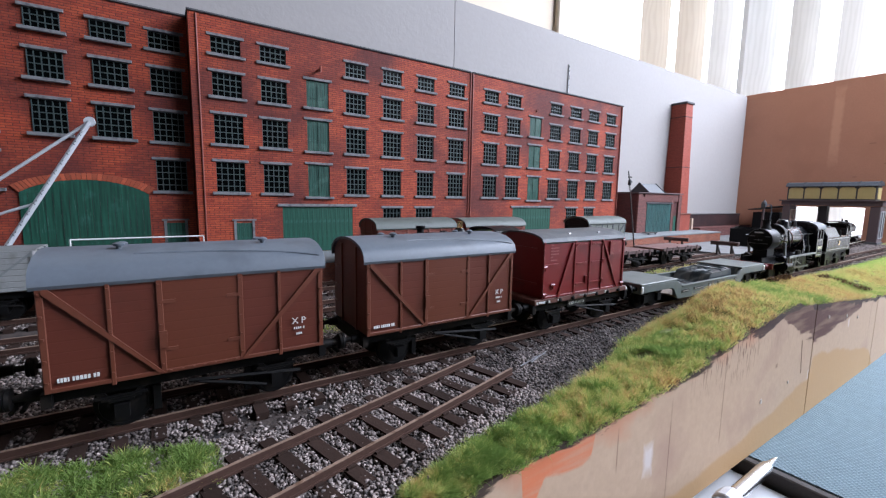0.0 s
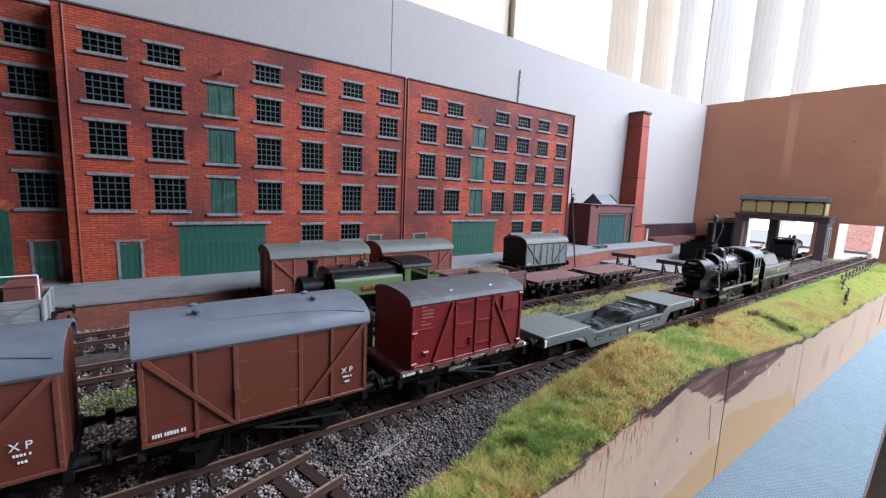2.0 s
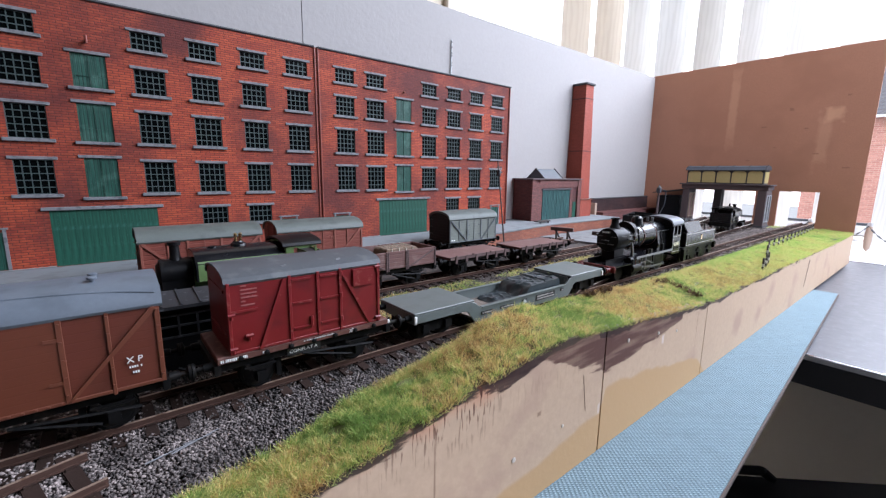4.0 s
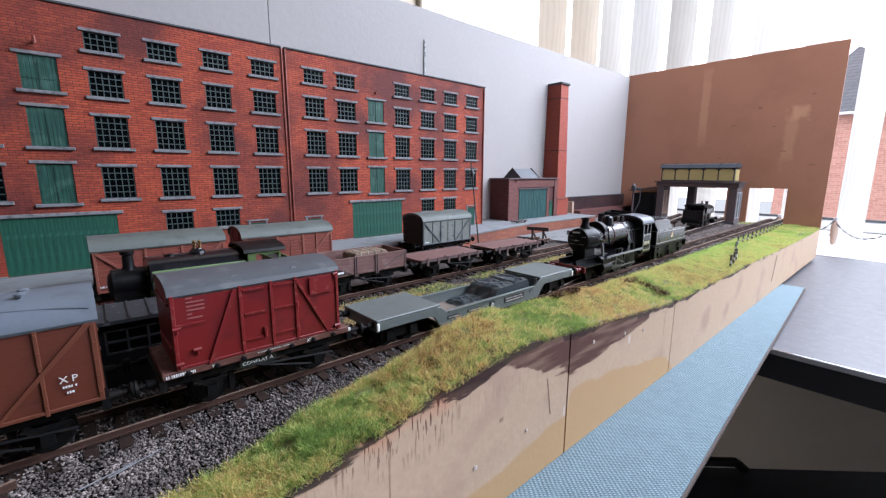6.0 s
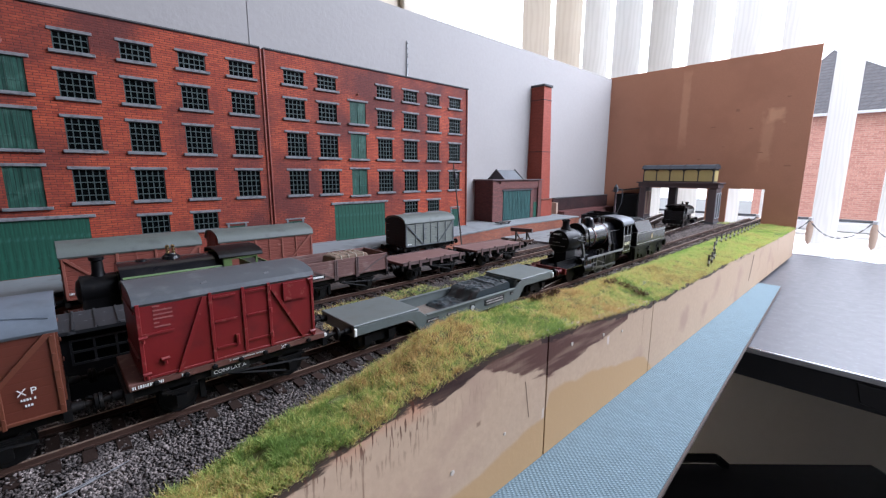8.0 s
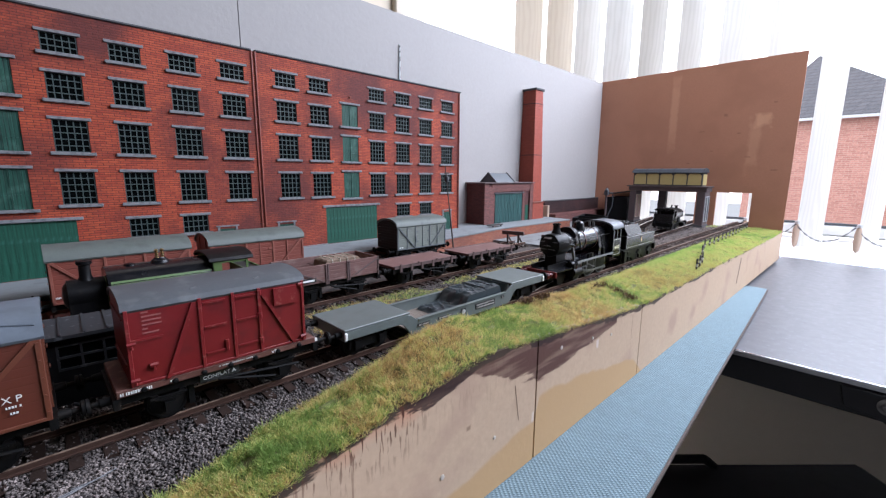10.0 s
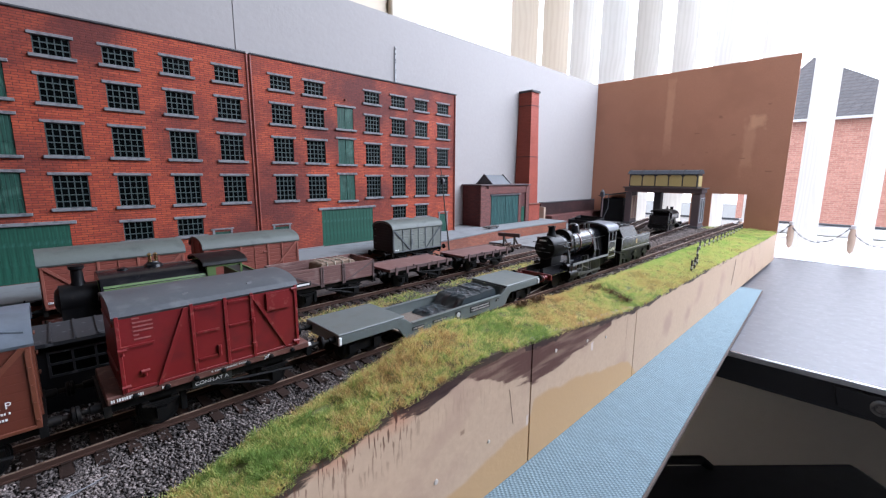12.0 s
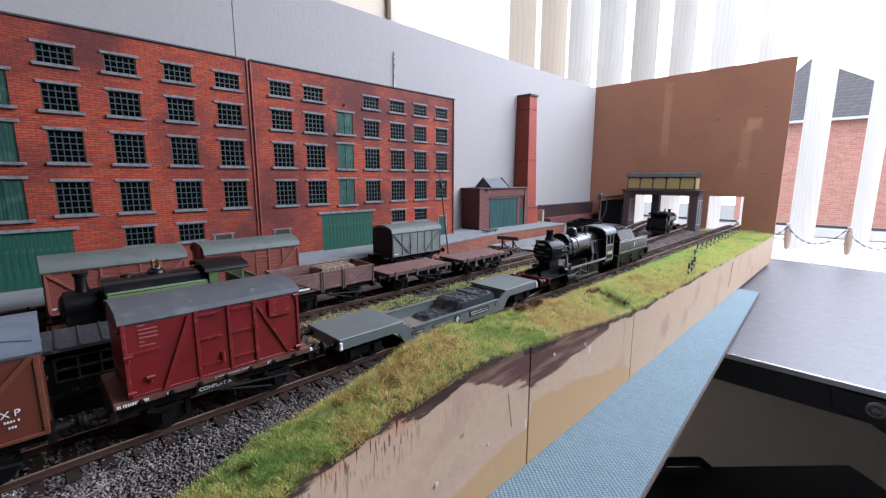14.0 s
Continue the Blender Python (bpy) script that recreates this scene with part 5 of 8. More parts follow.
def underframe(o, length, wheelbase, top=0.0145, material="chassis"):
    """Solebars, headstocks, axleguards, springs, brake gear and two pairs of wheels."""
    h = length / 2
    bm = N()
    for s in (-1, 1):
        box(bm, -h, h, s * 0.0120 - 0.0008, s * 0.0120 + 0.0008, top - 0.0032, top)
    for s in (-1, 1):
        box(bm, s * h - 0.0010, s * h + 0.0010, -0.0152, 0.0152, top - 0.0036, top)
    part("solebar", bm, material, o)
    wheels(o, (-wheelbase / 2, wheelbase / 2), 0.0062)
    proto = None
    for x in (-wheelbase / 2, wheelbase / 2):
        for s in (-1, 1):
            if proto is None:
                bm = N()
                prism(bm, [(-0.0052, top - 0.0032), (-0.0018, 0.0042), (0.0018, 0.0042), (0.0052, top - 0.0032), (0.0036, top - 0.0032), (0.0014, 0.0085), (-0.0014, 0.0085), (-0.0036, top - 0.0032)], 1, -0.0004, 0.0004)
                box(bm, -0.0016, 0.0016, -0.0022, 0.0004, 0.0046, 0.0082)
                for k in range(3):
                    box(bm, -0.0055 + 0.0014 * k, 0.0055 - 0.0014 * k, -0.0016, -0.0004, 0.0100 - 0.0006 * k, 0.0105 - 0.0006 * k)
                proto = g = part("axleguard", bm, material, o)
            else:
                g = again(proto, parent=o)
            g.matrix_basis = pose(x, s * 0.0126, 0, 0, 0, 0 if s < 0 else 180)
    bm = N()
    tube(bm, (-0.004, -0.0130, 0.0105), (wheelbase / 2 - 0.003, -0.0140, 0.0050), 0.0005, 5)
    tube(bm, (-0.004, -0.0130, 0.0105), (wheelbase / 2 + 0.007, -0.0142, 0.0075), 0.0006, 5)
    for x in (-wheelbase / 2 + 0.0075, wheelbase / 2 - 0.0075):
        box(bm, x - 0.0009, x + 0.0009, -0.0105, -0.0080, 0.003, 0.010)
    tube(bm, (0, -0.012, 0.009), (0, 0.012, 0.009), 0.0008, 6)
    part("brake_gear", bm, material, o)
    buffers(o, h + 0.001, 1)
    buffers(o, -h - 0.001, -1)


def dashes(bm, a, b, y0, y1, z0, z1, seed):
    """A line of writing too small to read: short bars with gaps."""
    rg = random.Random(seed)
    u = a
    while u < b - 0.0004:
        w = min(rg.uniform(0.0003, 0.0006), b - u)
        box(bm, u, u + w, y0, y1, z0, z1)
        u += w + (0.0002 if rg.random() < 0.8 else 0.0006)
    return bm


def van(label, x, y, body, trim, roof_mat, length=0.066, half=0.0157, floor=0.0150, eave=0.0408, crown=0.0478, doors=0.0095, marks=(), turn=0, wheelbase=0.038, group=""):
    """A planked goods van with diagonal strapping, a pair of doors and a curved roof."""
    o = thing("goods_van", label, "goods van", (x, y, RAIL), turn, group)
    h = length / 2
    underframe(o, length, wheelbase)
    bm = N()
    outline = [(half, floor), (half, eave)] + [(a * 0.985, b - 0.0006) for a, b in arch(half, eave, crown)][1:-1] + [(-half, eave), (-half, floor)]
    prism(bm, outline, 0, -h, h)
    b = part("body", bm, body, o, bevel=0.0002)
    if body + "_door" in M:
        part("door", box(N(), -doors, doors, -half - 0.0003, -half, floor + 0.0006, eave - 0.0006), body + "_door", o, "broad plain side door")
    e = [(a * 1.055, b) for a, b in arch(half, eave - 0.0002, crown)]
    low = [(a * 1.03, b - 0.0009) for a, b in arch(half, eave - 0.0002, crown)]
    bm = N()
    prism(bm, e + low[::-1], 0, -h - 0.0010, h + 0.0010)
    r = part("roof", bm, roof_mat, o, smooth=True)
    if body == "bauxite":
        for k in (-0.27, 0.27):
            for yy in (-0.0052, 0.0052):
                zz = [z for a, z in e if a >= yy][-1]
                part("vent", lathe(N(), [(0.0007, zz - 0.0012), (0.0007, zz + 0.0006), (0.0013, zz + 0.0007), (0.0014, zz + 0.0013), (0.0006, zz + 0.0017)], (k * length, yy, 0), 2, 10), roof_mat, r, smooth=True)
        for side in (-1, 1):
            bm, last = N(), None
            for k in range(15):
                u = -0.22 + 0.71 * k / 14
                th = math.acos(min(1, 0.62 + 0.30 * (k / 14) ** 2))
                p = Vector((u * length, side * half * 1.06 * math.cos(th), eave - 0.0001 + (crown - eave) * math.sin(th) ** 0.8))
                if last:
                    tube(bm, last, p, 0.00028, 5)
                last = p
            part("rain_strip", bm, roof_mat, r)
    s = -half
    bm = N()
    for sx in (-1, 1):
        box(bm, sx * (h - 0.0007) - 0.0007, sx * (h - 0.0007) + 0.0007, s - 0.0005, s, floor, eave)
        box(bm, sx * doors - 0.0007, sx * doors + 0.0007, s - 0.0006, s, floor, eave)
        box(bm, sx * (doors + 0.0105) - 0.0005, sx * (doors + 0.0105) + 0.0005, s - 0.0006, s, floor - 0.0008, eave)
    box(bm, -h, h, s - 0.0005, s, floor - 0.0002, floor + 0.0009)
    box(bm, -h, h, s - 0.0005, s, eave - 0.0012, eave)
    part("frame", bm, trim, o, bevel=0.00015)
    if body == "bauxite":
        bm = N()
        for px in (-h + 0.0007, -doors - 0.0105, -doors, doors, doors + 0.0105, h - 0.0007):
            for k in range(5):
                zz = floor + 0.0022 + k * (eave - floor - 0.0045) / 4
                box(bm, px - 0.00028, px + 0.00028, s - 0.0009, s - 0.0005, zz, zz + 0.0005)
        for k in range(7):
            u = -doors + 0.0016 + k * (2 * doors - 0.0032) / 6
            box(bm, u - 0.00028, u + 0.00028, s - 0.0009, s - 0.0004, floor + 0.0002, floor + 0.0007)
        part("bolt_heads", bm, trim, o)
    for sx in (-1, 1):
        bm = N()
        prism(bm, [(sx * doors, floor + 0.0005), (sx * (doors + 0.0011), floor + 0.0005), (sx * (h - 0.0012), eave - 0.0021), (sx * (h - 0.0012), eave - 0.0010), (sx * (h - 0.0023), eave - 0.0010)], 1, s - 0.0008, s - 0.0001)
        part("diagonal_strap", bm, trim, o)
    bm = N()
    if body != "bauxite":
        box(bm, -0.0003, 0.0003, s - 0.0004, s, floor, eave)
    for zz in (floor + 0.006, eave - 0.007):
        box(bm, -doors, -doors + 0.0035, s - 0.0006, s, zz, zz + 0.0009)
        box(bm, doors - 0.0035, doors, s - 0.0006, s, zz, zz + 0.0009)
    box(bm, -doors - 0.0005, -doors + 0.0012, s - 0.0011, s, 0.022, 0.0265)
    part("door_ironwork", bm, trim, o)
    for sx in (-1, 1):
        bm = N()
        for yy in (-0.007, 0.007):
            box(bm, sx * h - 0.0005, sx * h + 0.0005, yy - 0.0006, yy + 0.0006, floor, crown - 0.003)
        for k in (1, 2, 3):
            tube(bm, (sx * (h + 0.0008), 0.010, floor + 0.007 * k), (sx * (h + 0.0008), 0.0135, floor + 0.007 * k), 0.0003, 4)
        part("end_stanchion", bm, trim, o)
    for kind, xx, zz, size in marks:
        if kind == "bar":
            part("marking", dashes(N(), xx, xx + size, s - 0.0006, s - 0.0004, zz, zz + (0.0010 if size > 0.004 else 0.0006), 3), "white", o, "white painted number bars")
        else:
            lettering("marking", kind, size, "white", o, (xx, s - 0.0006, zz))
    return o


MAIN = 0.158
XPM = (("X P", 0.0255, 0.0232, 0.0028), ("bar", 0.0240, 0.0215, 0.0032), ("bar", 0.0247, 0.0197, 0.0020), ("bar", -0.0305, 0.0172, 0.0080))
VB = van("chocolate-brown goods van with a blue-grey roof", 0.0766, MAIN, "bauxite", "bauxite_trim", "roof", marks=XPM, group="brown vans in the goods train")
copy_thing(VB, pose(-0.0044, MAIN, RAIL))
van("faded red-brown planked van with a dusty grey-green roof", 0.1480, 0.3025, "oldvan", "oldvan_trim", "roof_green", length=0.068, eave=0.0395, crown=0.0465, marks=(("bar", -0.0325, 0.0180, 0.006),))
van("faded red-brown planked van with a dusty grey roof", 0.2270, 0.3040, "oldvan", "oldvan_trim", "roof_green", length=0.066, eave=0.0390, crown=0.0458)
V3 = van("light grey planked van with dark strapping and a grey roof", 0.3890, 0.3090, "greyvan", "grey_trim", "roof_green", length=0.064, eave=0.0378, crown=0.0450, marks=(("bar", -0.030, 0.0168, 0.005),))
bm = N()
prism(bm, [(0.0155, 0.0155)] + [(0.0155, 0.0370)] + [(a * 0.97, b - 0.001) for a, b in arch(0.0155, 0.0370, 0.0440)][1:-1] + [(-0.0155, 0.0370), (-0.0155, 0.0155)], 0, -0.0326, -0.0322)
# this end in darker planks than the sides
part("end_panel", bm, "dark_end", V3, "dark planked end of the van")


def container_wagon(x):
    """A low flat wagon carrying one crimson container, roped at the ends."""
    o = thing("container_flat_wagon", "brown-grey container flat wagon with white markings", "wagon", (x, MAIN, RAIL))
    underframe(o, 0.069, 0.040)
    part("deck", box(N(), -0.0345, 0.0345, -0.0152, 0.0152, 0.0146, 0.0172), "solebar", o, bevel=0.0003)
    ring = part("ring", lathe(N(), [(0.0010, -0.0154), (0.0010, -0.0159), (0.0005, -0.0161)], (0, 0, 0.0156), 1, 8), "chassis", o)
    ring.matrix_basis = pose(-0.027, 0, 0)
    for k in range(1, 7):
        again(ring, -0.027 + 0.009 * k)
    lettering("marking", "CONFLAT A", 0.0019, "white", o, (-0.0035, -0.01345, 0.0118), wide=1.1)
    part("marking_plate", box(N(), -0.0100, 0.0035, -0.0133, -0.0129, 0.0108, 0.0142), "label_black", o)
    part("marking", dashes(N(), -0.0335, -0.0245, -0.0155, -0.0153, 0.0153, 0.0163, 9), "white", o, "white painted number bars")
    part("marking", dashes(N(), -0.0195, -0.0168, -0.0155, -0.0153, 0.0153, 0.0162, 4), "white", o, "white painted number bars")
    part("marking", dashes(N(), -0.004, 0.010, -0.0155, -0.0153, 0.0160, 0.0165, 6), "faded_mark", o, "thin line of small writing")
    lettering("marking", "XP", 0.0020, "white", o, (0.0165, -0.01545, 0.0152))
    part("marking", box(N(), 0.0345, 0.0356, -0.0150, -0.0138, 0.0150, 0.0162), "white", o, "white-painted lamp bracket")
    c = thing("freight_container", "crimson planked freight container with a grey roof", "container", (x, MAIN, RAIL + 0.0173))
    h, w, t = 0.0302, 0.0150, 0.0260
    bm = N()
    prism(bm, [(w, 0), (w, t)] + [(a * 0.985, b - 0.0006) for a, b in arch(w, t, t + 0.0042)][1:-1] + [(-w, t), (-w, 0)], 0, -h, h)
    part("body", bm, "maroon", c, bevel=0.0002)
    bm = N()
    up, lo = arch(w, t - 0.0002, t + 0.0042), arch(w, t - 0.0010, t + 0.0034)
    prism(bm, [(a * 1.03, b) for a, b in up] + [(a, b) for a, b in lo[::-1]], 0, -h - 0.0006, h + 0.0006)
    part("roof", bm, mat("grey_container_roof", (0.060, 0.065, 0.072), 0.55, vary=0.2, scale=60, second=(0.10, 0.105, 0.11), amount=0.25), c, smooth=True)
    bm = N()
    s = -w
    for xx in (-h + 0.0006, -0.0085, 0.0025, 0.0120, h - 0.0006):
        box(bm, xx - 0.0006, xx + 0.0006, s - 0.0006, s, 0.0, t)
    box(bm, -h, h, s - 0.0004, s, 0.0, 0.0010)
    part("frame", bm, "maroon_trim", c, bevel=0.00015)
    bm = N()
    prism(bm, [(-0.0205, 0.0), (-0.0190, 0.0), (-0.0095, t - 0.001), (-0.0110, t - 0.001)], 1, s - 0.0008, s - 0.0001)
    part("diagonal_strap", bm, "maroon_trim", c)
    bm = N()
    prism(bm, [(0.0245, 0.0005), (0.0258, 0.0005), (0.0130, t - 0.001), (0.0117, t - 0.001)], 1, s - 0.0008, s - 0.0001)
    part("diagonal_strap", bm, "maroon_trim", c)
    part("data_panel", box(N(), 0.0175, 0.0270, s - 0.0010, s, 0.0175, 0.0245), "maroon_trim", c, "plain crimson data panel")
    for zz in (0.0045, 0.0145, 0.0235):
        bm = N()
        box(bm, -0.0075, 0.0000, s - 0.0006, s, zz, zz + 0.0007)
        box(bm, 0.0035, 0.0115, s - 0.0006, s, zz, zz + 0.0007)
        tube(bm, (0.0120, s - 0.0004, zz - 0.0005), (0.0120, s - 0.0004, zz + 0.0015), 0.0009, 6)
        part("hinge_strap", bm, "maroon_trim", c)
    part("waist_rail", box(N(), -h, -0.0200, s - 0.0005, s, 0.0150, 0.0158), "maroon_trim", c)
    bm = N()
    tube(bm, (-0.0005, s - 0.0004, 0.0045), (-0.0005, s - 0.0004, 0.0085), 0.0007, 6)
    part("door_handle", bm, "maroon_trim", c)
    for xx, zz in ((-0.029, 0.002), (-0.029, 0.0145), (0.029, 0.002), (0.029, 0.0245), (-0.0235, 0.006)):
        bm = N()
        tube(bm, (xx - 0.0012, s - 0.0005, zz), (xx + 0.0012, s - 0.0005, zz), 0.0007, 6)
        tube(bm, (xx, s - 0.0006, zz - 0.0016), (xx, s - 0.0006, zz + 0.0002), 0.0005, 6)
        part("lashing_ring", bm, "maroon_trim", c)
    bm = N()
    for k in (-0.010, 0.012):
        tube(bm, (k, s + 0.0035, t + 0.0022), (k - 0.002, s + 0.0020, t + 0.0016), 0.0006, 6)
        tube(bm, (k, s + 0.0035, t + 0.0025), (k + 0.002, s + 0.0040, t + 0.0028), 0.0007, 6)
    part("lifting_shackle", bm, "steel", c)
    for k, wd in enumerate((0.0020, 0.0055, 0.0055, 0.0055, 0.0015, 0.0045)):
        part("marking", box(N(), -0.0255, -0.0255 + wd, s - 0.0002, s - 0.0001, 0.0242 - 0.0014 * k, 0.0247 - 0.0014 * k), "pink_mark", c, "faded pale lettering bar")
    bm = N()
    for zz in (0.006, 0.022):
        box(bm, -h - 0.0005, -h, -0.012, 0.012, zz, zz + 0.001)
    part("end_ironwork", bm, "maroon_trim", c)
    return o


container_wagon(0.1590)


def well_wagon(x):
    """A long low-loader with a well between two raised ends on bogies."""
    o = thing("well_wagon", "pale olive-grey low-loader well wagon", "wagon", (x, MAIN, RAIL))
    H, top, well, rim = 0.0825, 0.0149, 0.0048, 0.0104
    for s in (-1, 1):
        bm = N()
        y = s * 0.0150
        a, b = (y - 0.0004, y + 0.0010) if s < 0 else (y - 0.0010, y + 0.0004)
        pts = [(-H, top), (-H, top - 0.0042), (-0.0500, top - 0.0042), (-0.0475, top - 0.0054), (-0.0432, well - 0.0010), (-0.0410, well - 0.0018)]
        low = pts + [(-px, pz) for px, pz in pts[::-1]]
        up = [(0.0460, top), (0.0430, top - 0.0008), (0.0390, rim + 0.0006), (0.0370, rim), (-0.0370, rim), (-0.0390, rim + 0.0006), (-0.0430, top - 0.0008), (-0.0460, top)]
        prism(bm, low + up, 1, a, b)
        part("side_frame", bm, "weltrol", o, bevel=0.0002)
    bm = N()
    box(bm, -0.0415, 0.0415, -0.0138, 0.0138, well - 0.001, well)
    part("well_floor", bm, "deck_wood", o, "bare timber floor of the well")
    bm = N()
    for s in (-1, 1):
        box(bm, -0.038, 0.038, s * 0.0148 - 0.0012, s * 0.0148 + 0.0012, rim, rim + 0.0007)
    part("rim", bm, "weltrol", o)
    for s in (-1, 1):
        x0, x1 = sorted((s * 0.0438, s * (H + 0.0002)))
        d = part("end_deck", box(N(), x0, x1, -0.0156, 0.0156, top, top + 0.0012), "weltrol", o, bevel=0.0003)
        bm = N()
        a, b = s * 0.0438, s * 0.0395
        for yy in (-0.0135, 0.0115):
            prism(bm, [(a, top), (a - s * 0.001, top), (b, well), (b + s * 0.002, well)], 1, yy, yy + 0.0020)
        box(bm, *sorted((s * 0.0436, s * 0.0430)), -0.0135, 0.0135, well + 0.004, top)
        part("well_end", bm, "weltrol", o)
        part("headstock", box(N(), *sorted((s * H, s * (H - 0.0014))), -0.0152, 0.0152, top - 0.0046, top), "weltrol", o)
        buffers(o, s * H, s, 0.0130, head=0.0028)
        part("lamp_iron", box(N(), *sorted((s * (H + 0.0004), s * (H - 0.0012))), -0.0162, -0.0152, top - 0.0040, top - 0.0002), "white", o, "white lamp bracket", bevel=0.0003)
        bg = part("bogie", box(N(), *sorted((s * 0.0560, s * 0.0780)), -0.0118, -0.0100, 0.0040, 0.0108), "chassis", o)
        bm = N()
        box(bm, *sorted((s * 0.0560, s * 0.0780)), 0.0100, 0.0118, 0.0040, 0.0108)
        box(bm, *sorted((s * 0.0640, s * 0.0700)), -0.0105, 0.0105, 0.0075, 0.0150)
        for cx in (s * 0.0600, s * 0.0740):
            box(bm, cx - 0.0018, cx + 0.0018, -0.0135, -0.0118, 0.0042, 0.0085)
            for k in range(3):
                box(bm, cx - 0.0035 + 0.001 * k, cx + 0.0035 - 0.001 * k, -0.0130, -0.0118, 0.0090 + 0.0007 * k, 0.0095 + 0.0007 * k)
        part("bogie_frame", bm, "chassis", bg)
    wheels(o, (-0.0740, -0.0600, 0.0600, 0.0740), 0.0058)
    y = -0.0156
    for a, b, c, d in ((-0.0385, -0.0300, 0.0066, 0.0084), (-0.0235, -0.0125, 0.0070, 0.0086), (0.0080, 0.0265, 0.0058, 0.0094), (0.0330, 0.0358, 0.0078, 0.0094), (-0.0050, -0.0010, 0.0052, 0.0092)):
        pl = part("marking_plate", box(N(), a, b, y - 0.0002, y + 0.0002, c, d), "label_black", o, "black painted marking panel")
        if b - a > 0.015:
            for k in (0, 1):
                part("marking", dashes(N(), a + 0.0008, b - 0.0012 + 0.0006 * k, y - 0.00035, y - 0.0002, d - 0.0014 - 0.0016 * k, d - 0.0006 - 0.0016 * k, k), "faded_mark", pl)
        elif c == 0.0052:
            bm = N()
            lathe(bm, [(0.0014, y - 0.0002), (0.0014, y - 0.0004)], (-0.0030, 0, 0.0072), 1, 16)
            box(bm, -0.0033, -0.0027, y - 0.0004, y - 0.0002, 0.0056, 0.0088)
            box(bm, -0.0046, -0.0014, y - 0.0004, y - 0.0002, 0.0069, 0.0075)
            part("marking", bm, "white", pl)
        else:
            part("marking", dashes(N(), a + 0.0006, b - 0.0006, y - 0.00035, y - 0.0002, (c + d) / 2 - 0.0003, (c + d) / 2 + 0.0003, 5), "faded_mark", pl)
    # the sheeted load in the well
    ld = thing("sheeted_load", "load roped under a blue-black tarpaulin", "load", (x + 0.0130, MAIN, RAIL + well))
    bm = N()
    nx, ny = 72, 30
    grid = {}
    for i in range(nx + 1):
        for j in range(ny + 1):
            u, v = i / nx, j / ny
            X, Y = -0.0290 + 0.0540 * u, -0.0122 + 0.0244 * v
            e = min(v, 1 - v) * 2
            prof = lerp(u, [(0, 0.0004), (0.05, 0.0022), (0.20, 0.0020), (0.33, 0.0026), (0.42, 0.0088), (0.46, 0.0094), (0.70, 0.0098), (0.72, 0.0088), (0.74, 0.0100), (0.96, 0.0104), (0.985, 0.0090), (1.0, 0.0004)])
            z = prof * min(1, e / 0.07) ** 0.35 if e > 0 else 0
            crease = abs(noise.noise((X * 170 + Y * 90, Y * 150, 4)))
            z += (0.0006 * noise.noise((X * 120, Y * 150, 1.7)) + 0.0003 * noise.noise((X * 420, Y * 300, 5.1)) + 0.0008 * max(0, 0.16 - crease) / 0.16) * (0.25 + 0.75 * min(1, e / 0.3))
            grid[i, j] = bm.verts.new((X + 0.0006 * noise.noise((Y * 300, X * 200, 9)), Y, max(0.0002, z)))
    for i in range(nx):
        for j in range(ny):
            bm.faces.new((grid[i, j], grid[i + 1, j], grid[i + 1, j + 1], grid[i, j + 1]))
    part("tarpaulin", bm, "tarp", ld, smooth=True)
    bm = N()
    for u in (0.0095, 0.0180):
        tube(bm, (u, -0.0124, 0.003), (u, -0.0105, 0.0106), 0.00025, 4)
        tube(bm, (u, -0.0105, 0.0108), (u + 0.001, 0.0105, 0.0110), 0.00025, 4)
    part("rope", bm, "black", ld)
    return o


well_wagon(0.2905)


def brake_van(x):
    o = thing("brake_van", "weathered grey brake van with open verandas", "brake van", (x, MAIN, RAIL))
    underframe(o, 0.094, 0.062)
    part("deck", box(N(), -0.047, 0.047, -0.0150, 0.0150, 0.0146, 0.0165), "greyvan_trim", o)
    part("cabin", box(N(), -0.030, 0.030, -0.0150, 0.0150, 0.0166, 0.0405), "greyvan", o)
    bm = N()
    for sx in (-1, 1):
        for sy in (-1, 1):
            box(bm, sx * 0.0455 - 0.001, sx * 0.0455 + 0.001, sy * 0.0140 - 0.001, sy * 0.0140 + 0.001, 0.0166, 0.0405)
        box(bm, sx * 0.0455 - 0.0006, sx * 0.0455 + 0.0006, -0.0148, 0.0148, 0.0166, 0.0265)
    part("veranda", bm, "greyvan_trim", o)
    bm = N()
    for sx in (-1, 1):
        a, b = sorted((sx * 0.031, sx * 0.0445))
        tube(bm, (a, -0.0150, 0.0245), (b, -0.0150, 0.0245), 0.0004, 5)
        tube(bm, (a, -0.0150, 0.0185), (a, -0.0150, 0.0285), 0.0004, 5)
    part("handrail", bm, "white", o, "white handrail")
    part("step_board", box(N(), -0.045, 0.045, -0.0165, -0.0140, 0.0050, 0.0058), "greyvan_trim", o)
    e = [(a * 1.06, b) for a, b in arch(0.0150, 0.0400, 0.0465)]
    part("roof", prism(N(), e + [(a, b - 0.001) for a, b in arch(0.0150, 0.0400, 0.0465)][::-1], 0, -0.048, 0.048), "greyvan_trim", o, smooth=True)
    return o


brake_van(-0.0994)


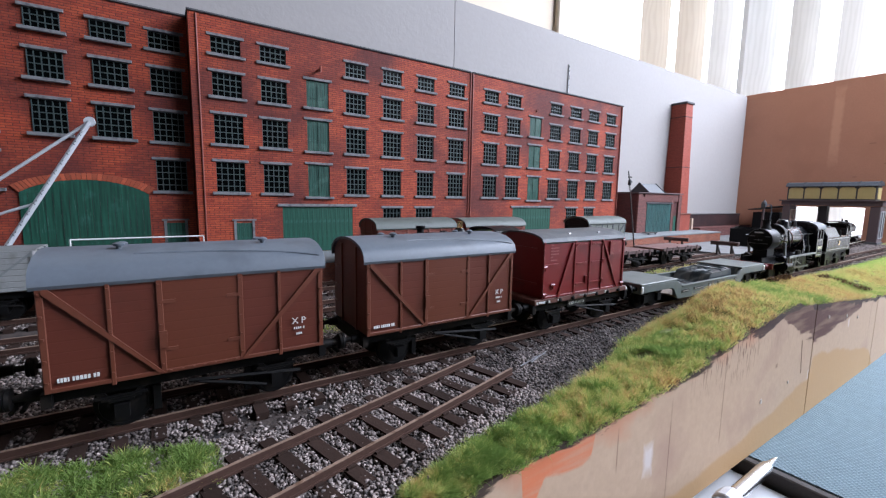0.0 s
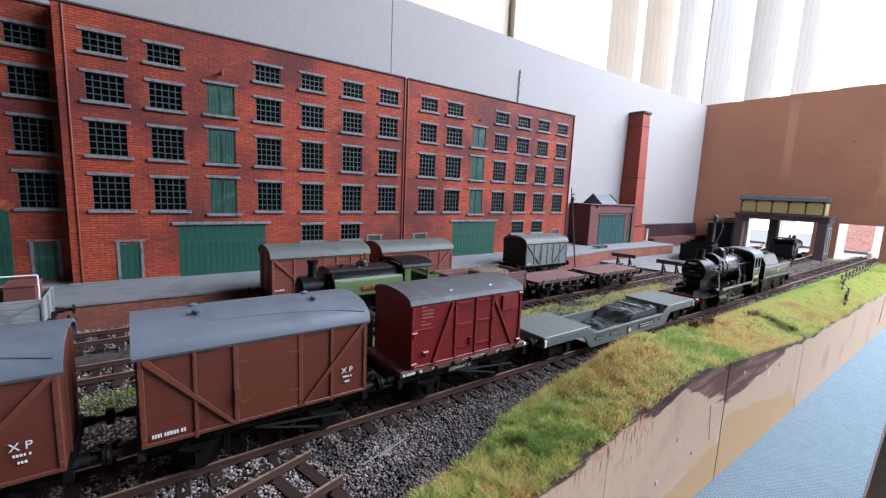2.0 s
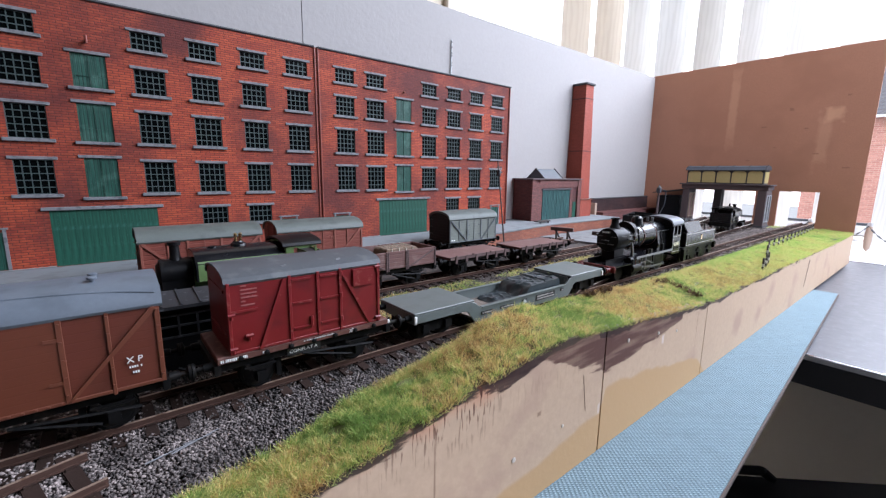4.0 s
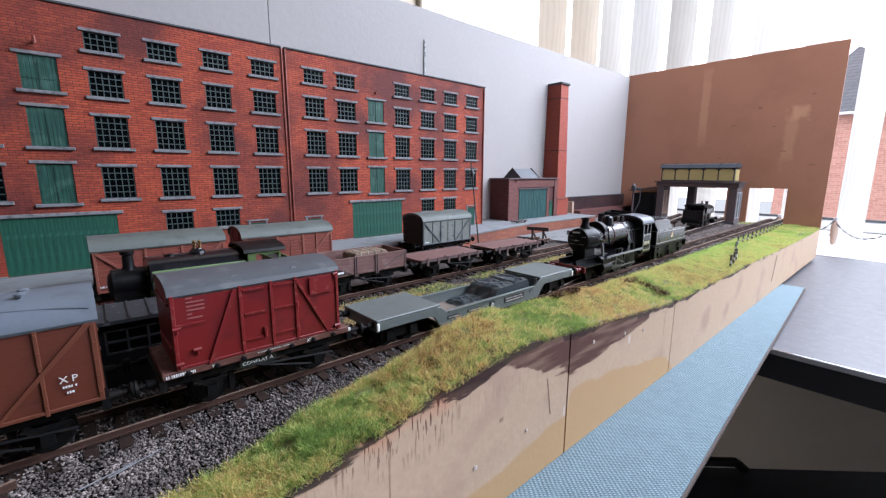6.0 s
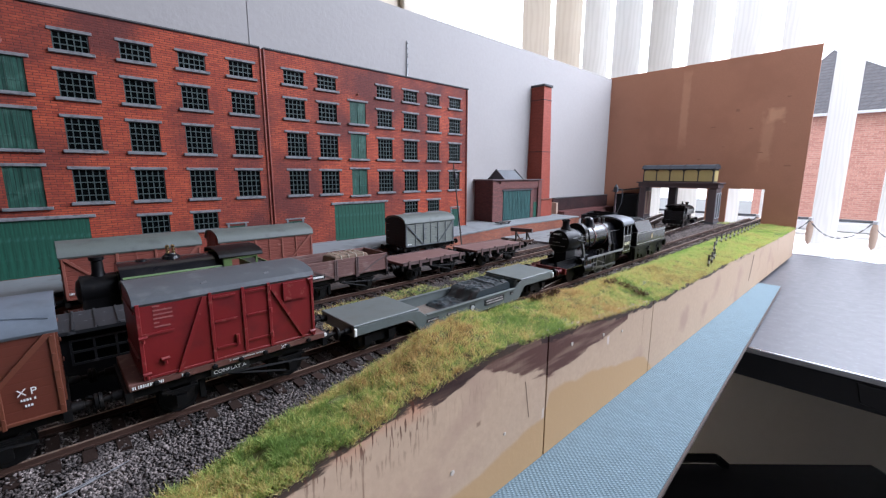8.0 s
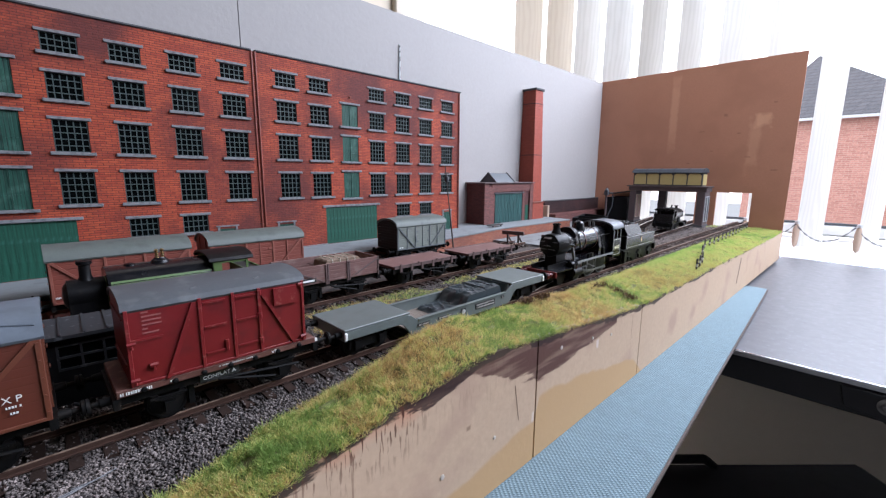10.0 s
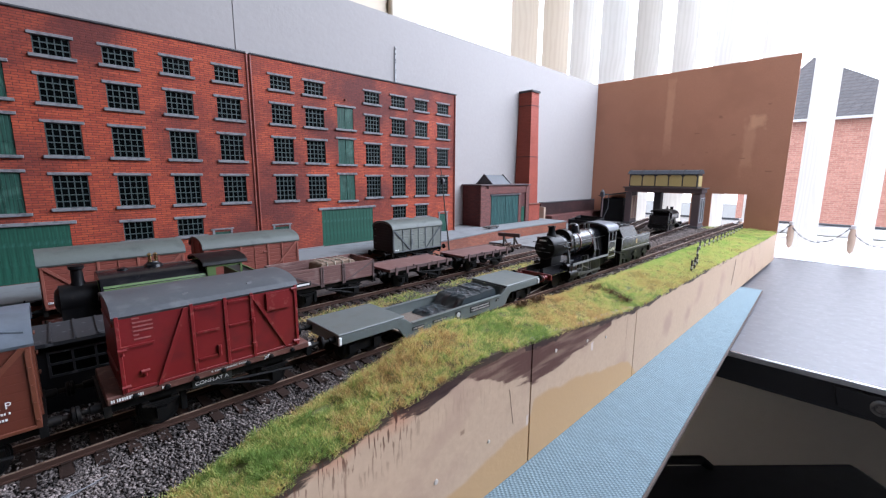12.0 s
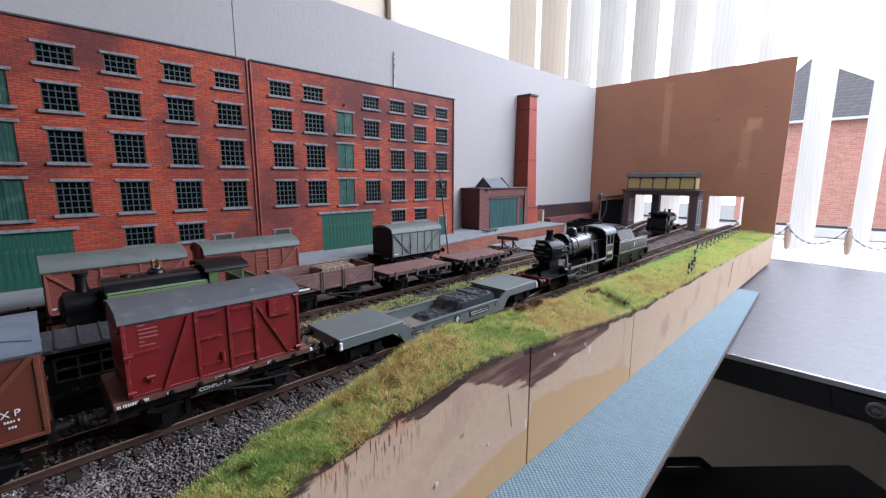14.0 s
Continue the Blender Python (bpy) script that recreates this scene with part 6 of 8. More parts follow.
# ---- the black tender engine ----
def tender_engine(x):
    """A small black mixed-traffic engine, smokebox towards -x, with its tender behind."""
    o = thing("steam_engine", "satin black tender engine with a red buffer beam", "locomotive", (x, MAIN, RAIL))
    # x runs from the buffer beam at 0; the boiler's axis lies at height cz
    cz = 0.0318

    def turned(name, profile, material="loco", label="", parent=o, n=32):
        return part(name, lathe(N(), [(r * 0.93, u) for u, r in profile], (0, 0, cz), 0, n), material, parent, label, smooth=True)
    sb = turned("smokebox", [(0.0115, 0.0083), (0.0115, 0.0096), (0.0120, 0.0099), (0.0305, 0.0099), (0.0305, 0.0094)], "loco_dull")
    turned("smokebox_door", [(0.0095, 0.0015), (0.0100, 0.0050), (0.0114, 0.0081)], "loco_dull", parent=sb)
    bm = N()
    tube(bm, (0.0095, 0, cz), (0.0080, 0, cz), 0.0006, 6)
    tube(bm, (0.0085, -0.003, cz), (0.0085, 0.003, cz), 0.0003, 5)
    tube(bm, (0.0100, -0.0065, cz - 0.003), (0.0100, 0.007, cz - 0.003), 0.0003, 5)
    tube(bm, (0.0105, -0.0075, cz + 0.003), (0.0100, 0.007, cz + 0.003), 0.0003, 5)
    part("door_dart", bm, "steel", sb)
    part("number_plate", box(N(), 0.0088, 0.0096, -0.0034, 0.0034, cz + 0.0055, cz + 0.0070), "label_black", sb)
    part("marking", box(N(), 0.0086, 0.0088, -0.0029, 0.0029, cz + 0.0058, cz + 0.0067), "white", sb, "small pale number bar")
    turned("boiler", [(0.0305, 0.0093), (0.0620, 0.0099), (0.0840, 0.0107), (0.0840, 0.0096)])
    for u in (0.0306, 0.0470, 0.0625, 0.0835):
        r = 0.0095 + 0.0011 * (u - 0.03) / 0.054
        turned("boiler_band", [(u - 0.0004, r), (u - 0.0004, r + 0.00025), (u + 0.0004, r + 0.00025), (u + 0.0004, r)], "lining_red", "thin red-lined boiler band")
    bm = N()
    prism(bm, [(0.0103 * math.cos(math.pi * k / 16), cz + 0.0103 * math.sin(math.pi * k / 16)) for k in range(17)] + [(-0.0117, cz - 0.008), (-0.0108, 0.0165), (0.0108, 0.0165), (0.0117, cz - 0.008)], 0, 0.0842, 0.1050)
    part("firebox", bm, "loco", o, smooth=True)
    lathe(bm := N(), [(0.0042, cz + 0.0080), (0.0036, cz + 0.0104), (0.0029, cz + 0.0118), (0.0028, cz + 0.0155), (0.0034, cz + 0.0159), (0.0035, cz + 0.0168), (0.0026, cz + 0.0168), (0.0023, cz + 0.0140)], (0.0205, 0, 0), 2, 24)
    part("chimney", bm, "loco_dull", o, smooth=True)
    lathe(bm := N(), [(0.0058, cz + 0.0082), (0.0047, cz + 0.0112), (0.0044, cz + 0.0140), (0.0039, cz + 0.0153), (0.0025, cz + 0.0163), (0.0005, cz + 0.0167)], (0.0655, 0, 0), 2, 24)
    part("dome", bm, "loco", o, smooth=True)
    bm = N()
    prism(bm, [(0.0090 * math.cos(math.pi * k / 10), cz + 0.0050 + 0.0078 * math.sin(math.pi * k / 10)) for k in range(11)], 0, 0.0440, 0.0505)
    part("top_feed", bm, "loco_dull", o, smooth=True)
    bm = N()
    for yy in (-0.002, 0.002):
        lathe(bm, [(0.0011, cz + 0.0105), (0.0010, cz + 0.0138), (0.0006, cz + 0.0142)], (0.0905, yy, 0), 2, 10)
    part("safety_valve", bm, "steel", o)
    bm = N()
    for s in (-1, 1):
        tube(bm, (0.0125, s * 0.0112, cz + 0.0035), (0.1040, s * 0.0124, cz + 0.0035), 0.0003, 6)
        for u in (0.020, 0.042, 0.063, 0.086):
            tube(bm, (u, s * 0.0095, cz + 0.0033), (u, s * 0.0120, cz + 0.0035), 0.0003, 5)
    part("handrail", bm, "loco_dull", o)
    bm = N()
    box(bm, 0.036, 0.040, -0.0114, -0.0098, cz + 0.002, cz + 0.0045)
    tube(bm, (0.0485, -0.0100, cz + 0.008), (0.0490, -0.0122, cz - 0.006), 0.0007, 6)
    tube(bm, (0.0215, -0.0106, cz + 0.001), (0.0345, -0.0118, cz - 0.001), 0.0005, 6)
    tube(bm, (0.093, -0.0115, cz + 0.004), (0.093, -0.0125, cz - 0.008), 0.0006, 6)
    lathe(bm, [(0.0016, 0.0185), (0.0016, 0.0245), (0.0007, 0.0250)], (0.0865, -0.0140, 0), 2, 10)
    lathe(bm, [(0.0013, 0.0185), (0.0013, 0.0225)], (0.0585, -0.0145, 0), 2, 10)
    box(bm, 0.0635, 0.0665, -0.0150, -0.0125, 0.0186, 0.0220)
    part("pipework", bm, "loco_dull", o)
    # running plate, buffer beam, frames, steps
    bm = N()
    box(bm, 0.0290, 0.1060, -0.0160, 0.0160, 0.0176, 0.0186)
    prism(bm, [(0.0290, 0.0176), (0.0290, 0.0186), (0.0215, 0.0142), (0.0000, 0.0142), (0.0000, 0.0134), (0.0220, 0.0134)], 1, -0.0155, 0.0155)
    part("running_plate", bm, "loco", o)
    part("plate_edge", box(N(), 0.0300, 0.1060, -0.0163, -0.0159, 0.0170, 0.0187), mat("worn_plate_edge", (0.16, 0.16, 0.165), 0.40, scale=200), o, "worn grey edge of the running plate")
    part("buffer_beam", box(N(), -0.0012, 0.0006, -0.0155, 0.0155, 0.0096, 0.0142), "beam_red", o, "red buffer beam", bevel=0.0003)
    buffers(o, -0.0012, -1, 0.0120, material="beam_red", head=0.0028)
    bm = N()
    for s in (-1, 1):
        box(bm, 0.0, 0.110, s * 0.0070 - 0.0006, s * 0.0070 + 0.0006, 0.0060, 0.0178)
    box(bm, 0.0140, 0.0290, -0.0052, 0.0052, 0.0120, 0.0270)
    part("main_frame", bm, "loco_dull", o)
    for s in (-1, 1):
        part("steam_pipe", prism(N(), [(0.0285, 0.0186), (0.0305, 0.0186), (0.0262, 0.0300), (0.0242, 0.0300)], 1, s * 0.0130 - 0.0008, s * 0.0130 + 0.0008), "steel", o)
        bm = N()
        box(bm, 0.0225, 0.0250, s * 0.0145 - 0.0014, s * 0.0145 + 0.0014, 0.0040, 0.0135)
        box(bm, 0.0222, 0.0256, s * 0.0150 - 0.0018, s * 0.0150 + 0.0018, 0.0050, 0.0056)
        part("step", bm, "loco_dull", o)
    proto = None
    for s in (-1, 1):
        if proto is None:
            bm = N()
            lathe(bm, [(0.0046, 0.0), (0.0046, 0.0130), (0.0036, 0.0134)], (0.0265, 0, 0.0098), 0, 20)
            lathe(bm, [(0.0026, -0.001), (0.0026, 0.0150)], (0.0265, 0, 0.0160), 0, 16)
            box(bm, 0.0265, 0.0395, -0.0034, 0.0044, 0.0075, 0.0172)
            proto = c = part("cylinder", bm, "loco_dull", o, smooth=True)
        else:
            c = again(proto, parent=o)
        c.matrix_basis = pose(0, s * 0.0128, 0)
    bm = N()
    for k in (0.0275, 0.0385):
        box(bm, k, k + 0.0004, -0.0166, -0.0162, 0.0070, 0.0165)
    part("cylinder_lining", bm, "lining_red", o)
    bm = N()
    for k in range(3):
        box(bm, 0.0290 + 0.0036 * k, 0.0318 + 0.0036 * k, -0.0168, -0.0160, 0.0163, 0.0173)
    part("lubricator", bm, "steel", o)
    wheels(o, (0.0150,), 0.0058, "loco_dull")
    wheels(o, (0.0475, 0.0700, 0.0925), 0.0098, "loco_dull", spokes=15)
    bm = N()
    y = -0.0138
    box(bm, 0.0470, 0.0930, y - 0.0003, y + 0.0003, 0.0060, 0.0073)
    for u in (0.0475, 0.0700, 0.0925):
        lathe(bm, [(0.0014, y - 0.0005), (0.0014, y + 0.0005)], (u, 0, 0.0066), 1, 10)
    part("coupling_rod", bm, "steel", o)
    bm = N()
    prism(bm, [(0.0420, 0.0094), (0.0420, 0.0104), (0.0700, 0.0074), (0.0700, 0.0060)], 1, y - 0.0012, y - 0.0006)
    box(bm, 0.0400, 0.0560, y - 0.0010, y - 0.0003, 0.0118, 0.0126)
    box(bm, 0.0400, 0.0560, y - 0.0010, y - 0.0003, 0.0078, 0.0086)
    prism(bm, [(0.0545, 0.0060), (0.0560, 0.0060), (0.0575, 0.0165), (0.0560, 0.0165)], 1, y - 0.0012, y - 0.0006)
    prism(bm, [(0.0560, 0.0140), (0.0560, 0.0148), (0.0700, 0.0100), (0.0700, 0.0092)], 1, y - 0.0012, y - 0.0006)
    part("valve_gear", bm, "steel", o)
    # the cab
    cab = part("cab", box(N(), 0.1050, 0.1190, -0.0160, 0.0160, 0.0182, 0.0190), "loco", o)
    for s in (-1, 1):
        bm = N()
        y0, y1 = sorted((s * 0.0160, s * 0.0152))
        box(bm, 0.1050, 0.1190, y0, y1, 0.0135, 0.0305)
        box(bm, 0.1050, 0.1068, y0, y1, 0.0305, 0.0400)
        box(bm, 0.1115, 0.1130, y0, y1, 0.0305, 0.0400)
        box(bm, 0.1176, 0.1190, y0, y1, 0.0305, 0.0400)
        box(bm, 0.1050, 0.1190, y0, y1, 0.0385, 0.0402)
        part("cab_side", bm, "loco", cab)
    front = arch(0.0158, 0.0396, 0.0460)
    bm = N()
    prism(bm, [(0.0158, 0.0190)] + front + [(-0.0158, 0.0190)], 0, 0.1050, 0.1056)
    part("cab_front", bm, "loco", cab)
    bm = N()
    up, lo = [(a * 1.03, b + 0.0006) for a, b in arch(0.0158, 0.0392, 0.0460)], arch(0.0156, 0.0385, 0.0454)
    prism(bm, up + lo[::-1], 0, 0.1030, 0.1235)
    part("cab_roof", bm, mat("dusty_cab_roof", (0.075, 0.085, 0.10), 0.42, vary=0.15, scale=80), cab, "dusty blue-grey cab roof", smooth=True)
    bm = N()
    box(bm, 0.1060, 0.1180, -0.0149, 0.0149, 0.0200, 0.0230)
    box(bm, 0.1056, 0.1075, -0.0095, 0.0095, 0.0230, 0.0390)
    part("cab_floor", bm, "loco_dull", cab)
    bm = N()
    for a, b, c, d in ((0.1060, 0.1182, 0.0155, 0.0158), (0.1060, 0.1182, 0.0292, 0.0295), (0.1060, 0.1063, 0.0155, 0.0295), (0.1179, 0.1182, 0.0155, 0.0295)):
        box(bm, a, b, -0.0162, -0.01605, c, d)
    part("cab_lining", bm, "line", cab, "pale lining round the cab side")
    lettering("running_number", "46440", 0.0046, "number", cab, (0.1121, -0.0162, 0.0206), wide=0.92)
    # the tender
    t = part("tender_tank", box(N(), 0.1275, 0.1930, -0.0155, 0.0155, 0.0165, 0.0300), "loco", o, bevel=0.0004)
    bm = N()
    prism(bm, [(0.0155, 0.0300), (0.0105, 0.0395), (-0.0105, 0.0395), (-0.0155, 0.0300)], 0, 0.1300, 0.1620)
    part("coal_bunker", bm, "loco", t, bevel=0.0004)
    bm = N()
    for a, b, c, d in ((0.1285, 0.1920, 0.0180, 0.0183), (0.1285, 0.1920, 0.0283, 0.0286), (0.1285, 0.1288, 0.0180, 0.0286), (0.1917, 0.1920, 0.0180, 0.0286)):
        box(bm, a, b, -0.0157, -0.01555, c, d)
    part("tender_lining", bm, "line", t, "pale lining round the tender side")
    bm = N()
    box(bm, 0.1593, 0.1617, -0.0158, -0.0156, 0.0215, 0.0255)
    tube(bm, (0.1605, -0.0157, 0.0252), (0.1605, -0.0157, 0.0262), 0.0008, 8)
    part("emblem", bm, "brass", t, "small gilt emblem")
    bm = N()
    rg = random.Random(3)
    for k in range(170):
        p = Vector((rg.uniform(0.131, 0.161), rg.uniform(-0.0095, 0.0095), 0))
        p.z = 0.0392 + 0.0028 * (1 - abs(p.x - 0.143) / 0.02) * (1 - abs(p.y) / 0.013) + rg.uniform(-0.0004, 0.0006)
        bmesh.ops.create_icosphere(bm, subdivisions=1, radius=rg.uniform(0.0007, 0.0014), matrix=pose(*p, rg.uniform(0, 90), rg.uniform(0, 90), 0) @ Matrix.Diagonal((1, 0.7, 0.6, 1)))
    part("coal", bm, "coal", t, "heap of coal")
    bm = N()
    tube(bm, (0.166, -0.006, 0.030), (0.166, -0.006, 0.0375), 0.0006, 6)
    tube(bm, (0.166, 0.006, 0.030), (0.166, 0.006, 0.0375), 0.0006, 6)
    lathe(bm, [(0.004, 0.0300), (0.0038, 0.0330), (0.001, 0.0333)], (0.180, 0, 0), 2, 14)
    tube(bm, (0.1715, -0.013, 0.030), (0.1715, -0.013, 0.0355), 0.0005, 6)
    box(bm, 0.164, 0.169, -0.010, 0.010, 0.0300, 0.0340)
    part("tender_fittings", bm, "loco_dull", t)
    bm = N()
    for s in (-1, 1):
        box(bm, 0.1260, 0.1945, s * 0.0125 - 0.0006, s * 0.0125 + 0.0006, 0.0062, 0.0160)
    box(bm, 0.1250, 0.1950, -0.0160, 0.0160, 0.0158, 0.0166)
    for u in (0.1375, 0.1610, 0.1840):
        box(bm, u - 0.002, u + 0.002, -0.0152, -0.0130, 0.0045, 0.0085)
        for k in range(4):
            box(bm, u - 0.0055 + 0.0012 * k, u + 0.0055 - 0.0012 * k, -0.0148, -0.0130, 0.0100 + 0.0008 * k, 0.0106 + 0.0008 * k)
    box(bm, 0.1265, 0.1300, -0.0160, -0.0130, 0.0040, 0.0150)
    part("tender_frame", bm, "loco_dull", t)
    wheels(o, (0.1375, 0.1610, 0.1840), 0.0066, "loco_dull")
    part("tender_beam", box(N(), 0.1945, 0.1962, -0.0158, 0.0158, 0.0092, 0.0160), "loco_dull", t)
    buffers(o, 0.1962, 1, 0.0125)
    return o


def spread(o, table):
    """Moves the parts of a vehicle along its length by a table (from, to): whole parts that are set in place slide, the others stretch."""
    for ob in o.children:
        m = ob.matrix_basis
        if m.translation.length < 1e-9 and abs(m.to_euler().z) < 1e-6:
            for v in ob.data.vertices:
                v.co.x = lerp(v.co.x, table)
            spread(ob, table)
        else:
            mid = m.translation.x if m.translation.x else sum(v.co.x for v in ob.data.vertices) / len(ob.data.vertices)
            ob.matrix_basis = Matrix.Translation((lerp(mid, table) - mid, 0, 0)) @ m


engine = tender_engine(0.3940)
spread(engine, [(-0.02, -0.0225), (0.0, -0.0025), (0.0205, 0.0205), (0.0305, 0.0285), (0.0475, 0.0375), (0.0655, 0.0565), (0.0925, 0.0820), (0.1030, 0.0905), (0.1050, 0.0922), (0.1190, 0.1085), (0.1235, 0.1130), (0.1275, 0.1230), (0.1930, 0.1965), (0.2130, 0.2165)])


# ---- the green saddle tank ----
def saddle_tank(x, y, turn=0, livery="grass_green", top="loco", small=False, label="", rods="rod_red"):
    """A small four-coupled saddle tank, chimney towards -x. x: its front buffer beam."""
    o = thing("saddle_tank_engine", label, "locomotive", (x, y, RAIL), turn)
    k = 1.0
    L = 0.094
    bm = N()
    box(bm, 0.0, L, -0.0150, 0.0150, 0.0150, 0.0162)
    part("running_plate", bm, "loco", o, bevel=0.0002)
    for u, s in ((0.0, -1), (L, 1)):
        part("buffer_beam", box(N(), u - 0.0009, u + 0.0009, -0.0155, 0.0155, 0.0092, 0.0162), "beam_red" if not small else "loco_dull", o, "red buffer beam" if not small else "", bevel=0.0003)
        buffers(o, u + s * 0.0009, s, 0.0125, head=0.0032)
    bm = N()
    lathe(bm, [(0.0078, 0.0065), (0.0078, 0.0210), (0.0070, 0.0212)], (0, 0, 0.0290), 0, 24)
    box(bm, 0.0065, 0.0210, -0.0070, 0.0070, 0.0162, 0.0290)
    part("smokebox", bm, "loco_dull", o, smooth=True)
    lathe(bm := N(), [(0.0015, 0.0045), (0.0050, 0.0050), (0.0068, 0.0064)], (0, 0, 0.0290), 0, 20)
    part("smokebox_door", bm, "loco_dull", o, smooth=True)
    lathe(bm := N(), [(0.0036, 0.0355), (0.0025, 0.0380), (0.0023, 0.0440), (0.0031, 0.0446), (0.0031, 0.0462), (0.0021, 0.0462)], (0.0140, 0, 0), 2, 20)
    part("chimney", bm, "loco_dull", o, smooth=True)
    side = [(-0.0140, 0.0250), (-0.0142, 0.0330), (-0.0136, 0.0352)]
    hull = side + [(-0.0108, 0.0386), (-0.0060, 0.0405), (0.0, 0.0410), (0.0060, 0.0405), (0.0108, 0.0386)] + [(-a, b) for a, b in side[::-1]]
    tank = part("saddle_tank", prism(N(), hull, 0, 0.0215, 0.0680), livery, o, smooth=True)
    bm = N()
    over = [(-0.0139, 0.0345), (-0.0111, 0.0390), (-0.0062, 0.0409), (0.0, 0.0414), (0.0062, 0.0409), (0.0111, 0.0390), (0.0139, 0.0345)]
    under = [(a * 0.97, b - 0.0006) for a, b in over]
    prism(bm, over + under[::-1], 0, 0.0213, 0.0682)
    part("tank_top", bm, top, tank, "black tank top", smooth=True)
    for u in (0.0216, 0.0675):
        bm = N()
        prism(bm, [(a * 1.006, b + 0.0001 if b > 0.03 else b) for a, b in hull], 0, u - 0.0003, u + 0.0006)
        part("tank_band", bm, "loco", tank)
    part("boiler", lathe(N(), [(0.0090, 0.021), (0.0090, 0.069)], (0, 0, 0.0280), 0, 20), livery if not small else "loco_dull", o, smooth=True)
    lathe(bm := N(), [(0.0046, 0.0405), (0.0040, 0.0425), (0.0030, 0.0432), (0.0026, 0.0440)], (0.0455, 0, 0), 2, 18)
    dm = part("dome", bm, "loco", o, smooth=True)
    bm = N()
    for d in (-0.0013, 0.0013):
        lathe(bm, [(0.0009, 0.0440), (0.0008, 0.0475), (0.0012, 0.0480), (0.0004, 0.0488)], (0.0455 + d, 0, 0), 2, 10)
    part("safety_valve", bm, "brass" if not small else "loco", dm)
    lathe(bm := N(), [(0.0026, 0.0408), (0.0024, 0.0420), (0.0010, 0.0424)], (0.0320, 0, 0), 2, 14)
    part("filler_cap", bm, "loco", o, smooth=True)
    # cab and bunker
    paint = livery if not small else "loco"
    cab = part("cab", box(N(), 0.0676, 0.0682, -0.0149, 0.0149, 0.0162, 0.0408), paint, o)
    part("bunker_front", box(N(), 0.0850, 0.0856, -0.0143, 0.0143, 0.0162, 0.0330), paint, cab)
    part("bunker_back", box(N(), 0.0934, 0.0942, -0.0149, 0.0149, 0.0162, 0.0335), paint, cab)
    for s in (-1, 1):
        bm = N()
        a, b = sorted((s * 0.0150, s * 0.0143))
        box(bm, 0.0680, 0.0720, a, b, 0.0162, 0.0408)
        box(bm, 0.0720, 0.0790, a, b, 0.0162, 0.0275)
        box(bm, 0.0790, 0.0800, a, b, 0.0162, 0.0300)
        box(bm, 0.0850, 0.0940, a, b, 0.0162, 0.0335)
        box(bm, 0.0850, 0.0862, a, b, 0.0335, 0.0408)
        box(bm, 0.0720, 0.0850, a, b, 0.0388, 0.0408)
        part("cab_side", bm, paint, cab)
    bm = N()
    up, lo = [(a * 1.07, b) for a, b in arch(0.0150, 0.0404, 0.0446)], arch(0.0150, 0.0397, 0.0438)
    prism(bm, up + lo[::-1], 0, 0.0655, 0.0890)
    part("cab_roof", bm, "loco_dull", cab, smooth=True)
    part("boiler_back", box(N(), 0.0682, 0.0700, -0.0100, 0.0100, 0.0165, 0.0380), "loco_dull", cab)
    part("bunker_coal", box(N(), 0.0857, 0.0933, -0.0142, 0.0142, 0.0300, 0.0325), "coal", cab)
    bm = N()
    for u0, u1, v in ((0.0722, 0.0845, 0.0160),):
        tube(bm, (0.0795, -0.0153, 0.0165), (0.0795, -0.0153, 0.0290), 0.0003, 5)
        tube(bm, (0.0852, -0.0153, 0.0165), (0.0852, -0.0153, 0.0290), 0.0003, 5)
        box(bm, 0.0800, 0.0850, -0.0160, -0.0125, 0.0050, 0.0150)
    part("cab_step", bm, "loco_dull", cab)
    if not small:
        pl = part("nameplate", box(N(), 0.0385, 0.0515, -0.0147, -0.0141, 0.0278, 0.0301), "brass", tank, "brass nameplate with a red ground")
        part("plate_ground", box(N(), 0.0389, 0.0511, -0.0149, -0.0147, 0.0282, 0.0297), "rod_red", pl)
        part("lettering_bar", box(N(), 0.0395, 0.0505, -0.0150, -0.0149, 0.0286, 0.0293), "brass", pl)
        bm = N()
        lathe(bm, [(0.0016, -0.0150), (0.0016, -0.0153)], (0.0898, 0, 0.0265), 1, 16)
        part("works_plate", bm, "rod_red", cab, "small round red works plate")
    bm = N()
    for s in (-1, 1):
        lathe(bm, [(0.0040, 0.0), (0.0040, 0.0120), (0.0030, 0.0124)], (0.0085, s * 0.0125, 0.0085), 0, 16)
        box(bm, 0.0, 0.094, s * 0.0066 - 0.0006, s * 0.0066 + 0.0006, 0.0050, 0.0150)
    box(bm, 0.0370, 0.0600, -0.0088, 0.0088, 0.0100, 0.0200)
    part("frame", bm, "loco_dull", o)
    part("splash_box", box(N(), 0.0505, 0.0660, -0.0142, -0.0120, 0.0163, 0.0225), livery if not small else "loco", o)
    wheels(o, (0.0430, 0.0670), 0.0078, "dark_wheel" if not small else "loco_dull", spokes=10, back=0.0072)
    bm = N()
    y2 = -0.0122
    box(bm, 0.0415, 0.0685, y2 - 0.0004, y2 + 0.0003, 0.0062, 0.0074)
    prism(bm, [(0.0205, 0.0080), (0.0205, 0.0090), (0.0670, 0.0075), (0.0670, 0.0062)], 1, y2 - 0.0010, y2 - 0.0005)
    part("coupling_rod", bm, rods, o)
    bm = N()
    lathe(bm, [(0.0013, 0.0160), (0.0013, 0.0190), (0.0006, 0.0195), (0.0006, 0.0205)], (L + 0.0020, -0.0135, 0), 2, 10)
    part("lamp", bm, "rod_red" if not small else "loco", o, "small red lamp" if not small else "")
    return o


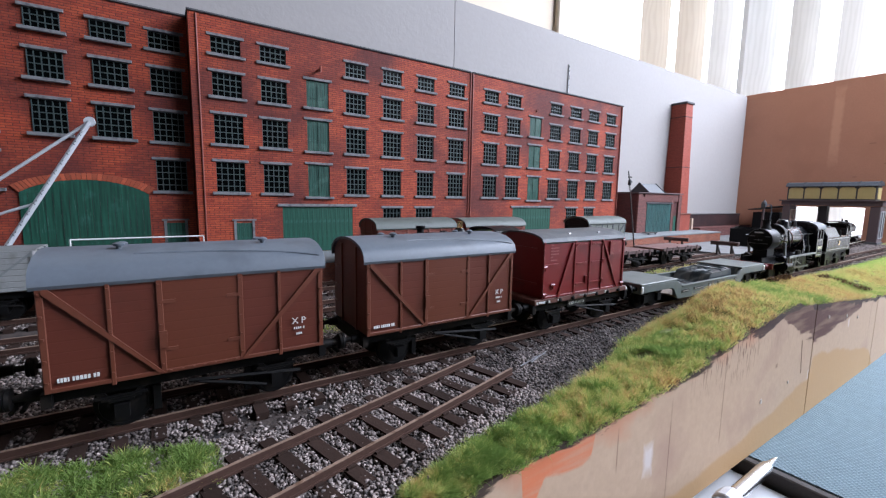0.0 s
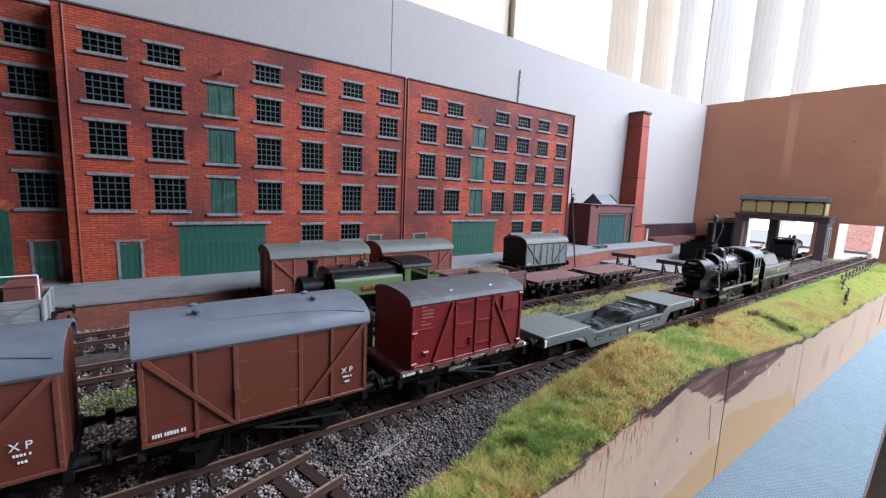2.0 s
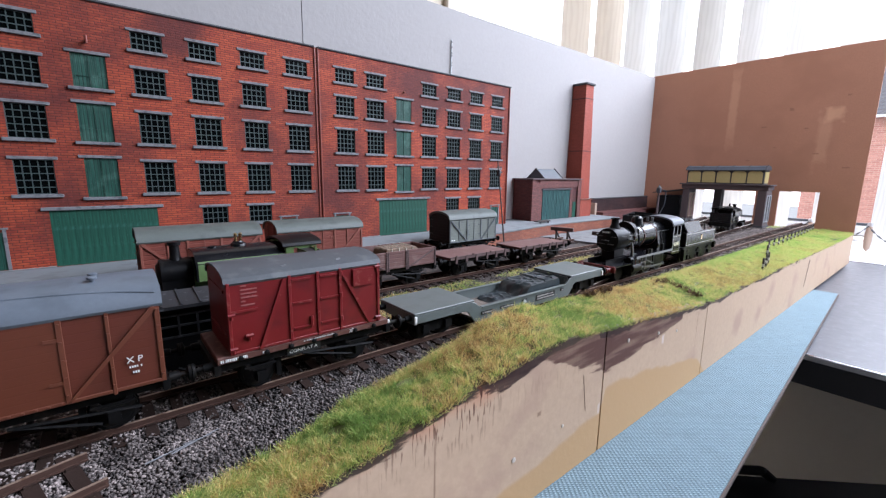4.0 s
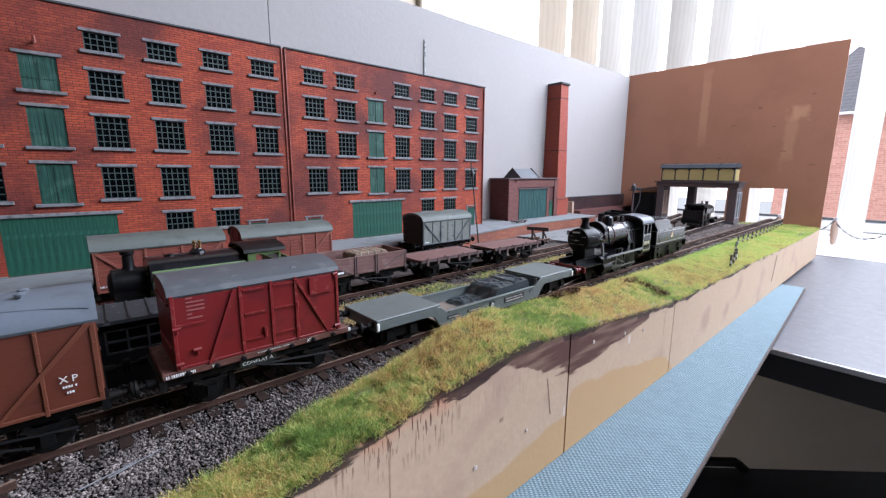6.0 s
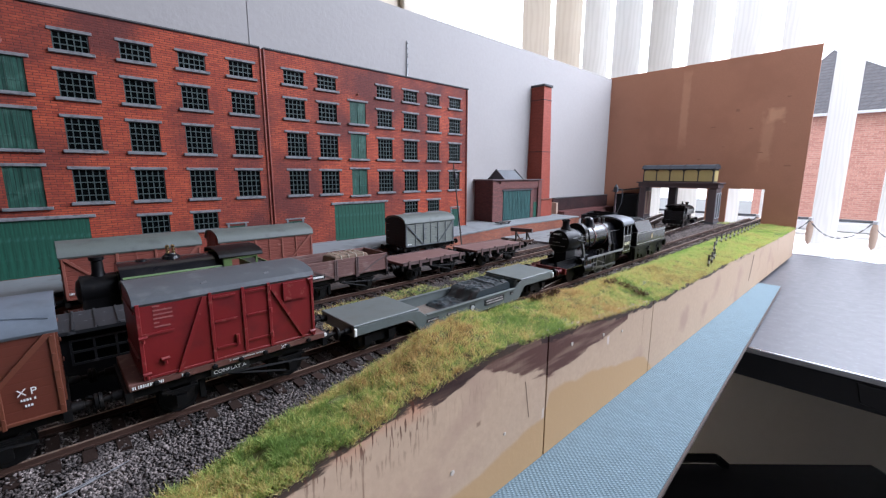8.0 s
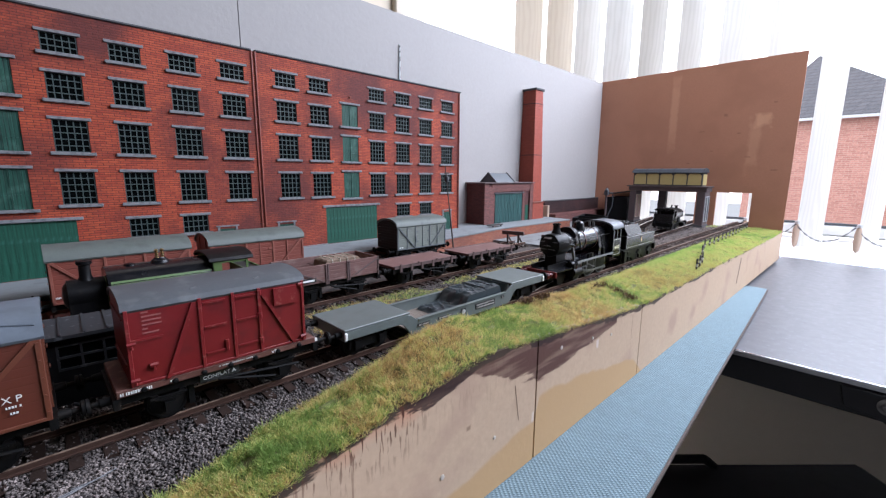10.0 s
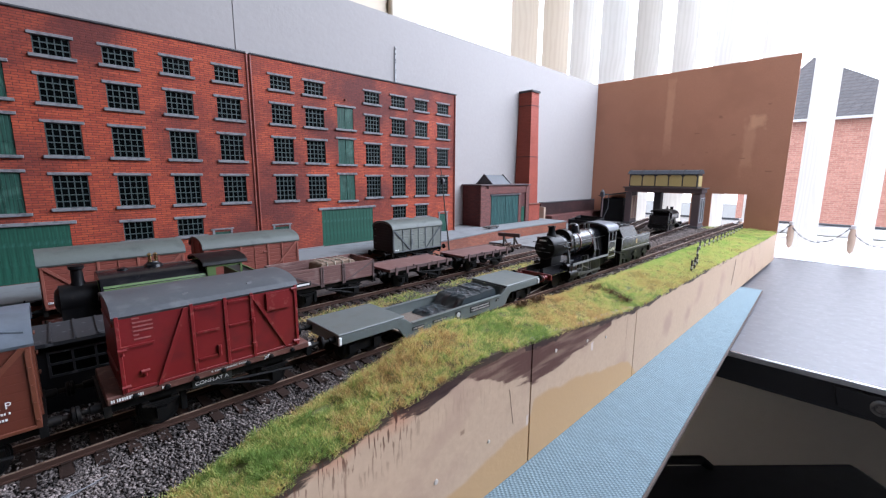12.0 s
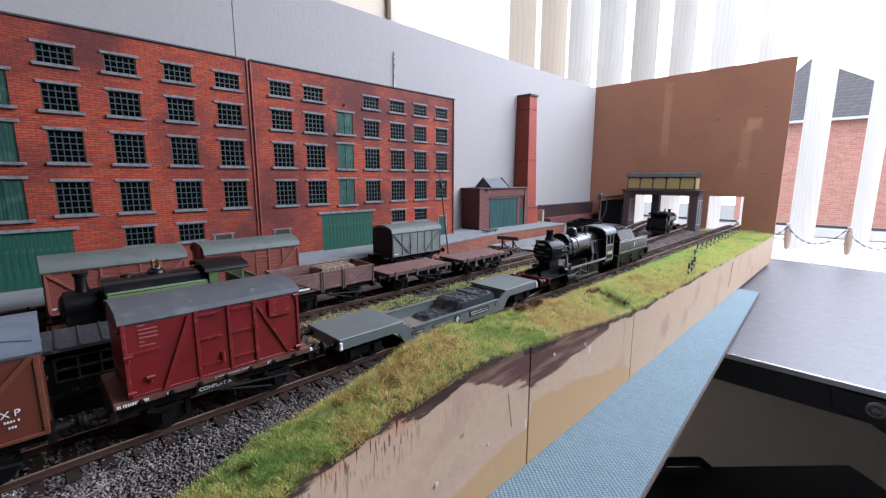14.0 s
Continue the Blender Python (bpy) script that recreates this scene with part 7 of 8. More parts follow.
green = saddle_tank(0.1130, 0.2485, label="green saddle tank engine with a black top and red rods")
green.matrix_basis = green.matrix_basis @ Matrix.Diagonal((1, 1, 0.95, 1))
tiny = saddle_tank(0.9150, 0.2175, 183, "loco", "loco_dull", True, "small black tank engine standing by the bridge", "loco_dull")
tiny.matrix_basis = tiny.matrix_basis @ Matrix.Diagonal((0.90, 0.94, 0.83, 1))


# ---- wagons in the sidings ----
def open_wagon(label, x, y, body, trim, length=0.066, tall=0.0120, turn=0):
    o = thing("open_wagon", label, "wagon", (x, y, RAIL), turn)
    underframe(o, length, 0.037)
    h, f = length / 2, 0.0150
    bm = N()
    for s in (-1, 1):
        a, b = sorted((s * 0.0155, s * 0.0145))
        box(bm, -h, h, a, b, f, f + tall)
        a, b = sorted((s * h, s * (h - 0.001)))
        box(bm, a, b, -0.0145, 0.0145, f, f + tall)
    part("body", bm, body, o, bevel=0.00015)
    part("floor", box(N(), -h + 0.001, h - 0.001, -0.0145, 0.0145, f - 0.0005, f + 0.0008), "deck_wood", o)
    bm = box(N(), -0.0005, 0.0005, -0.0161, -0.0155, f - 0.0015, f + tall)
    for k in range(4):
        lathe(bm, [(0.00032, -0.01605), (0.0002, -0.0164)], (0, 0, f + 0.0012 + k * tall / 4.2), 1, 6)
    strap = part("strapping", bm, trim, o)
    strap.matrix_basis = pose(-0.0090, 0, 0)
    for u in (-0.0075, 0.0075, 0.0090, -h + 0.0007, h - 0.0007):
        again(strap, u)
    for s in (-1, 1):
        bm = N()
        prism(bm, [(s * 0.0095, f), (s * 0.0108, f), (s * (h - 0.001), f + tall - 0.002), (s * (h - 0.001), f + tall - 0.0006)], 1, -0.0160, -0.0155)
        part("diagonal_strap", bm, trim, o)
    for s in (-1, 1):
        for yy in (-0.007, 0.007):
            part("end_stanchion", box(N(), *sorted((s * h, s * (h + 0.0008))), yy - 0.0008, yy + 0.0008, f - 0.002, f + tall), trim, o)
    part("marking_plate", box(N(), -0.0285, -0.0165, -0.0158, -0.0155, f + 0.0012, f + 0.0042), "label_black", o)
    part("marking", box(N(), -0.0275, -0.0178, -0.0160, -0.0158, f + 0.0020, f + 0.0032), "white", o, "white number bar")
    return o


GW = open_wagon("light grey planked open wagon carrying crates and drums", -0.0225, 0.3015, "wagon_grey", "greyvan_trim", length=0.0600, tall=0.0115)
part("hoop_rail", tube(tube(tube(N(), (-0.029, -0.0148, 0.0265), (-0.029, -0.0148, 0.0385), 0.0004, 6), (-0.029, -0.0148, 0.0385), (0.0285, -0.0148, 0.0385), 0.0004, 6), (0.0285, -0.0148, 0.0385), (0.0285, -0.0148, 0.0265), 0.0004, 6), "white", GW, "thin white sheet rail")
for a, b, t in ((-0.0205, -0.0010, 0.0150), (0.0150, 0.0270, 0.0160)):
    cr = thing("crate", "dark red painted crate standing in the open wagon", "crate", (-0.0225 + (a + b) / 2, 0.3000, RAIL + 0.0158), group="crates in the grey wagon")
    w = (b - a) / 2
    part("body", box(N(), -w, w, -0.008, 0.008, 0, t), "crate", cr, bevel=0.0004)
    part("lid", box(N(), -w - 0.0004, w + 0.0004, -0.0084, 0.0084, t, t + 0.0012), "crate", cr, bevel=0.0003)
for u in (0.0035, 0.0108):
    dr = thing("drum", "pale cream drum standing in the open wagon", "drum", (-0.0225 + u, 0.2975, RAIL + 0.0158), group="drums in the grey wagon")
    lathe(bm := N(), [(0.0034, 0), (0.0036, 0.0003), (0.0036, 0.0050), (0.0038, 0.0052), (0.0036, 0.0054), (0.0036, 0.0138), (0.0034, 0.0140)], (0, 0, 0), 2, 20)
    part("body", bm, "barrel", dr, smooth=True)
    lathe(bm := N(), [(0.0037, 0.0140), (0.0038, 0.0148), (0.0034, 0.0149)], (0, 0, 0), 2, 20)
    part("lid", bm, "white", dr, smooth=True)

# the crane wagon at the left, with its lattice-stiffened jib
open_wagon("light grey open wagon under the crane jib", -0.0960, 0.3010, "wagon_grey", "greyvan_trim", length=0.0620, tall=0.0190)
cn = thing("yard_crane", "pale blue-grey yard crane with a raised jib", "crane", (-0.0960, 0.338, 0.0190))
part("pedestal", lathe(N(), [(0.011, 0), (0.010, 0.003), (0.006, 0.005), (0.005, 0.022), (0.006, 0.024)], (0, 0, 0), 2, 18), "crane", cn, smooth=True)
bm = N()
J0, J1 = Vector((0.006, -0.001, 0.010)), Vector((0.0500, 0.004, 0.0905))
for s in (-0.0014, 0.0014):
    tube(bm, J0 + Vector((0, s, 0)), J1 + Vector((0, s, 0)), 0.0012, 8)
for k in range(14):
    u = k / 14
    p, q = J0.lerp(J1, u), J0.lerp(J1, u + 1 / 14)
    tube(bm, p + Vector((0, -0.0014, 0)), q + Vector((0, 0.0014, 0)), 0.0004, 5)
jib = part("jib", bm, "crane", cn)
# dark tick marks laid on the jib's near side
bm = N()
way = (J1 - J0).normalized()
for k in range(13):
    p = J0.lerp(J1, (k + 0.6) / 14) + Vector((0, -0.0026, 0))
    tube(bm, p - way * 0.0007 + Vector((0.0006, 0, 0)), p + way * 0.0005 - Vector((0.0007, 0, 0)), 0.00022, 5)
    tube(bm, p + way * 0.0012, p + way * 0.0022, 0.00016, 5)
part("lattice_slot", bm, "label_black", jib, "small dark tick marks along the jib")
bm = N()
tube(bm, (-0.028, 0.0, 0.022), J1, 0.0009, 8)
tube(bm, (-0.028, 0.002, 0.022), J0.lerp(J1, 0.40), 0.0008, 8)
tube(bm, (-0.004, 0.0, 0.020), (-0.030, 0.0, 0.022), 0.0012, 8)
part("tie_rod", bm, "crane", cn)
lathe(bm := N(), [(0.0027, -0.0014), (0.0029, 0.0), (0.0027, 0.0014)], J1, 1, 20)
part("jib_pulley", bm, "crane", cn, smooth=True)

open_wagon("purple-brown planked open wagon with a roped bale", 0.2575, 0.2480, "wagon_brown", "wagon_trim", length=0.0680, tall=0.0122)
bale = thing("bale", "roped beige bale lying in the brown open wagon", "bale", (0.2668, 0.2490, RAIL + 0.0158))
bm = N()
nx, ny = 26, 14
grid = {}
for i in range(nx + 1):
    for j in range(ny + 1):
        u, v = i / nx * 2 - 1, j / ny * 2 - 1
        z = 0.0120 * (1 - abs(u) ** 16) ** 0.4 * (1 - abs(v) ** 14) ** 0.4 + 0.0007 * noise.noise((u * 9, v * 5, 2))
        grid[i, j] = bm.verts.new((u * 0.0150, v * 0.0100, max(0, z)))
for i in range(nx):
    for j in range(ny):
        bm.faces.new((grid[i, j], grid[i + 1, j], grid[i + 1, j + 1], grid[i, j + 1]))
part("sacking", bm, "sack", bale, smooth=True)
bm = N()
for u in (-0.009, -0.003, 0.003, 0.009):
    tube(bm, (u, -0.0103, 0.002), (u, -0.0090, 0.0119), 0.0003, 5)
    tube(bm, (u, -0.0090, 0.0121), (u, 0.0090, 0.0123), 0.0003, 5)
part("rope", bm, "barrel", bale)


def flat_wagon(x, y, turn=0):
    o = thing("flat_wagon", "low purple-brown flat wagon in the siding", "wagon", (x, y, RAIL), turn, "flat wagons in the siding")
    underframe(o, 0.068, 0.040)
    part("deck", box(N(), -0.034, 0.034, -0.0155, 0.0155, 0.0146, 0.0166), "wagon_brown", o, bevel=0.0002)
    bm = N()
    for s in (-1, 1):
        box(bm, -0.034, 0.034, s * 0.0155 - 0.0004, s * 0.0155 + 0.0004, 0.0146, 0.0171)
    for u in (-0.028, -0.017, -0.006, 0.006, 0.017, 0.028):
        box(bm, u - 0.0010, u + 0.0010, -0.0165, -0.0158, 0.0118, 0.0174)
    part("side_rail", bm, "wagon_trim", o)
    bm = N()
    for u in (-0.028, -0.010, 0.010, 0.028):
        box(bm, u - 0.0006, u + 0.0006, -0.0166, -0.0156, 0.0166, 0.0182)
    part("stake_pocket", bm, "wagon_trim", o)
    return o


flat_wagon(0.3395, 0.2470)
flat_wagon(0.4225, 0.2450, -0.8)

# the blackened trackside hut
hut = thing("trackside_hut", "small blackened wooden hut with a felted roof", "hut", (0.1215, 0.2010, 0.0030), -2)
bm = N()
hw, hd, hh = 0.0155, 0.0105, 0.0272
mill_wall(bm, -hw, hw, 0, hh, -hd, hd, [(-0.0085, 0.0125, 0.0145, 0.0240)], 0.0010)
part("wall", bm, "hut", hut)
w = part("window", box(N(), -0.0085, 0.0125, -hd + 0.0008, -hd + 0.0010, 0.0145, 0.0240), "pane", hut)
bm = N()
for u in (-0.0085, -0.0015, 0.0055, 0.0125):
    box(bm, u - 0.0004, u + 0.0004, -hd - 0.0002, -hd + 0.0008, 0.0145, 0.0240)
for u in (0.0145, 0.0193, 0.0240):
    box(bm, -0.0089, 0.0129, -hd - 0.0002, -hd + 0.0007, u - 0.0004, u + 0.0004)
part("glazing", bm, "hut_roof", w)
bm = N()
prism(bm, [(-hd - 0.0022, hh), (hd + 0.0018, hh + 0.0008), (hd + 0.0018, hh + 0.0024), (-hd - 0.0022, hh + 0.0014)], 0, -hw - 0.002, hw + 0.002)
rf = part("roof", bm, "hut_roof", hut, "felted roof with pale battens")
bm = N()
for u in (-0.0145, -0.0072, 0.0, 0.0072, 0.0145):
    prism(bm, [(-hd - 0.002, hh + 0.0015), (hd + 0.0016, hh + 0.0025), (hd + 0.0016, hh + 0.0029), (-hd - 0.002, hh + 0.0019)], 0, u - 0.0004, u + 0.0004)
part("batten", bm, "hut_roof", rf)

# the coal bin and the water crane in the yard
bin_ = thing("coal_bin", "open black timber coal bin in the yard", "coal bin", (0.0, 0.0, 0.0043))
bm = N()
P = [Vector((0.703, 0.299, 0)), Vector((0.709, 0.2625, 0)), Vector((0.771, 0.278, 0)), Vector((0.781, 0.321, 0))]
for a, b in zip(P + [P[0].lerp(P[3], 0.45)], P[1:] + P[:1] + [P[1].lerp(P[2], 0.45)]):
    d = (b - a).normalized().cross(Vector((0, 0, 1))) * 0.002
    prism(bm, [((a).x, a.y), (b.x, b.y), ((b + d).x, (b + d).y), ((a + d).x, (a + d).y)], 2, 0, 0.0256)
part("wall", bm, "hut", bin_)
bm = N()
rg = random.Random(8)
for k in range(120):
    u, v = rg.random(), rg.random()
    p = P[0].lerp(P[1], u).lerp(P[3].lerp(P[2], u), v)
    bmesh.ops.create_icosphere(bm, subdivisions=1, radius=rg.uniform(0.0012, 0.0024), matrix=pose(p.x, p.y, 0.004 + rg.uniform(0, 0.002), rg.uniform(0, 90)))
part("coal", bm, "coal", bin_)
wc = thing("water_crane", "slim dark grey water crane with a hanging hose beside the yard", "water crane", (0.8055, 0.2970, 0.0043))
part("column", lathe(N(), [(0.0036, 0), (0.0034, 0.003), (0.0019, 0.005), (0.0016, 0.056), (0.0020, 0.057)], (0, 0, 0), 2, 14), "purple_stone", wc, smooth=True)
part("head", box(N(), -0.0030, 0.0030, -0.0032, 0.0032, 0.0570, 0.0640), "slate", wc, "square dark head", bevel=0.0005)
part("finial", lathe(N(), [(0.0036, 0.0640), (0.0036, 0.0652), (0.0012, 0.0680), (0.0004, 0.0700)], (0, 0, 0), 2, 12), "dark_stone", wc, smooth=True)
bm = N()
line = [Vector(p) for p in ((0.001, -0.003, 0.0615), (0.004, -0.0085, 0.0612), (0.0045, -0.0095, 0.050), (0.0040, -0.0088, 0.038), (0.0015, -0.0050, 0.026), (0.0008, -0.0030, 0.018))]
for p, q in zip(line, line[1:]):
    tube(bm, p, q, 0.0008, 8)
part("hose", bm, "slate", wc, smooth=True)


def buffer_stop(x, y, turn):
    o = thing("buffer_stop", "dark red-brown timber buffer stop at the end of a siding", "buffer stop", (x, y, 0.0030), turn, "buffer stops")
    part("beam", box(N(), -0.0018, 0.0018, -0.0150, 0.0150, 0.0130, 0.0178), "wagon_trim", o, bevel=0.0003)
    for yy in (-0.0075, 0.0075):
        p = part("post", box(N(), -0.001, 0.001, yy - 0.001, yy + 0.001, 0, 0.0130), "timber", o)
        part("strut", prism(N(), [(0.001, 0.0125), (0.001, 0.0105), (0.0130, 0.0), (0.0155, 0.0)], 1, yy - 0.0008, yy + 0.0008), "timber", o)
    return o


buffer_stop(0.5625, 0.2490, 8)
buffer_stop(0.5600, 0.3070, 14)

# the tall thin signal post on the platform, leaning a little
sg = thing("signal_post", "thin black leaning post with a lamp head between the sidings", "signal", (0.4195, 0.2772, 0.0022))
part("post", tube(N(), (0, 0, 0), (0.0002, 0.0155, 0.099), 0.0008, 8, 0.0005), "timber", sg)
bm = N()
lathe(bm, [(0.0006, 0.0830), (0.0019, 0.0838), (0.0019, 0.0885), (0.0008, 0.0900)], (0.0002, 0.0132, 0), 2, 10)
tube(bm, (0.0002, 0.0136, 0.0865), (0.0042, 0.0136, 0.0872), 0.0011, 8)
part("lamp_head", bm, "black", sg, smooth=True)
part("arm", box(N(), -0.0028, 0.0034, 0.0128, 0.0136, 0.0915, 0.0930), "timber", sg)
for k in range(6):
    part("rung", box(N(), -0.0014, 0.0016, 0.0018 + 0.0022 * k, 0.0024 + 0.0022 * k, 0.0148 + 0.0138 * k, 0.0153 + 0.0138 * k), "timber", sg)
tr = thing("platform_trolley", "low dark trolley standing on the platform edge", "trolley", (0.590, 0.362, 0.0192))
part("bed", box(N(), -0.014, 0.014, -0.004, 0.004, 0.002, 0.0035), "timber", tr, bevel=0.0003)
for u in (-0.009, 0.009):
    part("wheel", lathe(N(), [(0.0016, -0.0044), (0.0016, -0.0032)], (u, 0, 0.0016), 1, 10), "black", tr)

# the lineside fence on the bank
FENCE = [(0.5600, 0.0915), (0.5780, 0.0935), (0.5960, 0.0960), (0.645, 0.1085), (0.692, 0.1180)] + [(0.692 + 0.0262 * k, 0.1180 + 0.0011 * k) for k in range(1, 13)]

# ---- tracks ----
def smooth_line(points, step=0.004):
    """Points along a smooth curve through the given ones."""
    P = [Vector((*p, 0)) for p in points]
    P = [2 * P[0] - P[1]] + P + [2 * P[-1] - P[-2]]
    out = []
    for i in range(1, len(P) - 2):
        n = max(2, int((P[i + 1] - P[i]).length / step))
        for k in range(n):
            u = k / n
            a, b, c, d = P[i - 1:i + 3]
            out.append(0.5 * ((2 * b) + (c - a) * u + (2 * a - 5 * b + 4 * c - d) * u * u + (3 * b - a - 3 * c + d) * u ** 3))
    out.append(P[-2])
    return out


def sweep(bm, line, off, w, z0, z1):
    prev = None
    for i, p in enumerate(line):
        d = (line[min(i + 1, len(line) - 1)] - line[max(i - 1, 0)]).normalized()
        s = Vector((-d.y, d.x, 0))
        ring = [bm.verts.new((q.x, q.y, z)) for q, z in ((p + s * (off - w), z0), (p + s * (off + w), z0), (p + s * (off + w), z1), (p + s * (off - w), z1))]
        if prev:
            for k in range(4):
                bm.faces.new((prev[k], prev[(k + 1) % 4], ring[(k + 1) % 4], ring[k]))
        prev = ring


SLEEPER = None
TRACKS = []


def track(label, points, start=0.0, spacing=0.0086, name="track", head="railtop"):
    """Two rails, each with a worn head, on single sleepers."""
    global SLEEPER
    o = thing(name, label, "railway track", kind="structure")
    line = smooth_line(points)
    TRACKS.append(line)
    for off in (-0.0086, 0.0086):
        bm = N()
        sweep(bm, line, off, 0.00075, 0.0036, 0.0042)
        sweep(bm, line, off, 0.00035, 0.0042, 0.0052)
        sweep(bm, line, off, 0.00055, 0.0052, 0.00585)
        r = part("rail", bm, "rail", o)
        bm = N()
        # heads with the painted glint are also drawn wider
        sweep(bm, line, off, 0.00054 if head == "railglint" else 0.00042, 0.00586, 0.0060)
        part("rail_head", bm, head, r, "bright worn rail head")
    run, want = 0.0, start
    for a, b in zip(line, line[1:]):
        seg = (b - a).length
        while want < run + seg:
            p = a.lerp(b, (want - run) / seg)
            if SLEEPER is None:
                bm = box(N(), -0.0018, 0.0018, -0.0168, 0.0168, 0.0008, 0.0034)
                for s in (-0.0086, 0.0086):
                    box(bm, -0.0012, 0.0012, s - 0.0016, s + 0.0016, 0.0034, 0.0040)
                q = part("sleeper", bm, "sleeper", o)
                SLEEPER = q.data
            else:
                q = new("sleeper", SLEEPER)
                q.parent = o
            q.matrix_basis = pose(p.x, p.y, 0, 0, 0, math.degrees(math.atan2(b.y - a.y, b.x - a.x)))
            want += spacing
        run += seg


track("running line with rusty rails on brown sleepers", [(-0.36, MAIN), (0.2, MAIN), (0.6, MAIN), (1.12, MAIN)])
track("siding behind the running line ending at a buffer stop", [(-0.36, 0.2490), (0.0, 0.2485), (0.35, 0.2475), (0.568, 0.2490)])
track("platform siding ending at a buffer stop", [(-0.36, 0.3005), (0.0, 0.3015), (0.2, 0.3035), (0.45, 0.3090), (0.575, 0.3065)])
track("short stub of siding in the foreground", [(-0.13, 0.0745), (-0.02, 0.1015), (0.0905, 0.1310)])
track("line curving away from the junction to the bridge", [(0.350, 0.1585), (0.386, 0.1635), (0.463, 0.1762), (0.52, 0.1868), (0.58, 0.1972), (0.64, 0.2045), (0.70, 0.2085), (0.80, 0.2135), (0.90, 0.2185), (1.10, 0.2285)], head="railglint")
track("line curving away from the junction to the far arch", [(0.500, 0.1830), (0.56, 0.1950), (0.60, 0.2062), (0.70, 0.2335), (0.82, 0.2635), (0.95, 0.2905), (1.10, 0.3140)], head="railglint")

# pale sticks dropped on the ballast beyond the stub
for a, b, r in (((0.1010, 0.1265), (0.1135, 0.1292), 0.00030), ((0.1075, 0.1270), (0.1215, 0.1318), 0.00026), ((0.1110, 0.1302), (0.1190, 0.1300), 0.00020)):
    tagged(part("stick", tube(N(), (*a, 0.0036), (*b, 0.0040), r, 6, r * 0.6), "stone"), "thin pale grey stick lying on the ballast", "stick")

# ---- grass bank between the running line and the front panels ----
FOOT = [(-0.35, 0.0875), (0.02, 0.0865), (0.034, 0.0885), (0.05, 0.0930), (0.07, 0.0980), (0.10, 0.1030), (0.135, 0.1110), (0.16, 0.1230), (0.186, 0.1300), (0.21, 0.1350), (0.26, 0.1400), (1.03, 0.1405)]
CREST = [(-0.35, 0.0015), (0.03, 0.0020), (0.10, 0.0030), (0.15, 0.0040), (0.172, 0.0060), (0.197, 0.0105), (0.214, 0.0160), (0.229, 0.0205), (0.25, 0.0228), (0.285, 0.0180), (0.315, 0.0178), (0.38, 0.0135), (0.48, 0.0095), (0.64, 0.0060), (0.94, 0.0030), (1.03, 0.0035)]


def bank(x, y):
    f = lerp(x, FOOT)
    s = (f - y) / max(1e-4, f - 0.0885)
    if s <= 0:
        return 0.0020
    c, t = lerp(x, CREST), lerp(x, RIM)
    bump = 0.0022 * noise.noise((x * 55, y * 70, 0.4)) + 0.0014 * noise.noise((x * 150, y * 150, 2.4))
    if s < 0.42:
        u = s / 0.42
        u = u * u * (3 - 2 * u)
        return 0.0020 + (c - 0.0020) * u + bump * u
    u = min(1, (s - 0.42) / 0.58)
    return c + (t + 0.0004 - c) * u + bump * (1 - 0.7 * u)


bm = N()
nx, ny = 300, 14
rows = []
for i in range(nx + 1):
    x = 0.02 + (1.0283 - 0.02) * (i / nx) ** 1.25
    f = lerp(x, FOOT)
    rows.append([bm.verts.new((x, f + (0.0889 - f) * j / ny, bank(x, f + (0.0889 - f) * j / ny) - (0.0012 if j == 0 else 0))) for j in range(ny + 1)])
for a, b in zip(rows, rows[1:]):
    for j in range(ny):
        bm.faces.new((a[j], a[j + 1], b[j + 1], b[j]))
tagged(part("grass_bank", bm, "bank", smooth=True), "low earth bank covered with static grass", "bank", kind="structure")


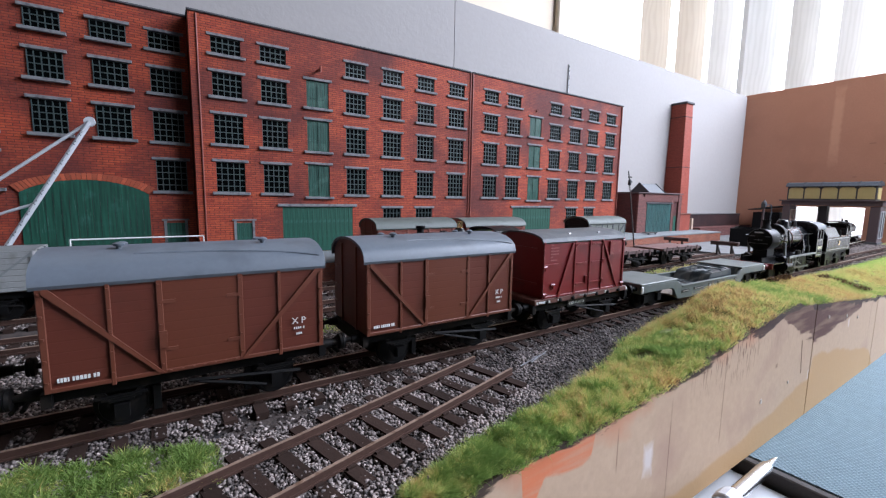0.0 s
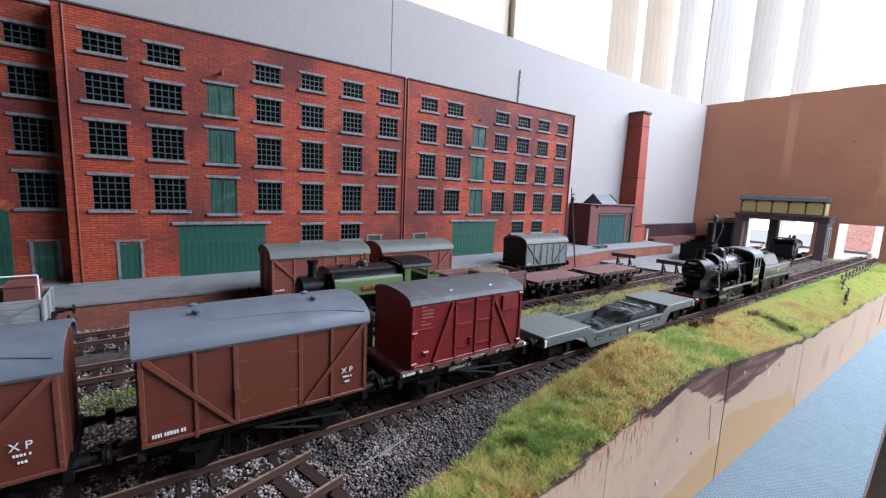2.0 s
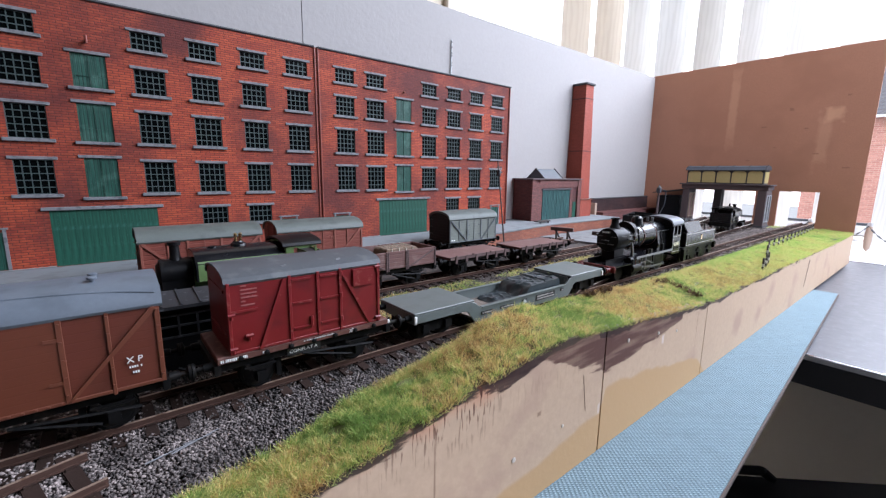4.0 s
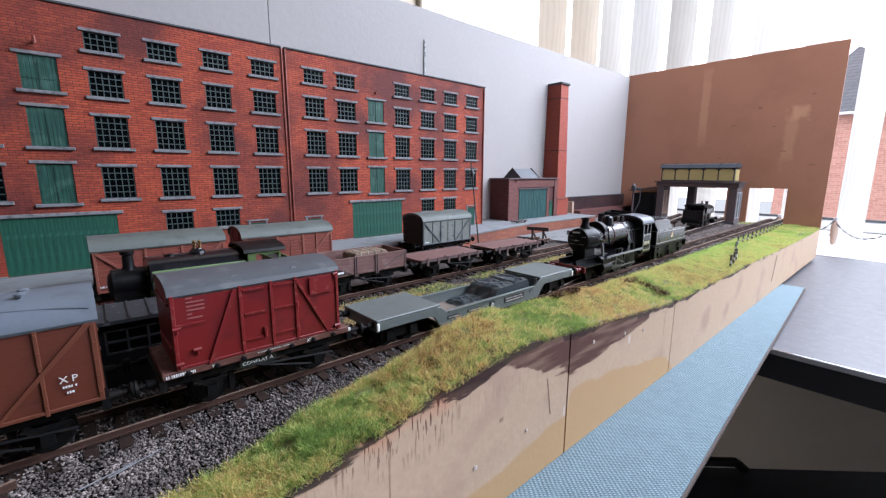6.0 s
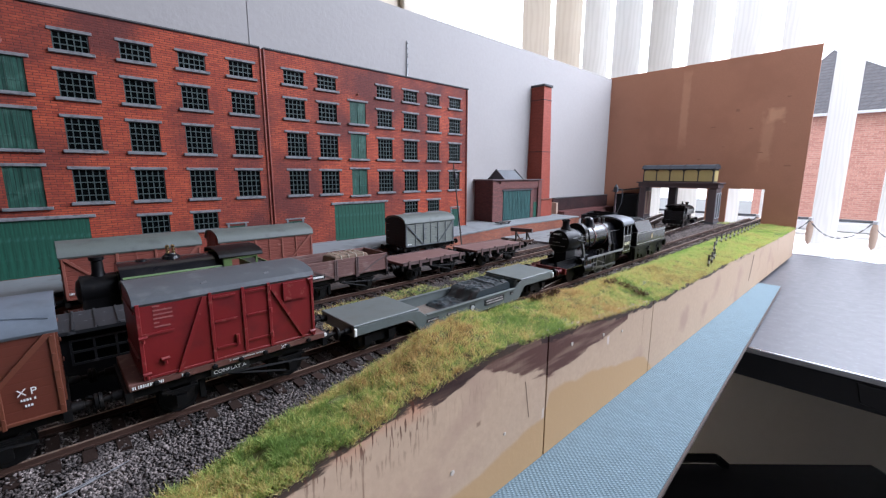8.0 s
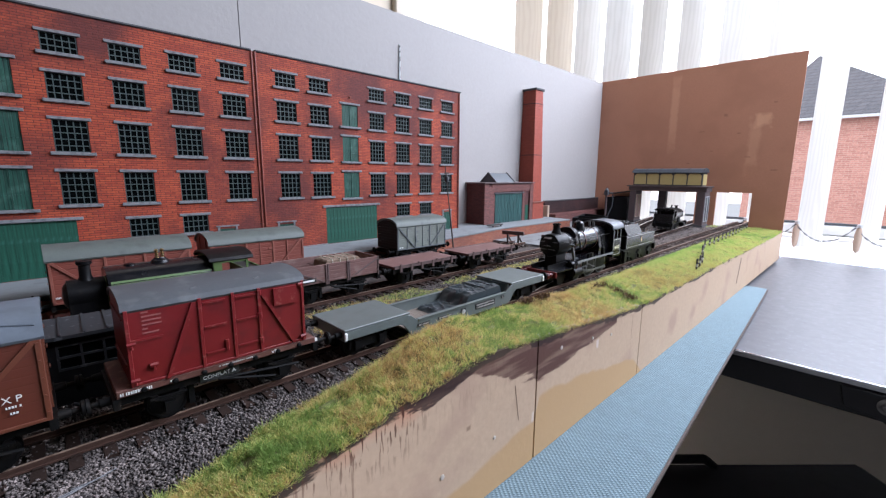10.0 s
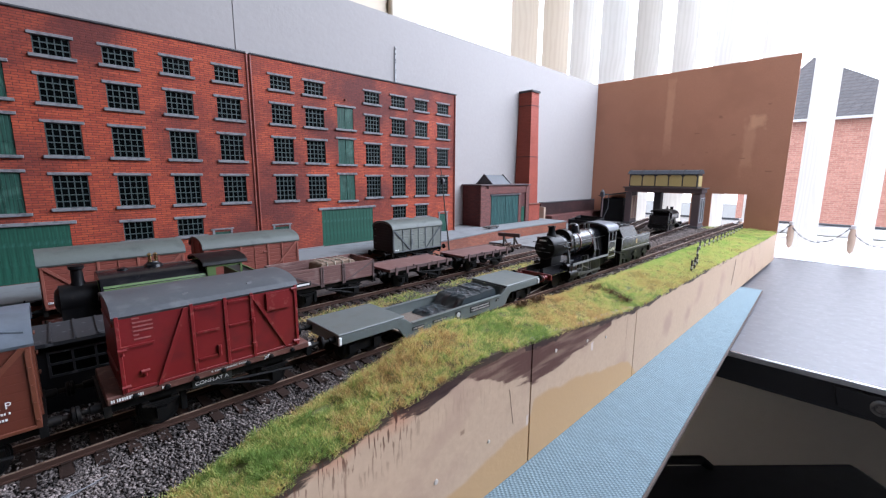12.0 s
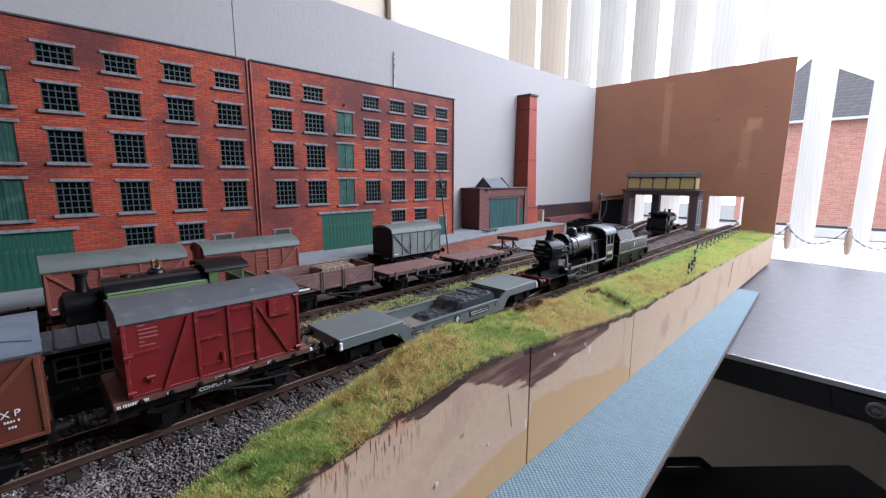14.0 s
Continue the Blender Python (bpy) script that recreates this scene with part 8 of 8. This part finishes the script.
def grass_mat():
    m = bpy.data.materials.new("static_grass")
    m.use_nodes = True
    t, n = m.node_tree, m.node_tree.nodes
    b = n["Principled BSDF"]
    co, big, mid, rnd = n.new("ShaderNodeTexCoord"), n.new("ShaderNodeTexNoise"), n.new("ShaderNodeTexNoise"), n.new("ShaderNodeNewGeometry")
    big.inputs["Scale"].default_value, big.inputs["Detail"].default_value = 17.0, 3
    mid.inputs["Scale"].default_value, mid.inputs["Detail"].default_value = 60.0, 4
    t.links.new(co.outputs["Object"], big.inputs["Vector"])
    t.links.new(co.outputs["Object"], mid.inputs["Vector"])
    tuft, ta = n.new("ShaderNodeTexNoise"), n.new("ShaderNodeMath")
    tuft.inputs["Scale"].default_value, tuft.inputs["Detail"].default_value = 230.0, 2
    t.links.new(co.outputs["Object"], tuft.inputs["Vector"])
    ta.operation = "MULTIPLY_ADD"
    t.links.new(tuft.outputs[0], ta.inputs[0])
    ta.inputs[1].default_value, ta.inputs[2].default_value = 0.6, -0.335
    tb = n.new("ShaderNodeMath")
    t.links.new(ta.outputs[0], tb.inputs[0])
    t.links.new(big.outputs[0], tb.inputs[1])
    a = n.new("ShaderNodeMath")
    a.operation = "MULTIPLY_ADD"
    t.links.new(mid.outputs[0], a.inputs[0])
    a.inputs[1].default_value = 0.55
    t.links.new(tb.outputs[0], a.inputs[2])
    c = n.new("ShaderNodeMath")
    c.operation = "MULTIPLY_ADD"
    t.links.new(rnd.outputs["Random Per Island"], c.inputs[0])
    c.inputs[1].default_value = 0.30
    sx, where, far = n.new("ShaderNodeSeparateXYZ"), n.new("ShaderNodeValToRGB"), n.new("ShaderNodeMath")
    t.links.new(co.outputs["Object"], sx.inputs[0])
    t.links.new(sx.outputs[0], where.inputs[0])
    wr = where.color_ramp.elements
    wr[0].position, wr[0].color, wr[1].position, wr[1].color = 0.0, (0.0, 0.0, 0.0, 1), 0.56, (0.28, 0.28, 0.28, 1)
    for p, q in ((0.10, 0.12), (0.15, 0.20), (0.195, 0.58), (0.225, 0.82), (0.255, 0.50), (0.285, 0.50), (0.325, 0.72), (0.38, 0.58), (0.43, 0.74), (0.48, 0.66)):
        wr.new(p).color = (q, q, q, 1)
    far.operation = "MULTIPLY_ADD"
    far.inputs[1].default_value, far.inputs[2].default_value = 0.29, -0.205
    t.links.new(where.outputs[0], far.inputs[0])
    greener = n.new("ShaderNodeMath")
    t.links.new(a.outputs[0], greener.inputs[0])
    t.links.new(far.outputs[0], greener.inputs[1])
    t.links.new(greener.outputs[0], c.inputs[2])
    ramp = n.new("ShaderNodeValToRGB")
    e = ramp.color_ramp.elements
    e[0].position, e[0].color = 0.57, (0.195, 0.300, 0.074, 1)
    e[1].position, e[1].color = 1.0, (0.46, 0.28, 0.115, 1)
    for p, q in ((0.69, (0.355, 0.455, 0.130, 1)), (0.76, (0.52, 0.55, 0.17, 1)), (0.83, (0.71, 0.60, 0.24, 1)), (0.91, (0.78, 0.57, 0.25, 1))):
        k = e.new(p)
        k.color = q
    t.links.new(c.outputs[0], ramp.inputs[0])
    lime, limed = n.new("ShaderNodeMix"), n.new("ShaderNodeMapRange")
    lime.data_type = "RGBA"
    lime.inputs[7].default_value = (0.44, 0.64, 0.16, 1)
    t.links.new(sx.outputs[0], limed.inputs[0])
    limed.inputs[1].default_value, limed.inputs[2].default_value, limed.inputs[3].default_value, limed.inputs[4].default_value = 0.36, 0.62, 0.0, 0.36
    t.links.new(limed.outputs[0], lime.inputs[0])
    t.links.new(ramp.outputs[0], lime.inputs[6])
    t.links.new(lime.outputs[2], b.inputs["Base Color"])
    b.inputs["Roughness"].default_value, b.inputs["Specular IOR Level"].default_value = 0.75, 0.2
    tr, mx = n.new("ShaderNodeBsdfTranslucent"), n.new("ShaderNodeMixShader")
    t.links.new(lime.outputs[2], tr.inputs[0])
    mx.inputs[0].default_value = 0.5
    t.links.new(b.outputs[0], mx.inputs[1])
    t.links.new(tr.outputs[0], mx.inputs[2])
    t.links.new(mx.outputs[0], n["Material Output"].inputs[0])
    return m


M["grass"] = grass_mat()


def joined(name, verts, faces_per, material, label, category):
    """One mesh of many small loose pieces: verts (n, k, 3), with the same triangles in each."""
    n, k, _ = verts.shape
    tri = np.asarray(faces_per, dtype=np.int32)
    idx = (np.arange(n, dtype=np.int32)[:, None, None] * k + tri[None]).reshape(-1)
    me = bpy.data.meshes.new(name)
    me.vertices.add(n * k)
    me.vertices.foreach_set("co", verts.astype(np.float32).reshape(-1))
    me.loops.add(len(idx))
    me.loops.foreach_set("vertex_index", idx)
    me.polygons.add(len(idx) // 3)
    me.polygons.foreach_set("loop_start", np.arange(0, len(idx), 3, dtype=np.int32))
    me.polygons.foreach_set("loop_total", np.full(len(idx) // 3, 3, dtype=np.int32))
    me.update(calc_edges=True)
    me.materials.append(M[material])
    return tagged(new(name, me), label, category, kind="stuff")


RS = np.random.RandomState(11)


def blades(spots, long, wide):
    """Grass blades standing at the spots (n, 3), leaning at random."""
    n = len(spots)
    a, b = RS.uniform(0, 2 * np.pi, n), RS.uniform(0, 2 * np.pi, n)
    h = long * RS.uniform(0.55, 1.25, n) * np.array([0.85 + 0.75 * noise.noise((p[0] * 240, p[1] * 260, 3.3)) for p in spots])
    lean = RS.uniform(0.45, 1.15, n) * h
    tip = spots + np.stack([np.cos(a) * lean, np.sin(a) * lean, np.sqrt(np.maximum(h * h - lean * lean * 0.7, 1e-9))], 1)
    mid = spots * 0.5 + tip * 0.5 + np.stack([0 * h, 0 * h, 0.12 * h], 1)
    side = np.stack([np.cos(b), np.sin(b), 0 * b], 1) * wide * RS.uniform(0.7, 1.3, n)[:, None]
    return np.stack([spots - side, spots + side, mid + side * 0.7, mid - side * 0.7, tip], 1)


spots = []
for _ in range(240000):
    x = 0.03 + (1.026 - 0.03) * RS.rand() ** 1.7
    f = lerp(x, FOOT)
    y = 0.0850 + (f + 0.001 - 0.0850) * RS.rand() ** 0.9
    bare = noise.noise((x * 90, y * 110, 7))
    if bare < -0.62:
        continue
    spots.append((x, y, bank(x, max(y, 0.0889)) - 0.0003))
for _ in range(16000):
    x = 0.03 + (1.026 - 0.03) * RS.rand() ** 1.6
    if noise.noise((x * 70, 4, 2)) > -0.2:
        spots.append((x, RS.uniform(0.0838, 0.0868), lerp(x, RIM) + RS.uniform(-0.0012, 0.0006)))
joined("grass", blades(np.array(spots), 0.0034, 0.00010), [(0, 1, 2), (0, 2, 3), (3, 2, 4)], "grass", "short green and straw-coloured static grass on the bank", "grass")


def strip(x, y):
    """Where grass grows between the tracks."""
    w = noise.noise((x * 38, y * 60, 5)) * 0.006
    if x < 0.115:
        return 0.205 + w < y < 0.2265 + w * 0.4 and x > -0.03
    if x < 0.50:
        return 0.186 + w < y < 0.229 + w * 0.6 and noise.noise((x * 22, y * 40, 1)) > -0.22 and x > 0.150
    return False


spots = []
for _ in range(110000):
    x, y = RS.uniform(-0.06, 0.5), RS.uniform(0.112, 0.235)
    near = -0.075 < x < -0.006 and 0.1185 + 0.004 * noise.noise((x * 60, 1, 1)) - (x + 0.02) * 0.25 < y < 0.1400 - (x + 0.04) * 0.20
    if near or strip(x, y):
        spots.append((x, y, 0.0022))
for _ in range(42000):
    x, y = RS.uniform(-0.078, -0.004), RS.uniform(0.112, 0.150)
    if 0.1170 + 0.005 * noise.noise((x * 60, 1, 1)) - (x + 0.02) * 0.25 < y < 0.1405 + 0.003 * noise.noise((x * 70, 2, 1)) - (x + 0.04) * 0.20:
        spots.append((x, y, 0.0022))
joined("grass", blades(np.array(spots), 0.0032, 0.00013), [(0, 1, 2), (0, 2, 3), (3, 2, 4)], "grass", "thin green static grass between the tracks", "grass")

spots = [(RS.uniform(0.985, 1.026), RS.uniform(0.1690, 0.1900), 0.0022) for _ in range(900)]
joined("grass", blades(np.array(spots), 0.0030, 0.00016), [(0, 1, 2), (0, 2, 3), (3, 2, 4)], "grass", "yellow-green tuft of grass beside the bridge pier", "grass")

# brown clumps of torn turf on the bank
for k, (x, y, sx, sy) in enumerate(((0.4090, 0.0945, 0.0020, 0.0026), (0.4110, 0.1045, 0.0026, 0.0040), (0.4070, 0.1150, 0.0040, 0.0018), (0.3180, 0.1185, 0.0022, 0.0012), (0.3310, 0.1160, 0.0030, 0.0012))):
    rg = random.Random(k)
    pts = np.array([(x + rg.gauss(0, sx), y + rg.gauss(0, sy), 0) for _ in range(130 if k < 3 else 300)])
    pts[:, 2] = [bank(a, b) + rg.uniform(0.0004, 0.0026) for a, b, _ in pts]
    joined("turf_clump", blades(pts, 0.0028, 0.00030), [(0, 1, 2), (0, 2, 3), (3, 2, 4)], "turf", "dry brown clump of torn turf along the baseboard joint" if k < 3 else "dry brown clump of torn turf", "turf")

for k, (x, y) in enumerate(FENCE):
    z = bank(x, y) - 0.001
    if k == 0:
        bm = box(N(), -0.0007, 0.0007, -0.0007, 0.0007, 0, 0.0125)
        fence = thing("fence", "low black and off-white post fence along the bank", "fence")
        FP = part("post", bm, "timber", fence)
        FB = part("band", box(N(), -0.0008, 0.0008, -0.0008, 0.0008, 0.0045, 0.0072), "fence_white", FP, "off-white painted band")
        FP.matrix_basis = pose(x, y, z)
    else:
        q = again(FP, x, y, z, parent=fence)
        w = again(FB, parent=q)
bm = N()
for (a, b), (c, d) in zip(FENCE, FENCE[1:]):
    tube(bm, (a, b, bank(a, b) + 0.0095), (c, d, bank(c, d) + 0.0095), 0.00035, 4)
    tube(bm, (a, b, bank(a, b) + 0.0050), (c, d, bank(c, d) + 0.0050), 0.00035, 4)
part("fence_rail", bm, "timber", fence)

# ---- ballast: single stones heaped between and beside the sleepers ----
OCT = np.array([(1, 0, 0), (-1, 0, 0), (0, 1, 0), (0, -1, 0), (0, 0, 1), (0, 0, -1)], dtype=float)
FAC = [(0, 2, 4), (2, 1, 4), (1, 3, 4), (3, 0, 4), (2, 0, 5), (1, 2, 5), (3, 1, 5), (0, 3, 5)]


def stones(spots, size):
    n = len(spots)
    v = np.tile(OCT, (n, 1, 1)) * RS.uniform(0.55, 1.2, (n, 6, 1)) * size[:, None, None] + RS.normal(0, 0.18, (n, 6, 3)) * size[:, None, None]
    v[:, :, 2] *= 0.75
    a = RS.uniform(0, 2 * np.pi, n)
    c, s = np.cos(a)[:, None], np.sin(a)[:, None]
    out = np.stack([c * v[:, :, 0] - s * v[:, :, 1], s * v[:, :, 0] + c * v[:, :, 1], v[:, :, 2]], 2)
    return out + spots[:, None, :]



# pale crumbs of torn plaster along the top of the middle panel
xs = 0.255 + 0.153 * RS.beta(1.6, 1.1, 420)
rim = np.array([lerp(x, RIM) for x in xs])
pts = np.stack([xs, 0.0868 + RS.normal(0, 0.0008, 420), rim + RS.uniform(-0.0004, 0.0007, 420)], 1)
joined("plaster_crumbs", stones(pts, RS.uniform(0.0003, 0.0011, 420)), FAC, "plaster", "pale crumbs of torn plaster on the panel's edge", "crumbs")

near = []
n = 150000
xs = -0.12 + 1.145 * RS.rand(n) ** 2.0
ys = RS.uniform(0.0885, 0.3255, n)
for x, y in zip(xs, ys):
    if y < lerp(x, FOOT) + 0.0006:
        continue
    if x > 0.575 and y > 0.2345 + (x - 0.59) * 0.31:
        continue
    if ((x - 0.012) / 0.020) ** 2 + ((y - 0.1385) / 0.0065) ** 2 < 1.0 + 1.1 * noise.noise((x * 160, y * 160, 2)) and RS.rand() < 0.86:
        continue
    cess = 0.2600 < y < 0.2860
    if cess and noise.noise((x * 30, y * 30, 3)) > -0.25:
        continue
    z = 0.0021 + 0.0010 * RS.rand() + 0.0006 * noise.noise((x * 40, y * 40, 8))
    if 0.1395 < y < 0.1480 or 0.1690 < y < 0.1765:
        z += 0.0010 * max(0.0, 0.45 + noise.noise((x * 130, y * 130, 6)))
    near.append((x, y, z))
for _ in range(26000):
    x = RS.uniform(-0.13, 0.12)
    y = RS.uniform(max(0.0892, lerp(x, FOOT)), 0.150)
    if ((x - 0.012) / 0.020) ** 2 + ((y - 0.1385) / 0.0065) ** 2 < 1.0 + 1.1 * noise.noise((x * 160, y * 160, 2)) and RS.rand() < 0.86:
        continue
    near.append((x, y, 0.0020 + 0.0008 * RS.rand() + 0.0005 * noise.noise((x * 40, y * 40, 8))))
for _ in range(30000):
    x = 0.11 + 0.24 * RS.rand() ** 1.5
    y = RS.uniform(lerp(x, FOOT), 0.1800)
    near.append((x, y, 0.0016 + 0.0009 * RS.rand() + 0.0005 * noise.noise((x * 40, y * 40, 8))))
near = np.array(near)
size = 0.00050 + 0.00032 * RS.rand(len(near)) + 0.00035 * np.clip(near[:, 0] - 0.3, 0, 1)
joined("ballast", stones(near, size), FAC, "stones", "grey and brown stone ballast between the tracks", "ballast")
